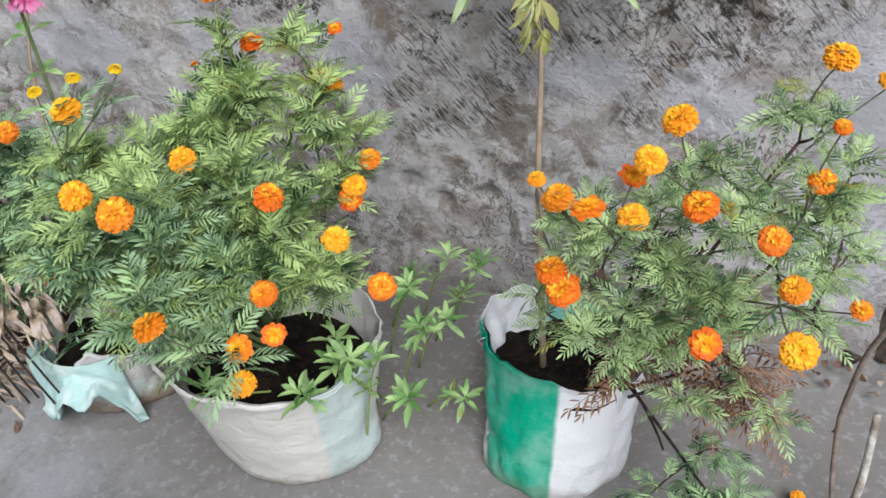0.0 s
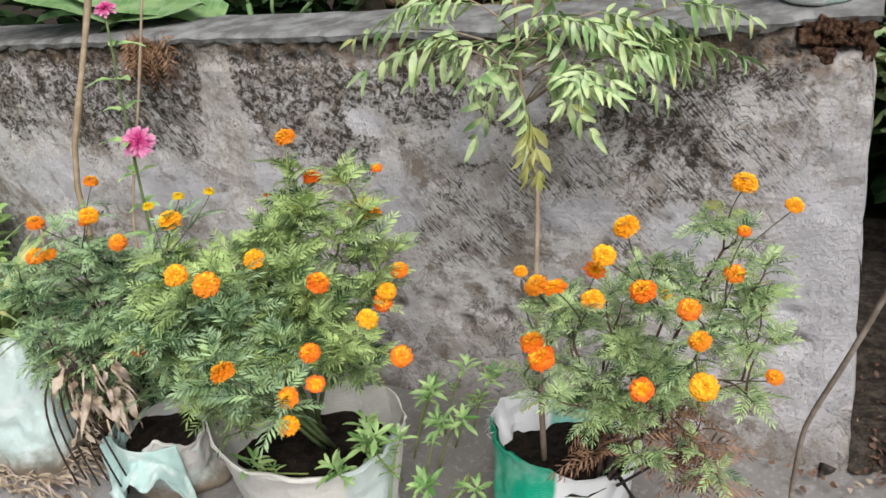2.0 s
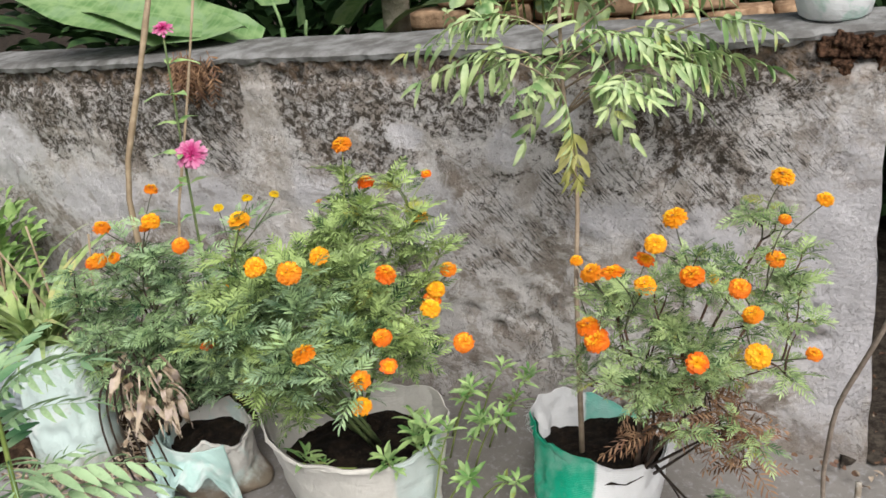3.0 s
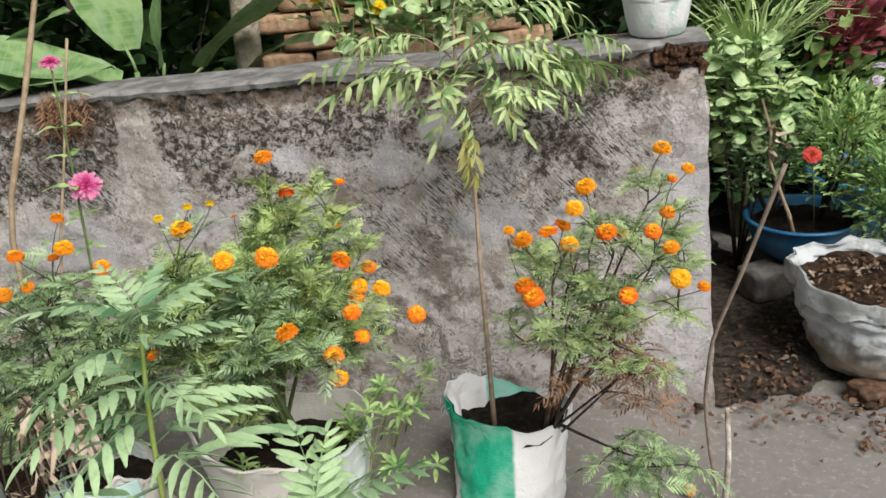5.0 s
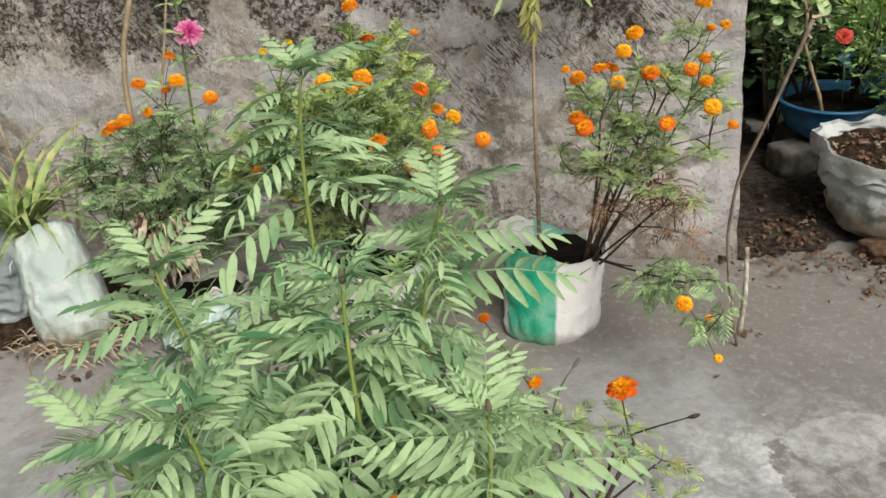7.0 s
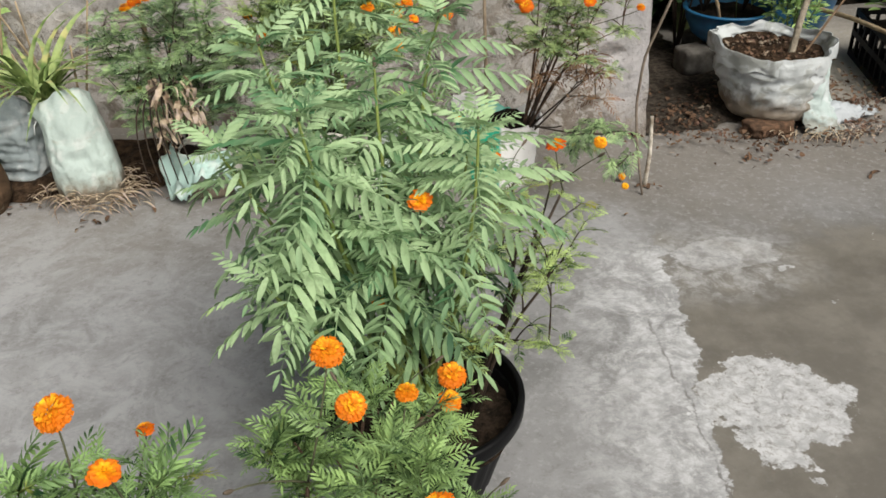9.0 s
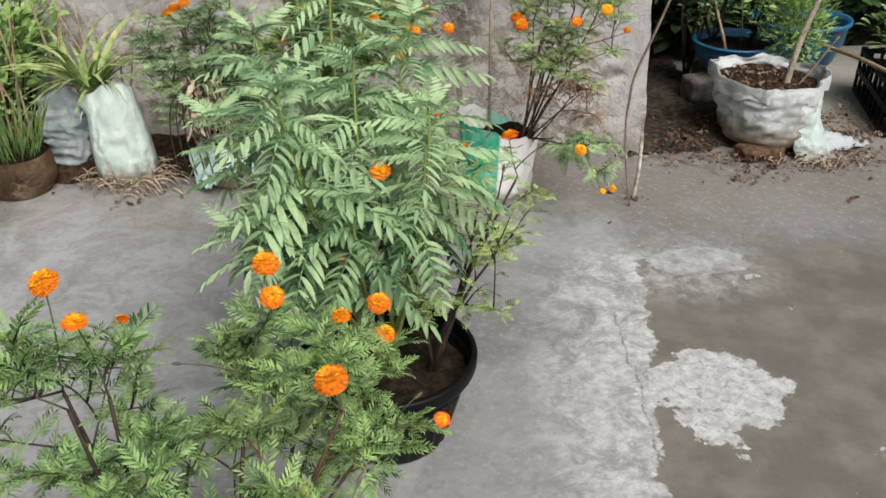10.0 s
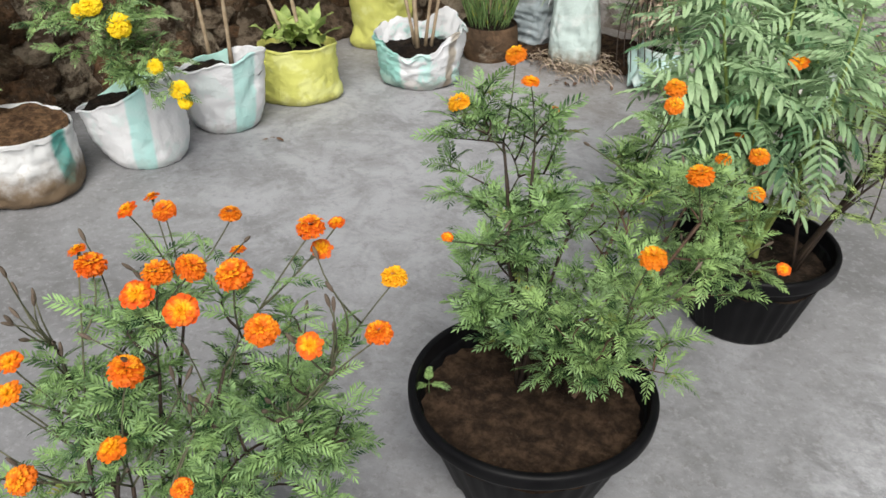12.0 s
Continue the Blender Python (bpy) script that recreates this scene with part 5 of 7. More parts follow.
part("loose_side", mb.mesh("loose_side", W_BIGM), big, None, "pale mint loose side trailing on the ground")

# ---- marigold plants ----
MARI = "marigold"
plant("marigold_plant", "bushy marigold with orange flowers growing in the cream sack", MARI, (-0.36, 1.28, 0.24),
      ((-0.284, 1.311, 1.034, "o"), (-0.243, 1.315, 0.936, "o"), (-0.11, 1.365, 0.932, "r", 0.7), (-0.143, 1.376, 0.815, "y"), (-0.459, 1.078, 0.959, "y", 1.05), (-0.288, 1.053, 0.881, "y"), (-0.247, 0.801, 0.976, "o"), (-0.342, 0.867, 0.955, "y"), (-0.115, 0.942, 0.892, "o"), (-0.066, 1.266, 0.728, "o"), (-0.095, 1.24, 0.69, "y"), (-0.106, 1.232, 0.665, "o"), (-0.038, 0.949, 0.81, "y"), (0.029, 0.906, 0.758, "o"), (-0.103, 0.82, 0.826, "o", 0.85)),
      ((-0.38, 1.08, 0.74, 0.23, 0.2, 0.16, 56), (-0.24, 1.27, 0.77, 0.16, 0.14, 0.21, 44), (-0.52, 1.16, 0.66, 0.14, 0.14, 0.13, 20), (-0.2, 1.06, 0.66, 0.14, 0.13, 0.12, 16), (-0.36, 1.2, 0.56, 0.17, 0.13, 0.1, 20), (-0.4, 1.12, 0.5, 0.17, 0.12, 0.08, 12)),
      LS_MID, M_STEM, 11, "marigolds", rise=0.9, mains=8, per_twig=7, stem_r=0.007)
plant("marigold_plant", "orange-flowered marigold stems leaning forward over the cream sack", MARI, (-0.3, 1.22, 0.24),
      ((-0.087, 0.781, 0.79, "r", 0.8), (-0.151, 0.79, 0.751, "r"), (-0.146, 0.76, 0.715, "y"), (-0.228, 0.744, 0.84, "o"), (-0.556, 0.984, 0.71, "r", 0.8), (-0.393, 1.38, 0.869, "r", 0.5), (-0.505, 1.09, 0.985, "l", 0.5), (-0.44, 1.1, 1.0, "l", 0.6), (-0.4, 1.15, 0.985, "l", 0.5)),
      ((-0.36, 0.97, 0.73, 0.18, 0.12, 0.12, 26),), LS_FINED, M_STEM, 12, "marigolds", rise=0.6, mains=5, per_twig=7)
plant("marigold_plant", "open marigold with dark twigs and orange flowers in the green-panelled sack", MARI, (0.36, 1.2, 0.21),
      ((0.62, 1.04, 1.015, "y", 1.05), (0.715, 1.126, 0.929, "y", 0.8), (0.429, 0.985, 0.968, "y"), (0.393, 0.945, 0.937, "y"), (0.375, 0.98, 0.889, "r"), (0.372, 0.918, 0.867, "y", 0.95), (0.277, 0.945, 0.881, "o"), (0.316, 0.867, 0.927, "r"), (0.454, 0.92, 0.883, "o"), (0.52, 0.814, 0.916, "o", 0.88), (0.598, 0.944, 0.9, "o", 0.85), (0.611, 0.952, 0.972, "o", 0.5), (0.531, 0.743, 0.908, "o", 0.8), (0.534, 0.7, 0.86, "y", 0.88), (0.449, 0.755, 0.812, "r", 0.9), (0.659, 0.883, 0.74, "o", 0.65), (0.267, 0.906, 0.79, "o", 1.1), (0.282, 0.89, 0.769, "o", 1.1), (0.49, 0.93, 0.87, "y", 0.5), (0.25, 0.96, 0.9, "y", 0.6)),
      ((0.36, 0.98, 0.7, 0.14, 0.11, 0.15, 25), (0.55, 0.98, 0.74, 0.16, 0.14, 0.18, 25), (0.46, 0.95, 0.55, 0.19, 0.14, 0.12, 5), (0.61, 1.02, 0.86, 0.08, 0.08, 0.11, 6)),
      LS_PALE, M_STEMR, 13, "marigolds", mains=6, per_twig=9, stem_r=0.005, buds=4, leaf_scale=0.85, bare=0.2)
plant("dried_marigold", "withered brown lower twigs of the open marigold", MARI, (0.38, 1.18, 0.21), (), ((0.45, 1.0, 0.52, 0.15, 0.12, 0.16, 9), (0.52, 1.04, 0.42, 0.11, 0.09, 0.08, 4)), LS_DRY, M_STEMD, 24, mains=5, per_twig=3, hang=0.05, leaf_scale=0.8, stem_r=0.004)
plant("marigold_plant", "trailing marigold branch hanging beside the green-panelled sack", MARI, (0.4, 1.2, 0.21),
      ((0.454, 0.579, 0.421, "y", 0.9), (0.531, 0.537, 0.282, "y", 0.5)),
      ((0.52, 0.75, 0.33, 0.1, 0.12, 0.07, 8), (0.45, 0.95, 0.3, 0.1, 0.1, 0.06, 5)),
      LS_FINED, M_STEMD, 14, "marigolds", mains=2, per_twig=5, hang=0.4, stem_r=0.004)
plant("marigold_plant", "dense dark green marigold with orange flowers by the wall", MARI, (-0.95, 1.5, 0.1),
      ((-0.786, 1.268, 0.883, "y", 1.1), (-0.689, 1.207, 0.844, "o"), (-0.87, 1.195, 0.904, "o"), (-0.811, 1.348, 0.934, "o", 0.8), (-0.865, 1.197, 0.822, "o", 0.7), (-0.95, 1.25, 0.79, "o"), (-0.998, 1.297, 0.76, "o"), (-1.05, 1.38, 0.72, "y"), (-0.83, 1.3, 0.85, "o", 0.7), (-0.62, 1.25, 0.7, "r", 0.8)),
      ((-0.95, 1.36, 0.56, 0.26, 0.16, 0.22, 64), (-0.8, 1.38, 0.5, 0.18, 0.14, 0.2, 28), (-0.98, 1.42, 0.36, 0.22, 0.13, 0.14, 32)), LS_FINED, M_STEMD, 15, "marigolds", mains=7, per_twig=7)
plant("marigold_plant", "upright marigold with dark branching stems in the brown-soil tub", MARI, (-0.57, -1.1, 0.22),
      ((-0.667, -1.027, 0.953, "o", 1.05), (-0.599, -1.115, 0.946, "r", 0.8), (-0.623, -0.9, 0.8, "o", 0.6), (-0.728, -1.145, 0.888, "y"), (-0.596, -1.45, 0.80, "r", 0.5)),
      ((-0.64, -1.08, 0.74, 0.16, 0.15, 0.17, 24), (-0.59, -1.1, 0.56, 0.15, 0.14, 0.12, 14), (-0.53, -1.12, 0.44, 0.2, 0.15, 0.13, 30)),
      LS_DEEP, M_STEMD, 16, "marigolds", mains=7, per_twig=9, buds=5, bare=0.2, rise=0.7)
plant("marigold_plant", "marigold spreading sideways with golden flowers over the tubs", MARI, (-0.47, -1.08, 0.22),
      ((-0.381, -0.91, 0.90, "o", 1.05), (-0.356, -1.03, 0.915, "o", 0.85), (-0.273, -1.135, 0.844, "o", 1.05), (-0.28, -0.803, 0.724, "o", 0.8), (-0.213, -0.804, 0.748, "o"), (-0.207, -0.717, 0.619, "o"), (-0.11, -0.917, 0.573, "r", 0.7), (-0.289, -1.345, 0.793, "o", 1.1)),
      ((-0.36, -0.98, 0.62, 0.19, 0.18, 0.18, 30), (-0.38, -1.18, 0.5, 0.17, 0.12, 0.14, 17), (-0.24, -0.86, 0.48, 0.11, 0.11, 0.09, 7), (-0.3, -0.66, 0.5, 0.12, 0.12, 0.12, 11)),
      LS_FINE, M_STEMR, 17, "marigolds", mains=8, per_twig=9, buds=7, rise=0.7)
plant("marigold_plant", "marigold crowded with deep orange flowers and spent buds", MARI, (-0.86, -1.93, 0.19),
      ((-0.975, -1.668, 0.856, "d"), (-0.952, -1.757, 0.911, "r", 0.8), (-1.078, -1.595, 0.818, "r", 0.8), (-0.884, -1.623, 0.851, "d", 0.9), (-0.69, -1.681, 0.915, "d"), (-0.699, -1.607, 0.882, "r", 0.7), (-0.689, -1.661, 0.87, "r", 0.9), (-0.9, -1.6, 0.77, "r", 0.7), (-0.79, -1.867, 0.92, "d", 1.0), (-0.776, -1.824, 0.907, "d"), (-0.785, -1.91, 0.918, "r", 1.1), (-0.738, -1.79, 0.888, "d", 1.2), (-0.708, -1.916, 0.924, "r", 1.1), (-0.639, -1.861, 0.882, "d", 1.15), (-0.566, -1.867, 0.891, "r", 0.85), (-0.542, -1.752, 0.837, "d", 1.0), (-0.611, -1.594, 0.805, "y", 1.0)),
      ((-0.8, -1.8, 0.69, 0.25, 0.18, 0.14, 36), (-0.72, -1.79, 0.58, 0.14, 0.14, 0.15, 26), (-0.98, -1.84, 0.68, 0.12, 0.12, 0.1, 12)),
      LS_DEEP, M_STEMD, 18, "marigolds", mains=8, per_twig=8, extra=((-1.038, -1.905, 0.857), (-1.005, -1.899, 0.817), (-0.987, -1.809, 0.877), (-1.06, -1.86, 0.78)), buds=34, bare=0.2, stem_r=0.005, leaf_scale=0.8, radius=0.0185)
plant("marigold_plant", "low flame-orange marigold flowers beside the crowded marigold", MARI, (-0.9, -1.98, 0.19),
      ((-0.956, -1.848, 0.894, "r", 0.8), (-0.939, -1.846, 0.872, "d", 1.1), (-0.965, -1.981, 0.793, "r", 1.0), (-0.952, -2.004, 0.763, "r", 1.0), (-0.833, -2.089, 0.746, "d", 1.0), (-0.783, -1.951, 0.828, "d", 1.25), (-0.779, -2.002, 0.745, "r", 1.0), (-0.697, -1.979, 0.692, "d", 0.7)),
      ((-0.86, -1.95, 0.58, 0.2, 0.14, 0.13, 26),), LS_DEEP, M_STEMD, 19, "marigolds", mains=4, per_twig=6, buds=10, leaf_scale=0.8, radius=0.0185)
tm = thing("tall_marigold", (-0.22, -0.28, 0.21), "tall pale green marigold with long feathered leaves, hardly in bloom", MARI, "marigolds")
to = Vector((-0.22, -0.28, 0.21))
SHOOTS = (((-0.33, 0.1, 0.8), (-0.307, 0.161, 1.175), 1.0, 1), ((-0.4, -0.24, 0.75), (-0.47, -0.2, 1.06), 1.0, 1), ((-0.36, -0.4, 0.72), (-0.405, -0.42, 1.0), 1.0, 1), ((-0.18, -0.07, 0.76), (-0.12, -0.06, 1.04), 1.0, 1),
          ((-0.26, -0.2, 0.7), (-0.26, -0.14, 0.98), 0.95, 1), ((-0.13, -0.26, 0.6), (-0.1, -0.27, 0.84), 0.85, 0), ((-0.44, -0.1, 0.6), (-0.5, -0.04, 0.86), 0.9, 0), ((-0.26, -0.42, 0.55), (-0.27, -0.46, 0.78), 0.85, 0),
          ((-0.2, 0.0, 0.55), (-0.18, 0.06, 0.8), 0.9, 0), ((-0.36, -0.34, 0.5), (-0.44, -0.4, 0.68), 0.8, 0), ((-0.34, -0.02, 0.55), (-0.38, 0.08, 0.82), 0.9, 0),
          ((-0.42, -0.3, 0.6), (-0.56, -0.3, 0.9), 0.95, 0), ((-0.38, -0.42, 0.5), (-0.5, -0.5, 0.74), 0.85, 0), ((-0.12, -0.36, 0.62), (-0.1, -0.4, 0.95), 0.95, 1))
rng = random.Random(20)
tall_jobs = []
for via, tip, size, head in SHOOTS:
    a, v, e = Vector((rng.uniform(-0.02, 0.02), rng.uniform(-0.02, 0.02), 0)), Vector(via) - to, Vector(tip) - to
    pts = bezier(a, v + (v - a.lerp(e, 0.5)) * 0.6, e, 18)
    mb = MB()
    mb.tube(pts, [0.0066 - 0.0042 * k / 18 for k in range(19)], 7)
    part("stem", mb.mesh("stem", M_STEMY), tm)
    turn = rng.uniform(0, 3)
    for k in range(5 if head else 7, 19):
        age = (18 - k) / 12
        turn += 1.57 + rng.uniform(-0.3, 0.3)
        for half in (((0, 1) if k % 2 or not head else (0, 0.5, 1)) if k < 18 else (0, 0.5, 1, 1.5)):
            w = turn + math.pi * half + rng.uniform(-0.25, 0.25)
            rise = 0.85 - 1.0 * min(1.0, age * 1.7) if k < 18 else 1.5
            p = pts[k] + (pts[k - 1] - pts[k]) * rng.uniform(0, 0.5)
            if p.z + to.z < rng.uniform(0.46, 0.62):
                continue
            tall_jobs.append(aim(p, (math.cos(w), math.sin(w), rise + rng.uniform(-0.2, 0.35)), scale=size * (0.55 + 0.5 * min(1.0, age * 2.4)) * rng.uniform(0.75, 1.15), spin=rng.uniform(-0.45, 0.45)))
            if k % 3 == 0 and k > 8:
                w2 = w + rng.uniform(-0.5, 0.5)
                tall_jobs.append(aim(p, (math.cos(w2), math.sin(w2), rise + 0.5), scale=size * 0.45 * rng.uniform(0.8, 1.2), spin=rng.uniform(-0.5, 0.5)))
    if head:
        part("bud", BUD, tm, Matrix.Translation(e) @ Matrix.Scale(0.013, 4), "green flower bud")
rest, lower_rest = MB(), MB()
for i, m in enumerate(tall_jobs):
    # fronds low on the stems take the copy with shade in its colour
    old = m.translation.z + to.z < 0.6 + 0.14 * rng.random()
    me = rng.choice(LS_SHADED if old else LS_TALL)
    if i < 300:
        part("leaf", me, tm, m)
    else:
        (lower_rest if old else rest).add([tuple(m @ v.co) for v in me.vertices], [tuple(f.vertices) for f in me.polygons])
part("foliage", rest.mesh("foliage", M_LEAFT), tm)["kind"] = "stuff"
if lower_rest.v:
    part("foliage", lower_rest.mesh("foliage", M_LEAFLOW), tm, None, "lower fronds, darker green painted in for shade")["kind"] = "stuff"
for x, y, z, kind, size in ((-0.207, -0.391, 0.815, "r", 1.1), (-0.3, -0.42, 0.62, "o", 0.6)):
    p = Vector((x, y, z)) - to
    mb = MB()
    mb.tube(bezier(Vector((0, 0, 0.15)), p * 0.6, p - Vector((0, 0, 0.008)), 6), [0.003, 0.003, 0.0026, 0.0022, 0.002, 0.0018, 0.0016], 5)
    part("flower_stalk", mb.mesh("flower_stalk", M_STALK), tm)
    flower(tm, p, (0.05, -0.5, 1.0), kind, 0.0205 * size, rng)
plant("marigold_plant", "straggling marigold with blackish twigs in the tall marigold's tub", MARI, (-0.1, -0.3, 0.21),
      ((0.097, -0.192, 0.806, "r", 1.0), (0.0, -0.05, 0.72, "r", 0.6), (-0.06, 0.1, 0.75, "o", 0.5)),
      ((0.05, -0.2, 0.62, 0.15, 0.14, 0.14, 18), (-0.05, -0.3, 0.52, 0.2, 0.16, 0.16, 30)), LS_YEL, M_STEMD, 21, "marigolds", mains=6, per_twig=6, buds=3, leaf_scale=0.75, extra=((0.165, -0.27, 0.807), (0.06, -0.05, 0.74)))
plant("marigold_plant", "green marigold with round yellow flowers in the leaning sack", MARI, (-2.5, -0.32, 0.26),
      ((-2.145, -0.635, 0.66, "l", 1.6), (-2.204, -0.675, 0.723, "l", 1.4), (-2.25, -0.68, 0.7, "l", 1.1), (-2.06, -0.6, 0.53, "l", 1.0), (-1.992, -0.579, 0.457, "l", 1.2), (-1.975, -0.58, 0.42, "l", 0.9)),
      ((-2.35, -0.6, 0.66, 0.22, 0.18, 0.14, 22), (-2.15, -0.55, 0.56, 0.16, 0.12, 0.12, 14)), LS_FINE, M_STEM, 22, "marigolds", mains=5, per_twig=7, leaf_scale=1.3, radius=0.025, face=(0.6, -0.6, 0.5))

# ---- sapling, canes and zinnia by the wall ----
rng = random.Random(31)
top, sm = cane("neem_sapling", ((0.218, 1.25, 0.2), (0.222, 1.28, 0.45), (0.225, 1.32, 0.66), (0.238, 1.39, 0.86), (0.215, 1.41, 1.1), (0.22, 1.4, 1.28)), 0.0075, 0.004, M_SAPL, "slender sapling with drooping feathered leaves in the green-panelled sack", "sapling")
o = Vector((0.218, 1.25, 0.2))
for tip in ((-0.1, 1.42, 1.19), (-0.01, 1.35, 1.15), (0.11, 1.38, 1.14), (0.18, 1.32, 1.08), (0.33, 1.34, 1.08), (0.43, 1.36, 1.08), (0.55, 1.38, 1.1), (0.64, 1.42, 1.1), (0.73, 1.46, 1.15), (0.51, 1.42, 1.26), (0.24, 1.42, 1.3), (0.36, 1.34, 1.18), (0.48, 1.36, 1.18), (0.04, 1.42, 1.23)):
    e = Vector(tip) - o
    q = min(sm, key=lambda w: abs(w.z - e.z + 0.02 + 0.12 * abs(e.x)) + 0.2 * (w - e).length)
    c = q.lerp(e, 0.62) + Vector((0, 0, 0.06 + rng.uniform(-0.02, 0.03)))
    mb = MB()
    pts = bezier(q, q.lerp(c, 0.5) + Vector((0, 0, 0.03)), c, 5)
    mb.tube(pts, [0.0026, 0.0024, 0.0022, 0.002, 0.0018, 0.0016], 5)
    part("branch", mb.mesh("branch", M_SAPL), top)
    for k in range(4):
        goal = e + Vector((rng.gauss(0, 0.085), rng.gauss(0, 0.06), rng.gauss(0, 0.06))) if k else e
        p = pts[5 - k % 3]
        part("leaf", rng.choice(LS_NEEM), top, aim(p, goal - p + Vector((0, 0, 0.04)), scale=rng.uniform(0.65, 1.15), spin=rng.uniform(-1.0, 1.0)))
for k in range(4):
    p = min(sm, key=lambda w: abs(w.z + 0.2 - 1.04))
    part("leaf", rng.choice(LS_NEEMY), top, aim(p, (rng.uniform(-0.2, 0.6), rng.uniform(-0.4, 0.0), -0.9), scale=rng.uniform(1.1, 1.5), spin=rng.uniform(-1, 1)), "yellowing drooping leaf")
cane("bamboo_cane", ((-1.06, 1.56, 0.05), (-1.03, 1.56, 0.85), (-0.91, 1.64, 1.2), (-0.82, 1.72, 1.5)), 0.009, 0.007, M_CANE, "thin dry cane leaning on the wall", "cane", 3)
cane("bamboo_cane", ((-1.0, 1.6, 0.05), (-0.97, 1.66, 0.66), (-0.9, 1.78, 1.0), (-0.84, 1.87, 1.3)), 0.0045, 0.0035, M_CANE, "thin dry cane leaning on the wall", "cane", 3)
top, sm = cane("zinnia_plant", ((-0.85, 1.52, 0.1), (-0.84, 1.54, 0.6), (-0.82, 1.56, 0.95), (-0.82, 1.62, 1.26)), 0.005, 0.003, M_STEM, "zinnia with two magenta blooms on thin stems", "zinnia")
zo = Vector((-0.85, 1.52, 0.1))
flower(top, Vector((-0.79, 1.545, 0.953)) - zo, (0.25, -0.9, 0.5), "z", 0.042, rng)
flower(top, Vector((-0.823, 1.63, 1.275)) - zo, (0.1, -0.4, 0.9), "z", 0.03, rng)
ZL = broad_set("zinnia_leaf", M_WEED, 3, 0.085, 0.03, 0.5, 4, 0.002)
for k in range(24):
    p = sm[3 + k % (len(sm) - 4)]
    a = k * 2.6
    part("leaf", rng.choice(ZL), top, aim(p, (math.cos(a), math.sin(a), 0.3), scale=rng.uniform(0.55, 1.0)))
cane("bent_twig", ((0.76, 0.96, 0.0), (0.735, 1.0, 0.2), (0.73, 1.03, 0.34), (0.74, 1.02, 0.52), (0.8, 1.0, 0.7), (0.887, 0.993, 0.957)), 0.0045, 0.0055, M_TWIG, "bare bent grey twig rising from the floor", "twig")
M_PALEW = plain_mat("bleached_wood", (0.22, 0.18, 0.14), (0.66, 0.62, 0.56), 24, 0.85, 0.8, 0.01)
cane("wooden_stake", ((0.79, 1.02, 0.0), (0.815, 1.06, 0.12), (0.828, 1.11, 0.25)), 0.009, 0.007, M_PALEW, "short broken whitish stake standing on the concrete", "stake")

# ---- weeds by the cream sack ----
weed_jobs = []
for (x, y, z) in ((-0.12, 1.06, 0.42), (-0.16, 1.1, 0.36), (-0.08, 1.1, 0.38), (-0.22, 1.05, 0.33), (0.0, 1.3, 0.26), (0.03, 1.36, 0.22), (0.06, 1.45, 0.2), (-0.05, 1.4, 0.28), (0.02, 1.5, 0.27), (0.07, 1.24, 0.1), (-0.03, 1.2, 0.15), (0.1, 1.52, 0.24), (-0.06, 1.5, 0.22), (-0.14, 1.14, 0.31), (-0.18, 1.16, 0.36), (-0.45, 1.08, 0.3)):
    weed_jobs.append((x - (0.03 if x > -0.07 else 0.0), y, z))
wt = thing("weed_plant", (-0.1, 1.3, 0.22), "leafy green balsam-like weed spilling from the cream sack", "weed")
wo = Vector((-0.1, 1.3, 0.22))
for x, y, z in weed_jobs:
    p = Vector((x, y, z)) - wo
    outside = x > -0.1
    root = Vector((p.x - 0.1, p.y + 0.06, -0.22)) if outside else Vector((p.x * 0.6, p.y * 0.6, -0.01))
    pts = bezier(root, Vector((p.x * 0.9 - 0.03, p.y + 0.02, p.z * 0.8 - 0.02)), p, 8)
    mb = MB()
    mb.tube(pts, [0.003 - 0.0002 * k for k in range(9)], 5)
    part("stem", mb.mesh("stem", M_STEMY), wt)
    for k, size in ((8, 1.0), (6, 0.75), (4, 0.65)):
        if k < 8 and rng.random() < 0.25:
            continue
        part("leaf_rosette", rng.choice(LS_WEED), wt, Matrix.Translation(pts[k]) @ Euler((rng.uniform(-0.6, 0.3), rng.uniform(-0.4, 0.4), rng.uniform(0, 6))).to_matrix().to_4x4() @ Matrix.Scale(size * rng.uniform(0.9, 1.3), 4))

# ---- dry plant and strap-leaved plant at the wall's west part ----
M_STRAW = leaf_mat("straw_leaf", (0.26, 0.19, 0.13), (0.58, 0.48, 0.36), 0.8, yellow=(0.14, 0.09, 0.06), yel=0.2)
STRAW = [strap(random.Random(60 + k), 0.13, 0.009, 0.9).mesh("straw_leaf", M_STRAW) for k in range(4)]
broad_set("withered_leaf", M_STRAW, 17, 0.11, 0.03, 0.9, 3, 0.02)
dj = []
for k in range(80):
    a = rng.uniform(0, 6.28)
    dj.append(((-0.93 + 0.055 * math.cos(a), 1.25 + 0.05 * math.sin(a), rng.uniform(0.3, 0.5)), (math.cos(a) * 0.6 + 0.1, math.sin(a) * 0.5 - 0.25, rng.uniform(-1.3, 0.0)), rng.uniform(0.38, 0.75)))
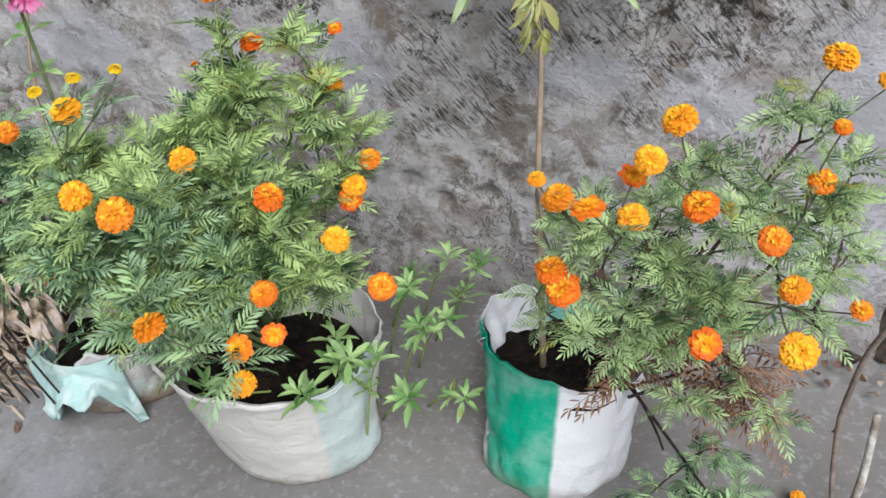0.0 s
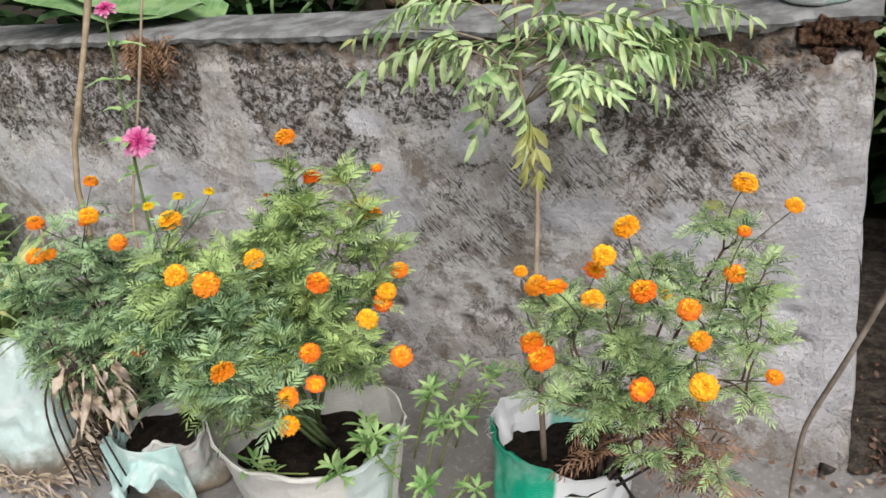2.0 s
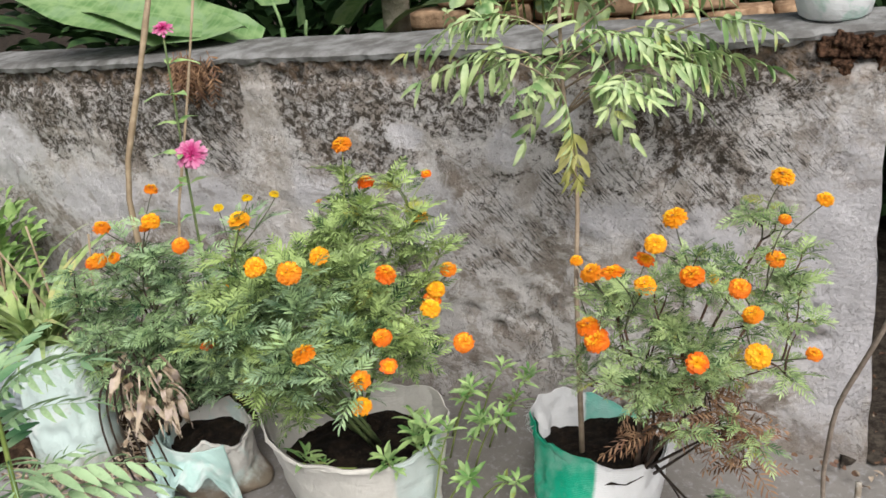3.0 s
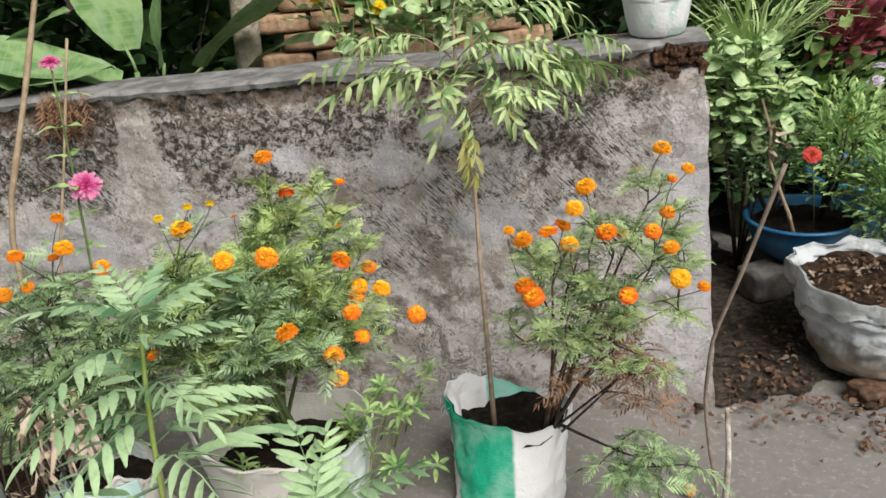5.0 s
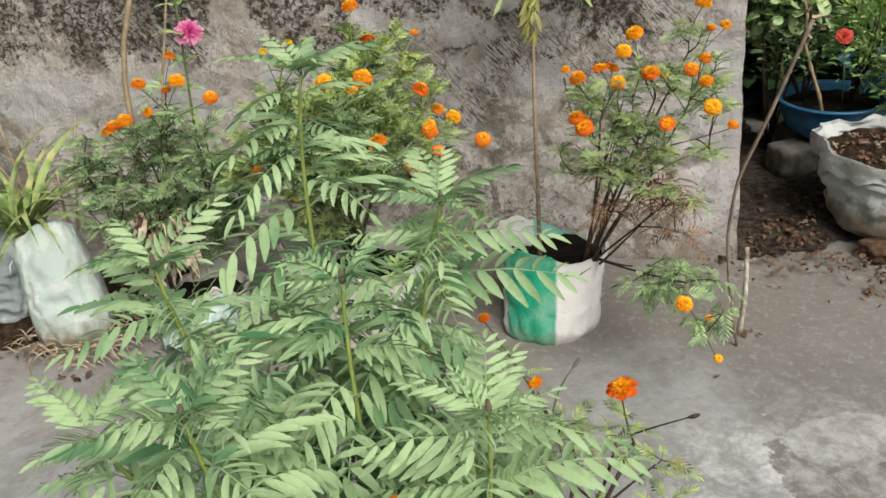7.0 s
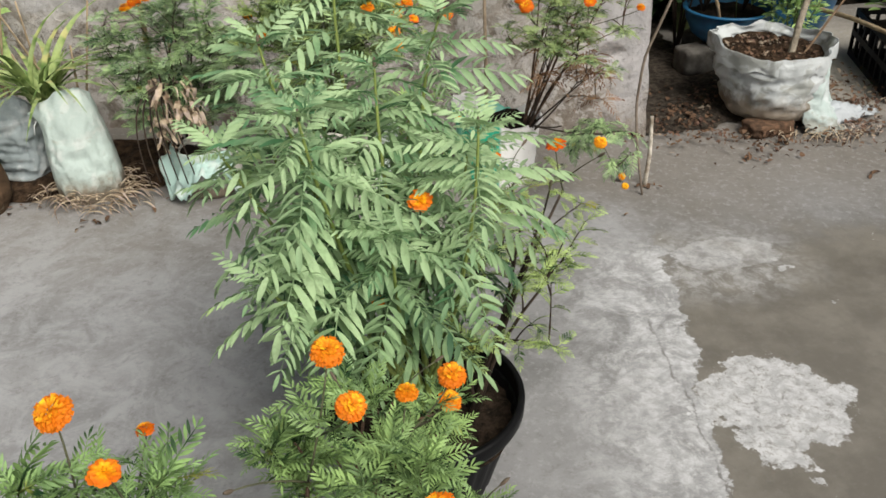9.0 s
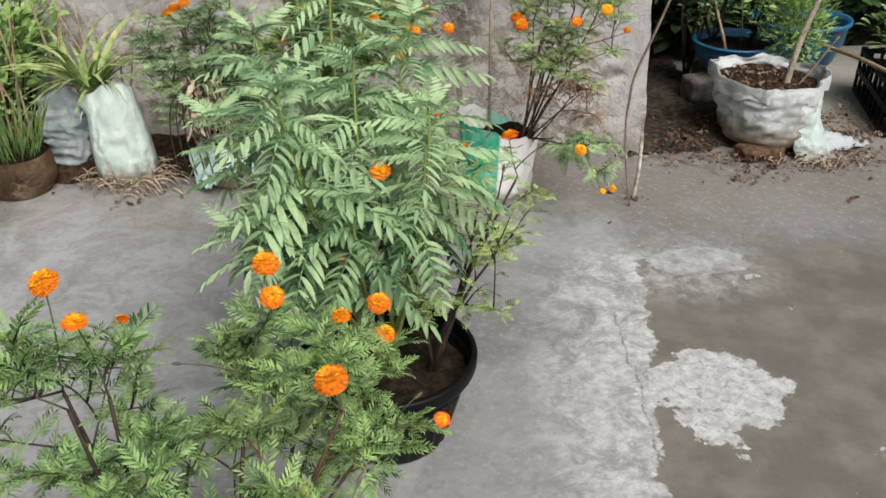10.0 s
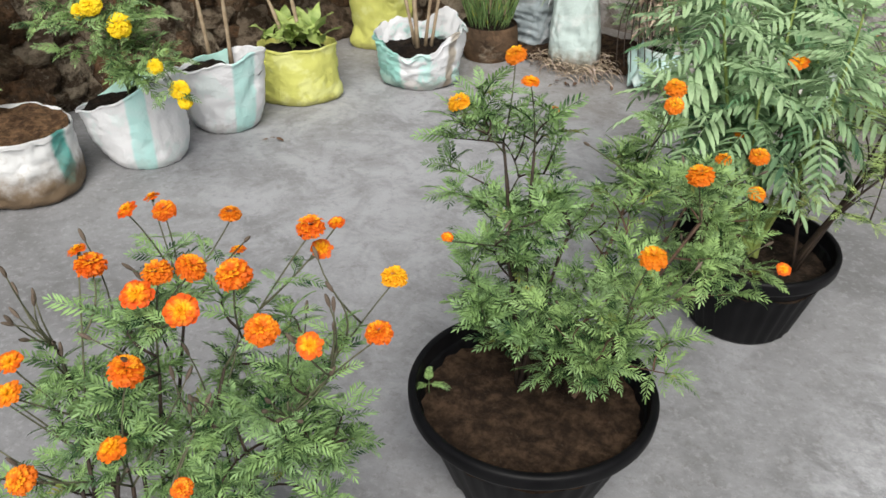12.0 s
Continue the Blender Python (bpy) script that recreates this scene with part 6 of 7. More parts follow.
leafy("dried_plant", "withered plant with limp tan leaves and dark arched stems", "dried plant", (-0.97, 1.33, 0.18), dj, STRAW + BROADS["withered_leaf"] * 2, M_STEMD,
      [(((-0.97, 1.33, 0.18), (-0.96, 1.3, 0.35), (-0.95 + 0.04 * math.cos(k), 1.25 + 0.04 * math.sin(k), 0.5)), 0.006, 0.003) for k in range(5)] + [(bezier(Vector((-0.95, 1.24, 0.48)), Vector((-1.11 + 0.032 * k, 1.19, 0.47)), Vector((-1.06 + 0.033 * k, 1.2, 0.1 + 0.02 * (k % 2))), 10), 0.0036, 0.0026) for k in range(6)])
M_STRAPL = leaf_mat("strap_leaf", (0.1, 0.18, 0.05), (0.4, 0.5, 0.2), yel=0.15, yellow=(0.6, 0.56, 0.25))
STRAPS = [strap(random.Random(40 + k), 0.46, 0.024, 0.55 + 0.15 * k).mesh("strap_leaf", M_STRAPL) for k in range(4)]
sj = [((-1.47 + rng.uniform(-0.03, 0.03), 1.55 + rng.uniform(-0.03, 0.03), 0.3), (math.cos(k * 2.4), math.sin(k * 2.4), rng.uniform(0.7, 1.8)), rng.uniform(0.7, 1.25)) for k in range(48)]
heap = []
for k in range(230):
    a, d = rng.uniform(0, 6.28), 0.1 + abs(rng.gauss(0, 0.04))
    heap.append(((-1.3 + d * 1.15 * math.cos(a), 1.345 + d * 0.85 * math.sin(a), rng.uniform(0.01, 0.075)), (rng.uniform(-1, 1), rng.uniform(-0.4, 0.4), rng.uniform(-0.15, 0.1)), rng.uniform(0.4, 0.9)))
leafy("straw_heap", "muddy straw and dry roots heaped at the mint sack's foot", "straw", (-1.3, 1.36, 0.0), heap, STRAW)
leafy("strap_leaved_plant", "arching pale green strap leaves rising behind the mint sack", "plant", (-1.45, 1.55, 0.28), sj, STRAPS, M_STEM, [(((-1.45, 1.55, 0.0), (-1.45, 1.55, 0.32)), 0.03, 0.02)])

mb = MB()


def foot_soil(u, v):
    """Loose dark earth heaped along the wall's west foot."""
    x = -2.0 + 1.15 * u
    front = 1.33 + 0.12 * u + 0.05 * fnoise(x, 1, 2, 4, 4)
    y = front + (1.96 - 0.25 * u - front) * v
    return (x, y, 0.003 + 0.045 * min(1.0, v * 5) * min(1.0, u * 10) * min(1.0, (1 - u) * 10) * (0.8 + 0.5 * fnoise(x, y, 3, 9, 4)))


grid(mb, 70, 30, foot_soil)
structure("ground_earth", mb.mesh("ground_earth", M_SOILBR), "dark loose earth heaped along the wall's foot")

# ---- planters and litter beside the wall's end ----
def bowl(label, cx, cy, z, r, h, mat):
    top = thing("plant_bowl", (cx, cy, z), label, "planter", "blue bowls")
    pro = [(0.02, 0.0), (r * 0.55, 0.0), (r * 0.8, h * 0.25), (r * 0.95, h * 0.65), (r * 0.98, h * 0.92), (r * 1.04, h * 0.94), (r * 1.05, h), (r * 0.98, h * 1.01), (r * 0.94, h * 0.9), (r * 0.85, h * 0.6)]
    mb = MB()
    grid(mb, 56, len(pro) - 1, lambda u, v: (pro[round(v * (len(pro) - 1))][0] * math.cos(u * math.tau), pro[round(v * (len(pro) - 1))][0] * math.sin(u * math.tau), pro[round(v * (len(pro) - 1))][1]), True)
    part("bowl", mb.mesh("bowl", mat), top)
    sb = MB()
    grid(sb, 32, 6, lambda u, v: (r * 0.92 * v * math.cos(u * math.tau), r * 0.92 * v * math.sin(u * math.tau), h * 0.78 + 0.015 * fnoise(v * math.cos(u * 6.28), v * math.sin(u * 6.28), 2, 5)), True)
    part("soil", sb.mesh("soil", M_SOIL), top)
    return top


BLOCK = block_mesh(M_BLOCK, 0.17, 0.13, 0.125, 7, 0.008)
for bx, by, bt in ((1.425, 2.12, 12), (1.78, 2.26, -20), (1.55, 2.36, 40)):
    b = new("concrete_block", BLOCK)
    b.matrix_basis = pose(bx, by, 0.012, 0, 0, bt)
    tagged(b, "rough grey concrete block under the blue bowl", "block", "support blocks")
bowl("wide blue plastic bowl planted with leafy herbs, on blocks", 1.605, 2.2, 0.137, 0.21, 0.165, M_BLUE)
bowl("second blue plastic bowl behind, crowded with plants", 2.1, 2.55, 0.012, 0.26, 0.3, M_BLUE)
HALF = block_mesh(M_BRICK, 0.2, 0.1, 0.055, 5, 0.014)
for bx, by, bt in ((1.46, 1.385, 8), (1.7, 1.46, -30), (1.5, 1.7, 70)):
    b = new("brick", HALF)
    b.matrix_basis = pose(bx, by, 0.0, 0, 0, bt)
    tagged(b, "old brown brick under the large white sack", "brick", "support bricks")

# black slatted crate
crate = thing("plastic_crate", (2.41, 1.83, 0.0), "black plastic crate with open ribs, filled with soil and plants", "crate", turn=-15)
cw, cd, chh = 0.4, 0.66, 0.24


def bar(mb, a, b, w, d):
    a, b = Vector(a), Vector(b)
    v = b - a
    m = aim(a, v)
    L = v.length
    mb.add([tuple(m @ Vector((sx * w, y, sz * d))) for y in (0, L) for sx in (-0.5, 0.5) for sz in (-0.5, 0.5)], [(0, 1, 3, 2), (4, 6, 7, 5), (0, 4, 5, 1), (2, 3, 7, 6), (0, 2, 6, 4), (1, 5, 7, 3)])


for sx, sy, lx, ly in ((0, -1, 1, 0), (0, 1, 1, 0), (1, 0, 0, 1), (-1, 0, 0, 1)):
    cx0, cy0 = sx * cw / 2, sy * cd / 2
    hx, hy = lx * cw / 2, ly * cd / 2
    for zz in (0.015, 0.12, 0.225):
        mb = MB()
        bar(mb, (cx0 - hx, cy0 - hy, zz), (cx0 + hx, cy0 + hy, zz), 0.016, 0.03)
        part("rail", mb.mesh("rail", M_POT, False), crate)
    for k in range(9):
        t = k / 8 * 2 - 1
        mb = MB()
        bar(mb, (cx0 + hx * t, cy0 + hy * t, 0.0), (cx0 + hx * t, cy0 + hy * t, chh), 0.014, 0.018)
        part("slat", mb.mesh("slat", M_POT, False), crate)
mb = MB()
grid(mb, 12, 10, lambda u, v: ((u - 0.5) * (cw - 0.02), (v - 0.5) * (cd - 0.02), 0.19 + 0.02 * fnoise(u * 4, v * 4, 1, 1.5)))
part("soil", mb.mesh("soil", M_SOIL), crate)
mb = MB()
for zz in (0.008,):
    grid(mb, 1, 1, lambda u, v: ((u - 0.5) * (cw - 0.02), (v - 0.5) * (cd - 0.02), zz))
part("base", mb.mesh("base", M_POT), crate)

# stick and stalks
cane("broken_branch", ((1.6, 1.56, 0.22), (1.66, 1.62, 0.45), (1.75, 1.68, 0.66), (1.78, 1.72, 0.9)), 0.016, 0.011, M_BARK, "pale broken branch stuck in the large white sack", "branch")
cane("broken_branch", ((1.63, 1.55, 0.23), (1.74, 1.6, 0.34), (1.86, 1.66, 0.46)), 0.006, 0.004, M_STEMB, "thin brown side twig stuck in the large white sack", "branch")
cane("dry_stalk", ((2.07, 2.25, 0.25), (2.14, 2.0, 0.262), (2.2, 1.66, 0.258)), 0.013, 0.01, M_CANE, "thick yellowish stalk lying across the crate", "stalk")

BL = {}


def blade_leaf(key, mat, length, width, bend=0.25, profile=(0.75, 1.0, 0.7)):
    mb = MB()
    blade(mb, (0, 0, 0), (0, 1, 0.15), (0, 0, 1), length, width, bend, 0.15, profile)
    BL[key] = [mb.mesh(key, mat)]
    return BL[key]


blade_leaf("herb_leaf", M_WEED, 0.045, 0.013)
blade_leaf("dark_herb_leaf", M_DARKHERB, 0.055, 0.019)
blade_leaf("bush_leaf", M_BROAD, 0.085, 0.045)
blade_leaf("painted_shade_leaf", M_DARKLEAF, 0.1, 0.05)
blade_leaf("wine_leaf", M_COLEUS, 0.09, 0.05)
blade_leaf("litter_leaf", M_LITTER, 0.034, 0.013, 0.3)
blade_leaf("grass", M_GRASS, 0.3, 0.007, 0.2, (1.0, 0.9, 0.6))
blade_leaf("long_grass", M_PALELEAF, 0.5, 0.014, 0.45, (1.0, 0.9, 0.6))
broad_set("canna_leaf", M_CANNA, 7, 0.62, 0.26, 0.35, 4, 0.015)
broad_set("taro_leaf", M_BROAD, 8, 0.3, 0.17, 0.5, 4, 0.012)
broad_set("hibiscus_leaf", M_PALELEAF, 9, 0.13, 0.085, 0.45, 4, 0.006)
BROADS["gourd_leaf"] = [lobed(random.Random(90 + k), 0.036 + 0.007 * k, 2.5, 0.62).mesh("gourd_leaf", M_VINE) for k in range(5)]
BROADS["vine_leaf"] = [lobed(random.Random(70 + k), 0.055).mesh("vine_leaf", M_VINE) for k in range(5)]
M_SPIN = leaf_mat("seedling_leaf", (0.17, 0.26, 0.06), (0.42, 0.53, 0.16), yel=0.08)
broad_set("spinach_leaf", M_SPIN, 10, 0.1, 0.05, 0.7, 4, 0.008)


def bush(name, label, category, base, centre, radii, n, meshes, scale=1.0, cap=60, stems=6, up=0.4, seed=1, mat=M_STEMD, shell=0.3):
    r = random.Random(seed)
    st = []
    for k in range(stems):
        e = (centre[0] + r.uniform(-0.7, 0.7) * radii[0], centre[1] + r.uniform(-0.7, 0.7) * radii[1], centre[2] + r.uniform(-0.2, 0.8) * radii[2])
        mid = tuple((base[i] + e[i]) / 2 + r.uniform(-0.03, 0.03) for i in range(3))
        st.append(((base, mid, e), 0.007, 0.003))
    return leafy(name, label, category, base, cloud(r, centre, radii, n, scale, up, shell), meshes, mat, st, cap)


bush("herb_plant", "fine-leaved green herb filling the blue bowl", "herb", (1.68, 2.2, 0.27), (1.72, 2.14, 0.58), (0.18, 0.15, 0.26), 1150, BL["herb_leaf"], 1.0, seed=2)
bush("herb_plant", "bushy green herb beside the large white sack", "herb", (1.86, 1.99, 0.0), (1.82, 1.96, 0.44), (0.17, 0.13, 0.25), 1100, BL["herb_leaf"], 1.05, seed=3, mat=M_STEM, stems=9)
bush("leafy_shrub", "broad pale-leaved shrub beyond the wall's end", "shrub", (1.42, 2.35, 0.0), (1.37, 2.33, 0.77), (0.24, 0.18, 0.27), 330, BROADS["gourd_leaf"], 1.0, cap=300, up=0.0, seed=4)
bush("leafy_shrub", "dark-leaved shrub above the blue bowl", "shrub", (1.5, 2.25, 0.27), (1.48, 2.28, 0.56), (0.19, 0.16, 0.2), 700, BL["dark_herb_leaf"], 1.0, seed=5)
bush("leafy_shrub", "tall mixed shrub behind the blue bowls", "shrub", (1.95, 2.85, 0.0), (2.0, 2.8, 0.62), (0.36, 0.25, 0.36), 460, BL["bush_leaf"], 1.0, seed=6)
bush("coleus_plant", "wine-red leaved plant behind the herbs", "coleus", (2.1, 2.85, 0.3), (2.08, 2.75, 0.85), (0.17, 0.15, 0.14), 170, BL["wine_leaf"], 1.0, seed=7)
r3 = random.Random(12)
leafy("grass_clump", "tall arching clump of pale green blades", "grass", (1.62, 2.75, 0.2), [((1.62 + r3.uniform(-0.06, 0.06), 2.75 + r3.uniform(-0.06, 0.06), 0.72), (r3.uniform(-0.8, 0.8), r3.uniform(-0.8, 0.8), 1.0), r3.uniform(0.7, 1.2)) for _ in range(200)], BL["long_grass"], M_STEM, [(((1.62, 2.75, 0.0), (1.62, 2.75, 0.75)), 0.05, 0.04)], 200)
rf = thing("red_flower_stem", (1.6, 2.1, 0.27), "single scarlet flower on a stem in the blue bowl", "flower")
mb = MB()
mb.tube([(0, 0, 0), (-0.04, -0.05, 0.18), (-0.09, -0.11, 0.335)], [0.003, 0.003, 0.002], 5)
part("stem", mb.mesh("stem", M_STEM), rf)
flower(rf, Vector((-0.09, -0.11, 0.34)), (-0.2, -0.8, 0.6), "s", 0.032, r3)
wf = thing("pale_flower_spray", (2.15, 2.5, 0.3), "spray of pale lilac flowers", "flower")
M_LILAC = petal_mat("lilac_petal", (0.78, 0.7, 0.82), (0.6, 0.45, 0.66), (0.8, 0.76, 0.84), 0.5, 1.12, 0.0)
LIL = pompon(random.Random(8), OPEN, dome=0.4).mesh("petals", M_LILAC, False)
for k in range(6):
    p = Vector((r3.uniform(-0.2, 0.1), r3.uniform(-0.15, 0.1), r3.uniform(0.32, 0.48)))
    mb = MB()
    mb.tube([(0, 0, 0), p * 0.5 + Vector((0, 0, 0.05)), p], [0.003, 0.0025, 0.002], 4)
    part("stem", mb.mesh("stem", M_STEM), wf)
    part("flower", LIL, wf, Matrix.Translation(p) @ Euler((r3.uniform(0, 0.9), 0, r3.uniform(0, 6))).to_matrix().to_4x4() @ Matrix.Scale(0.034, 4))
ws, _ = cane("bare_stem", ((1.53, 2.12, 0.26), (1.5, 2.1, 0.34), (1.455, 2.11, 0.46), (1.425, 2.13, 0.56), (1.435, 2.15, 0.66), (1.41, 2.18, 0.78)), 0.008, 0.005, M_CANE, "pale kinked bare stem with withered leaves in the blue bowl", "stem", 4)
for k in range(7):
    part("leaf", random.Random(k).choice(STRAPS if k > 4 else BROADS["withered_leaf"]), ws, aim(Vector((1.425 + 0.01 * k % 0.03, 2.13, 0.6 + 0.03 * k)) - ws.matrix_basis.translation, (0.5 * math.cos(2.1 * k), -0.4 + 0.4 * math.sin(2.1 * k), -0.8 if k < 5 else 0.6), scale=0.55 + 0.05 * k, spin=k), "withered hanging leaf" if k < 5 else "drooping yellow-green leaf")
bush("potted_seedling", "thin-leaved plant growing in the black crate", "plant", (2.36, 1.93, 0.2), (2.36, 1.9, 0.42), (0.24, 0.16, 0.16), 220, BL["bush_leaf"], 0.7, seed=9)

# dead leaves: a loose scatter by the wall's end, more inside the large sack
lt = new("leaf_litter")
tagged(lt, "scattered dry brown leaves on the ground and in the large sack", "leaf litter", kind="stuff")
lmb = MB()
lm = BL["litter_leaf"][0]
for k in range(1500):
    if k >= 900:
        a, d = r3.uniform(0, 6.28), 0.24 + abs(r3.gauss(0, 0.16))
        x, y, z = 1.56 + d * 1.4 * math.cos(a), 1.5 + d * 0.7 * math.sin(a), 0.02 + r3.uniform(0, 0.02)
        if math.hypot(x - 1.545, y - 1.6) < 0.24 or y > 1.95:
            continue
    elif k < 480:
        a, b = r3.random() ** 0.8, r3.gauss(0, 0.5)
        x, y = 0.98 + 1.25 * a, 1.47 + 0.09 * a + abs(b) * 0.45
        if math.hypot(x - 1.54, y - 1.56) < 0.23:
            continue
        z = 0.02 + r3.uniform(0, 0.012)
    elif k < 640:
        x, y, z = r3.uniform(1.3, 2.0), r3.uniform(1.24, 1.42), 0.012
    else:
        a, d = r3.uniform(0, 6.28), math.sqrt(r3.random()) * 0.205
        x, y, z = 1.545 + d * math.cos(a), 1.63 + d * math.sin(a), 0.268 + r3.uniform(0, 0.02)
    m = Matrix.Translation((x, y, z)) @ Euler((r3.uniform(-0.4, 0.4), r3.uniform(-0.5, 0.5), r3.uniform(0, 6.28))).to_matrix().to_4x4() @ Matrix.Diagonal((r3.uniform(0.3, 1.9), r3.uniform(0.2, 0.95), r3.uniform(0.3, 2.2), 1))
    lmb.add([tuple(m @ v.co) for v in lm.vertices], [tuple(f.vertices) for f in lm.polygons])
for cx, cy, n, s in ((1.285, 1.15, 14, 0.045), (0.8, 1.02, 7, 0.02), (1.0, 1.26, 2, 0.01), (1.68, 0.93, 3, 0.02), (0.634, 0.805, 1, 0.005), (-2.13, 0.02, 3, 0.02), (-1.3, 1.14, 9, 0.05), (-1.05, 1.25, 6, 0.06), (-1.6, 1.35, 8, 0.08)):
    for k in range(n):
        m = Matrix.Translation((cx + r3.gauss(0, s), cy + r3.gauss(0, s * 0.6), 0.008)) @ Euler((r3.uniform(-0.3, 0.3), r3.uniform(-0.3, 0.3), r3.uniform(0, 6.28))).to_matrix().to_4x4() @ Matrix.Scale(r3.uniform(0.5, 1.3), 4)
        lmb.add([tuple(m @ v.co) for v in lm.vertices], [tuple(f.vertices) for f in lm.polygons])
lt.data = None
part("leaves", lmb.mesh("leaves", M_LITTER), lt)
smb = MB()
for k in range(120):
    x, y = 1.72 + r3.gauss(0, 0.12), 1.28 + r3.gauss(0, 0.035)
    m = aim((x, y, 0.016 + r3.uniform(0, 0.02)), (r3.uniform(-1, 1), r3.uniform(-0.6, 0.6), r3.uniform(-0.1, 0.25)), scale=r3.uniform(0.25, 0.5))
    me = r3.choice(STRAW)
    smb.add([tuple(m @ v.co) for v in me.vertices], [tuple(f.vertices) for f in me.polygons])
part("straw", smb.mesh("straw", M_STRAW), lt, None, "pale straw strips")

# crumpled white scrap of plastic
sc = MB()


def scrap(u, v):
    x, y = (u - 0.5) * 0.36, (v - 0.5) * (0.2 - 0.1 * u)
    return (x * (1 + 0.2 * fnoise(u, v, 1, 3)), y + 0.02 * fnoise(u, 1, 5, 4), 0.008 + 0.12 * (1 - u) * max(0.0, 1 - (2 * u - 0.7) ** 2) * (1 - (2 * v - 1) ** 2) + 0.03 * abs(fnoise(u, v, 2, 4, 4)))


grid(sc, 40, 24, scrap)
ob = new("plastic_scrap", sc.mesh("scrap", W_SCRAP))
ob.matrix_basis = pose(1.87, 1.45, 0.012, 0, 0, 15) @ Matrix.Scale(0.75, 4)
sol = ob.modifiers.new("thick", "SOLIDIFY")
sol.thickness = 0.004
tagged(ob, "crumpled white scrap of plastic sack on the ground", "scrap")

# ---- on and behind the wall ----
jug = thing("white_container", (0.832, 1.665, 1.152), "white plastic container with a green leaf print, standing on the wall", "container")
K_JUG = woven_mat("container_print", (0.95, 0.98, 1.0), (), 0.1, 0.01, cloud=(0.25, 0.55, 0.42), cloud_amt=0.5)
pro = [(0.02, 0.004), (0.066, 0.0), (0.078, 0.008), (0.087, 0.05), (0.103, 0.14), (0.109, 0.24), (0.11, 0.326)]
lip = [(0.11, 0.324), (0.115, 0.33), (0.116, 0.345), (0.108, 0.352), (0.1, 0.33), (0.097, 0.1), (0.05, 0.08)]
for piece, ring in (("body", pro), ("rim", lip)):
    mb = MB()

    def turned(u, v, ring=ring):
        r, z = ring[round(v * (len(ring) - 1))]
        r += 0.003 * fnoise(math.cos(u * math.tau), math.sin(u * math.tau), z * 8, 2.2)
        return (r * math.cos(u * math.tau), r * math.sin(u * math.tau), z)

    grid(mb, 48, len(ring) - 1, turned, True)
    part(piece, mb.mesh(piece, K_JUG), jug)

r4 = random.Random(21)
cj = []
for x, y, z, dx, dy, dz, s in ((-1.05, 2.15, 1.1, -0.7, -0.1, 0.45, 1.0), (-0.75, 2.25, 1.05, -0.9, -0.25, 0.5, 1.1), (-0.7, 2.35, 1.05, 0.15, -0.1, 1.0, 1.0), (-0.62, 2.36, 1.05, 0.9, -0.1, 0.75, 0.95), (-0.8, 2.4, 1.1, -0.3, 0.3, 1.0, 1.1), (-1.2, 2.5, 0.95, -0.4, -0.2, 1.0, 1.15), (-1.4, 2.45, 0.95, 0.6, -0.3, 0.9, 1.0), (-0.5, 2.45, 1.0, 0.7, -0.2, 0.5, 0.7), (-1.3, 2.25, 1.05, 0.9, -0.35, 0.35, 0.9)):
    cj.append(((x, y, z), (dx, dy, dz), s))
leafy("canna_plant", "large smooth pale green paddle leaves behind the wall", "plant", (-0.85, 2.45, 0.0), cj, BROADS["canna_leaf"], M_CANNA, [(((-0.85, 2.45, 0.0), ((j[0][0] - 0.85) / 2, (j[0][1] + 2.45) / 2, 0.6), j[0]), 0.018, 0.01) for j in cj])
tk = thing("tree", (-0.42, 2.52, -0.05), "slim pale tree trunk with a leafy crown above the wall", "tree")
mb = MB()
mb.tube([(0, 0, 0), (0.01, 0.01, 0.6), (0.0, 0.0, 1.1), (0.03, 0.02, 1.6), (0.0, 0.05, 2.4), (0.0, 0.05, 3.0)], [0.06, 0.055, 0.05, 0.046, 0.038, 0.03], 14)
part("trunk", mb.mesh("trunk", M_BARK), tk)
cm = MB()
for (p, d, s) in cloud(r4, (0, 0.2, 3.7), (0.7, 0.6, 0.45), 700, 1.4):
    m = aim(p, d, scale=s)
    lm2 = BL["bush_leaf"][0]
    cm.add([tuple(m @ v.co) for v in lm2.vertices], [tuple(f.vertices) for f in lm2.polygons])
part("crown", cm.mesh("crown", M_BROAD), tk)
for k in range(5):
    mb = MB()
    a = k * 1.3
    mb.tube([(0.0, 0.05, 2.8), (0.16 * math.cos(a), 0.16 * math.sin(a) + 0.1, 3.3), (0.45 * math.cos(a), 0.45 * math.sin(a) + 0.2, 3.75)], [0.025, 0.018, 0.008], 7)
    part("limb", mb.mesh("limb", M_BARK), tk)

back = tagged(new("wall_back"), "low wall of old bare bricks beyond the garden wall", "wall", kind="structure")
back.matrix_basis = pose(-0.42, 2.72, 0.0, 0, 0, -3)
M_BRICKB = plain_mat("pale_brick", (0.22, 0.13, 0.075), (0.5, 0.34, 0.22), 26, 0.9, 0.8, 0.006, 0.2)
FULLB = block_mesh(M_BRICKB, 0.225, 0.105, 0.068, 11, 0.01, 4)
for row in range(18):
    n = 6 if row < 14 else (5 - (row - 14))
    for k in range(n):
        part("brick", FULLB, back, pose(0.12 + 0.235 * k + (0.115 if row % 2 else 0) + r4.uniform(-0.006, 0.006), r4.uniform(-0.01, 0.01), 0.075 * row - 0.06, r4.uniform(-1.5, 1.5), 0, r4.uniform(-2, 2)))
mb = MB()
grid(mb, 1, 1, lambda u, v: (0.02 + 1.5 * u, 0.0, 1.02 * v - 0.06))
part("mortar", mb.mesh("mortar", M_EARTH), back)
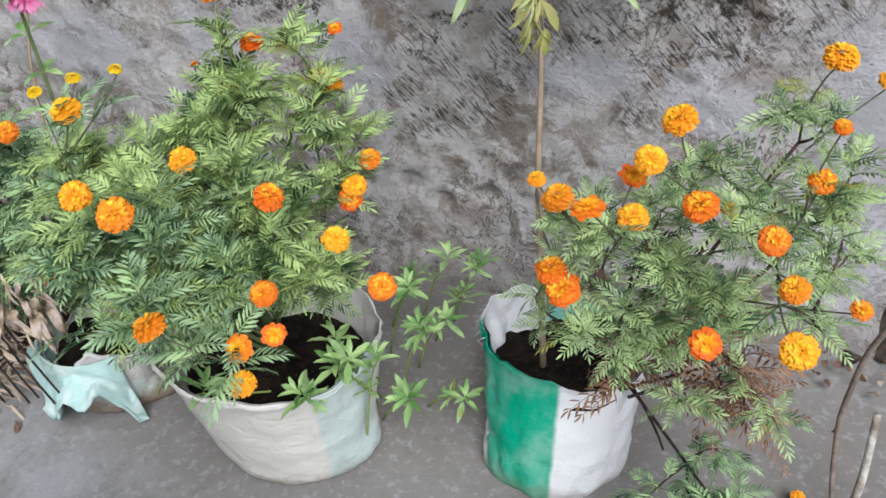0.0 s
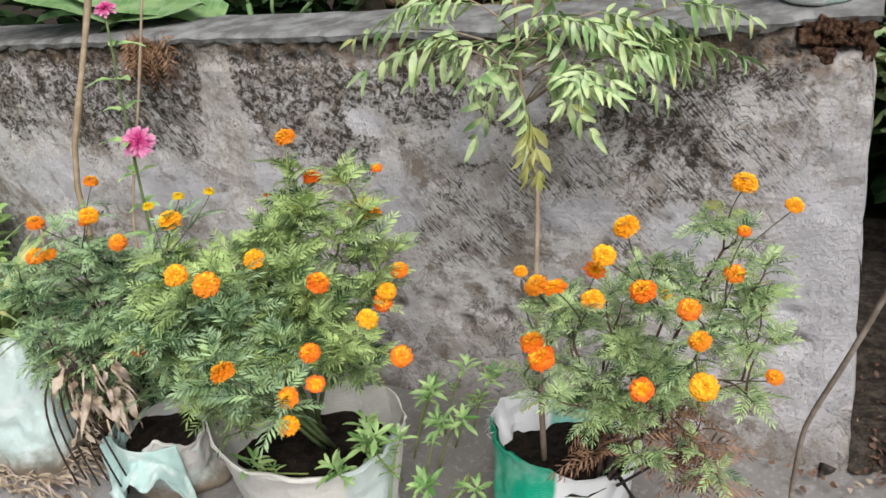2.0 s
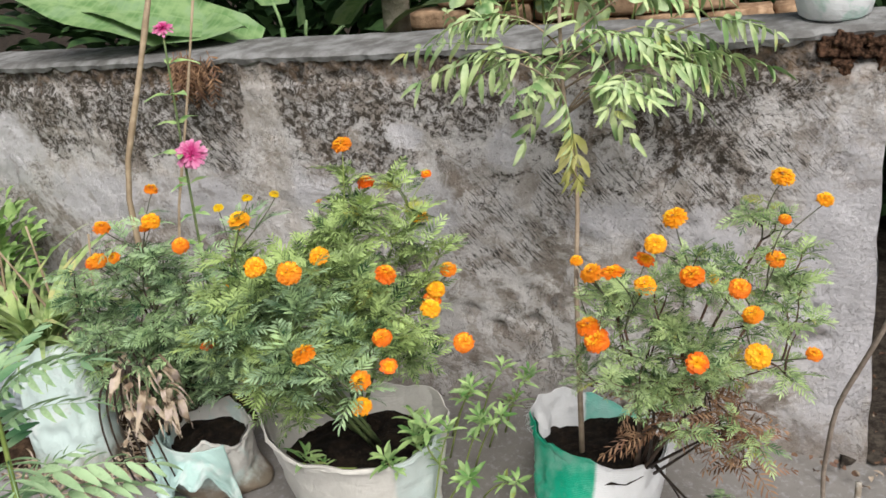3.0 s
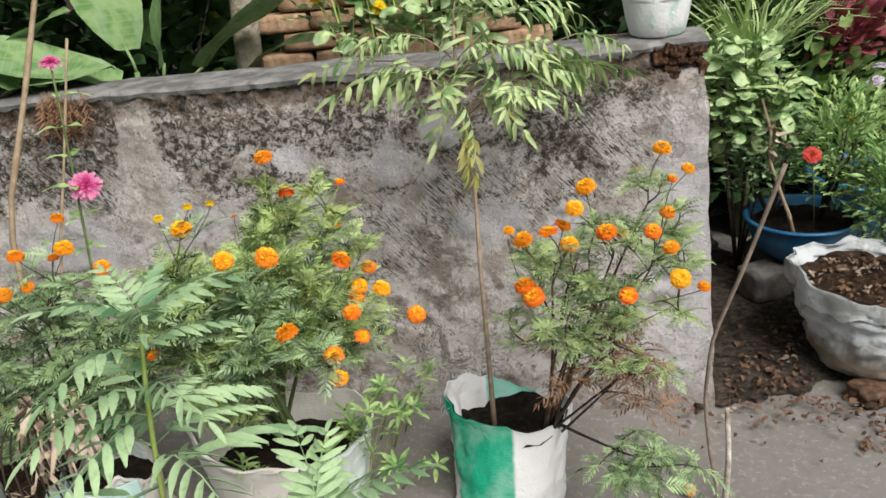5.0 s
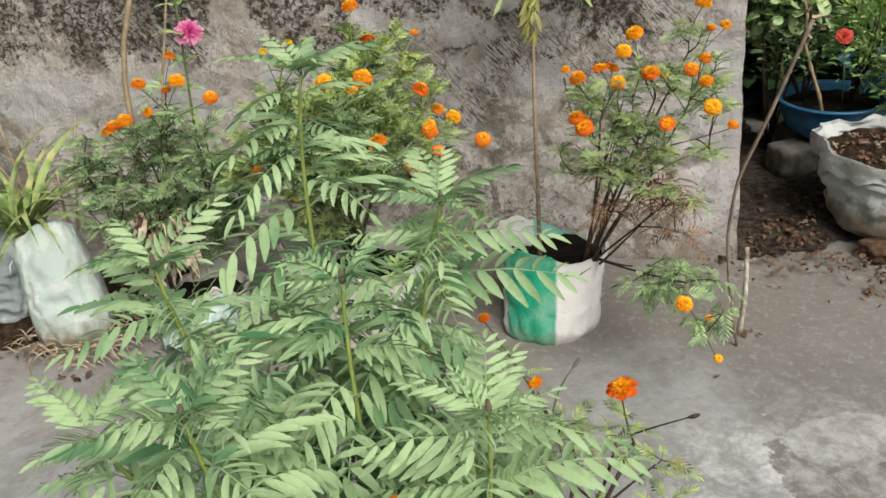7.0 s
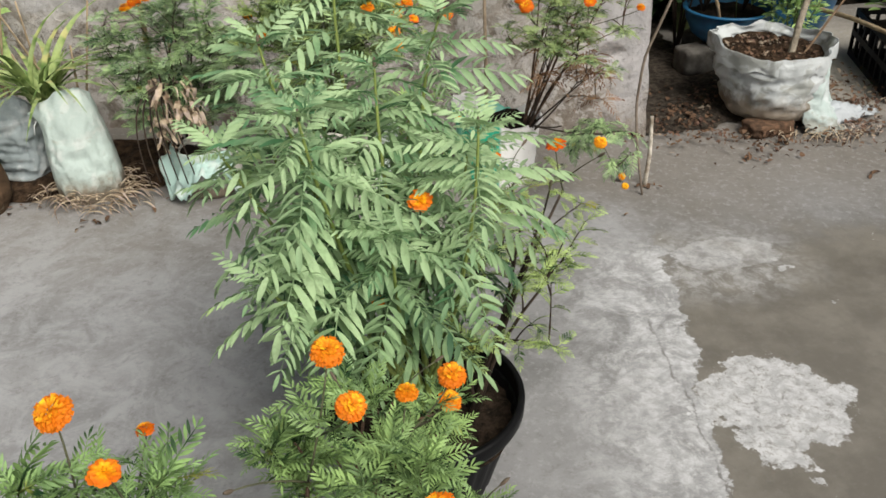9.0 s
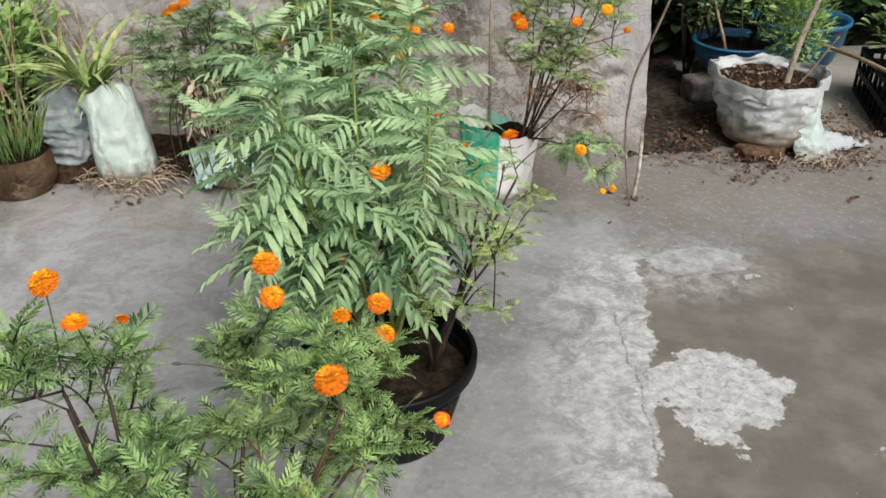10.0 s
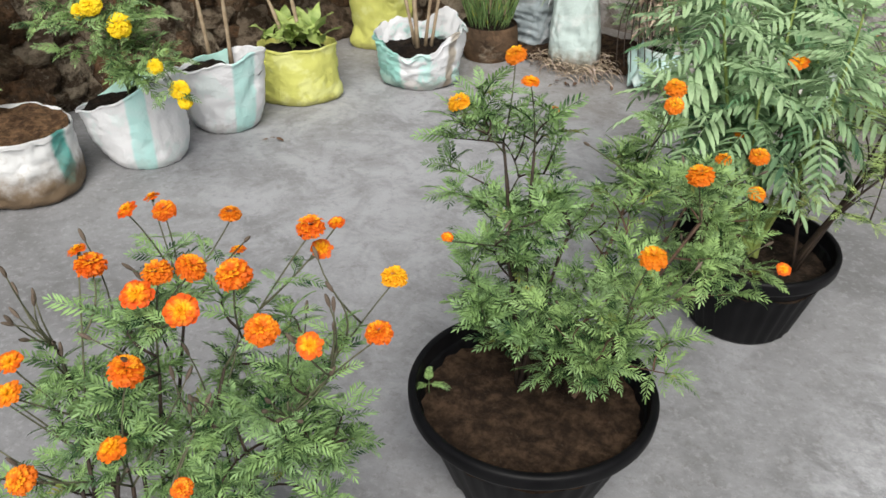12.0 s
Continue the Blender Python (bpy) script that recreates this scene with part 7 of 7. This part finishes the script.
bush("climbing_plant", "yellow-green climbing plant with small yellow flowers", "climber", (0.1, 2.25, 0.0), (0.2, 2.24, 1.3), (0.42, 0.17, 0.22), 240, BROADS["vine_leaf"], 0.9, cap=240, seed=31, mat=M_STEMY)
yc = thing("yellow_flower_stem", (-0.05, 2.25, 1.0), "yellow-flowered stems above the wall", "flower")
for x, z in ((-0.12, 0.42), (-0.02, 0.36), (0.05, 0.3), (0.12, 0.24), (-0.08, 0.3)):
    mb = MB()
    mb.tube([(0, 0, 0), (x * 0.5, -0.03, z * 0.6), (x, -0.06, z)], [0.004, 0.003, 0.002], 5)
    part("stem", mb.mesh("stem", M_STEMY), yc)
    flower(yc, Vector((x, -0.06, z + 0.01)), (0.1, -0.7, 0.7), "l", 0.026, r4)
yb = thing("yellow_flower_stem", (-1.35, 2.35, 0.9), "single lemon-yellow flower behind the wall", "flower")
mb = MB()
mb.tube([(0, 0, 0), (0.03, -0.05, 0.3), (0.05, -0.1, 0.5)], [0.004, 0.003, 0.002], 5)
part("stem", mb.mesh("stem", M_STEM), yb)
flower(yb, Vector((0.05, -0.1, 0.51)), (0.1, -0.8, 0.6), "l", 0.035, r4)

# hedges round the garden as backdrop, deep shade put into their leaf colour
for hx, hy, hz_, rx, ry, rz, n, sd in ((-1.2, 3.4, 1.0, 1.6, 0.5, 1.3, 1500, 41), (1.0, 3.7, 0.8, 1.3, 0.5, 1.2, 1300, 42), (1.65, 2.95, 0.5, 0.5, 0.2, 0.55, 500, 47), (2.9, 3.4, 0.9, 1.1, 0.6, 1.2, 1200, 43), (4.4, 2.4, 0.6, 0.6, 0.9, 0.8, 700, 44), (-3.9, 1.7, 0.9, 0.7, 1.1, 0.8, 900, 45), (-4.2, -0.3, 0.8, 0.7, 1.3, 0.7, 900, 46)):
    bush("hedge", "dense hedge, leaves coloured near black for deep shade", "hedge", (hx, hy, 0.0), (hx, hy, hz_), (rx, ry, rz), int(n * 2.2), BL["painted_shade_leaf"], 1.9, cap=0, stems=10, seed=sd, shell=0.3)

# ---- west side plants ----
gp = thing("grass_pot", (-1.765, 1.335, 0.0), "tuft of grass growing from a broken brown pot", "potted grass")
mb = MB()
grid(mb, 36, 8, lambda u, v: ((0.12 + 0.03 * math.sin(v * 2.6)) * (1 + 0.06 * fnoise(math.cos(u * 6.28), math.sin(u * 6.28), v, 2)) * math.cos(u * math.tau), (0.12 + 0.03 * math.sin(v * 2.6)) * math.sin(u * math.tau), 0.17 * v), True)
part("pot", mb.mesh("pot", M_STONE), gp)
mb = MB()
grid(mb, 24, 5, lambda u, v: (0.13 * v * math.cos(u * 6.2832), 0.13 * v * math.sin(u * 6.2832), 0.15 + 0.02 * (1 - v)), True)
part("soil", mb.mesh("soil", M_SOIL), gp)
for k in range(150):
    a, d = r4.uniform(0, 6.28), 0.1 * math.sqrt(r4.random())
    part("blade", BL["grass"][0], gp, aim((d * math.cos(a), d * math.sin(a), 0.15), (math.cos(a) * 0.35 + r4.uniform(-0.2, 0.2), math.sin(a) * 0.35 + r4.uniform(-0.2, 0.2), 1), scale=r4.uniform(0.5, 1.0), spin=r4.uniform(0, 6)))
for x, y, tx, ty, tz, r0 in ((-1.9, 0.84, -1.98, 0.86, 0.85, 0.011), (-1.87, 0.86, -1.85, 0.92, 0.8, 0.008), (-1.85, 0.88, -1.8, 0.95, 0.8, 0.008), (-1.93, 0.87, -2.1, 0.9, 0.75, 0.008), (-2.25, 1.2, -2.35, 1.15, 0.75, 0.009), (-2.2, 1.22, -2.1, 1.15, 0.8, 0.008)):
    cane("dry_cane", ((x, y, 0.17), ((x + tx) / 2 + 0.01, (y + ty) / 2, (0.17 + tz) / 2), (tx, ty, tz)), r0, r0 * 0.7, M_CANE, "dry pale cane standing in a sack", "cane", 3)
for x, y, tx, ty, tz in ((-2.5, 0.13, -2.56, 0.12, 0.72), (-2.38, 0.12, -2.42, 0.14, 0.75), (-2.3, 0.5, -2.4, 0.52, 0.6), (-2.34, 0.44, -2.46, 0.42, 0.55)):
    cane("dry_cane", ((x, y, 0.24), ((x + tx) / 2, (y + ty) / 2 + 0.008, (0.24 + tz) / 2), (tx, ty, tz)), 0.009, 0.006, M_CANE, "dry pale stalk rising from a white sack", "cane", 3)
leafy("spinach_plant", "rounded green leafy seedlings in the yellow sack", "seedlings", (-2.28, 0.47, 0.22), [((-2.3 + r4.gauss(0, 0.06), 0.48 + r4.gauss(0, 0.045), 0.24 + r4.uniform(0, 0.04)), (r4.uniform(-1, 1), r4.uniform(-1, 1), 1.7), r4.uniform(0.7, 1.25)) for _ in range(56)], BROADS["spinach_leaf"])
bush("leafy_shrub", "broad-leaved green shrub on the earth bank", "shrub", (-2.9, 1.0, 0.3), (-2.75, 0.85, 0.75), (0.35, 0.3, 0.22), 80, BROADS["taro_leaf"], 0.8, cap=80, seed=51)
bush("leafy_shrub", "green shrub with long leaves beyond the yellow sack", "shrub", (-2.5, 1.75, 0.3), (-2.45, 1.7, 0.75), (0.35, 0.3, 0.28), 260, BL["bush_leaf"], 1.2, seed=52)
bush("leafy_shrub", "leafy green shrub at the foot of the wall's west part", "shrub", (-1.95, 1.98, 0.0), (-1.95, 1.95, 0.48), (0.28, 0.18, 0.26), 420, BL["bush_leaf"], 0.8, seed=53)
bush("leafy_shrub", "dark shrub behind the muddy white sack", "shrub", (-3.1, -0.7, 0.3), (-3.05, -0.75, 0.6), (0.3, 0.35, 0.2), 240, BL["bush_leaf"], 0.9, seed=54)
bush("potted_seedling", "small green plant at the edge of the muddy sack", "plant", (-2.84, -0.75, 0.22), (-2.85, -0.78, 0.36), (0.1, 0.1, 0.1), 60, BL["bush_leaf"], 0.7, seed=55)
yt = thing("yellow_flower_stem", (-2.3, 1.15, 0.28), "stem with clustered yellow flowers in the yellow sack", "flower")
for x, y, z in ((0.0, -0.12, 0.3), (0.06, -0.1, 0.33), (-0.06, -0.14, 0.28), (0.03, -0.16, 0.27)):
    mb = MB()
    mb.tube([(0, 0, 0), (x * 0.4, y * 0.4, z * 0.6), (x, y, z)], [0.004, 0.003, 0.002], 5)
    part("stem", mb.mesh("stem", M_STEMY), yt)
    flower(yt, Vector((x, y, z)), (0.1, -0.7, 0.7), "l", 0.03, r4)
fl = thing("fallen_flower", (0.717, 1.077, 0.012), "fallen orange marigold head on the concrete", "flower")
flower(fl, Vector((0, 0, 0.012)), (0.5, -0.5, 0.6), "y", 0.016, r4)

# torn pale-blue flap of the small sack, and the dry tuft on the wall's edge
fp = MB()


def flap(u_, v_):
    a = radians(165 + 150 * u_)
    low = 0.07 + 0.03 * math.sin(u_ * 11) + 0.08 * fnoise(u_ * 3, 1, 3, 2.2, 5)
    r = 0.132 + 0.055 * v_ ** 2 + 0.03 * fnoise(u_ * 2.2, v_ * 1.4, 1, 2.2, 5) * v_
    return (r * math.cos(a), r * math.sin(a) * 0.92, max(0.008, 0.2 - (0.2 - low) * v_ + 0.02 * fnoise(u_ * 4, v_, 6, 2) * v_))


grid(fp, 54, 22, flap)
M_FLAP = woven_mat("flap_pale_mint", (0.52, 0.73, 0.69), (), 0.3, 0.02, cloud=(0.74, 0.78, 0.76), cloud_amt=0.5)
ob = part("torn_flap", fp.mesh("flap", M_FLAP), small_sack, small_sack.matrix_basis.inverted() @ pose(-0.86, 1.35, 0.0), "torn pale mint plastic flap")
sol = ob.modifiers.new("thick", "SOLIDIFY")
sol.thickness = 0.003
tj = [((-0.93 + r4.gauss(0, 0.035), 1.925 + r4.gauss(0, 0.01), 1.12 + r4.uniform(-0.04, 0.03)), (r4.uniform(-0.5, 0.5), -0.35, -0.9), r4.uniform(0.7, 1.2)) for _ in range(40)]
leafy("dry_tuft", "rust-brown dried tuft hanging at the wall's top", "dried plant", (-0.93, 1.94, 1.12), tj, LS_DRY)

# seedling at the tub's edge
sg = thing("seedling", (-0.76, -1.2, 0.19), "tiny green seedling at the tub's edge", "seedling")
for k in range(6):
    part("leaf", LS_FINE[k % 5], sg, aim((0, 0, 0.03), (math.cos(k * 2.1), math.sin(k * 2.1), 0.5), scale=0.7))
mb = MB()
mb.tube([(0, 0, 0), (0, 0, 0.035)], [0.002, 0.0015], 4)
part("stem", mb.mesh("stem", M_STEM), sg)

# yellowing growth and dry stalks on the bank behind the sacks
bush("leafy_shrub", "yellow-green leafy shrub on the bank behind the yellow sack", "shrub", (-2.75, 1.55, 0.3), (-2.66, 1.5, 0.62), (0.26, 0.2, 0.2), 190, BROADS["hibiscus_leaf"], 0.95, cap=190, seed=61, mat=M_STEMY)
bush("leafy_shrub", "low green shrub between the grass pot and the wall", "shrub", (-1.95, 1.75, 0.0), (-1.92, 1.72, 0.42), (0.24, 0.14, 0.26), 300, BL["bush_leaf"], 0.75, cap=100, seed=62)
r5 = random.Random(63)
for k in range(14):
    x, y = -2.0 + 0.05 * k + r5.gauss(0, 0.03), 1.62 + r5.gauss(0, 0.06)
    tx, ty, tz = x + r5.gauss(0, 0.1), y + r5.gauss(0, 0.04), r5.uniform(0.5, 0.85)
    cane("dry_stalk", ((x, y, 0.0), ((x + tx) / 2 + r5.gauss(0, 0.015), (y + ty) / 2, tz / 2), (tx, ty, tz)), r5.uniform(0.004, 0.007), 0.003, M_CANE, "dry straw-coloured stalk behind the grass pot", "stalk", 2)
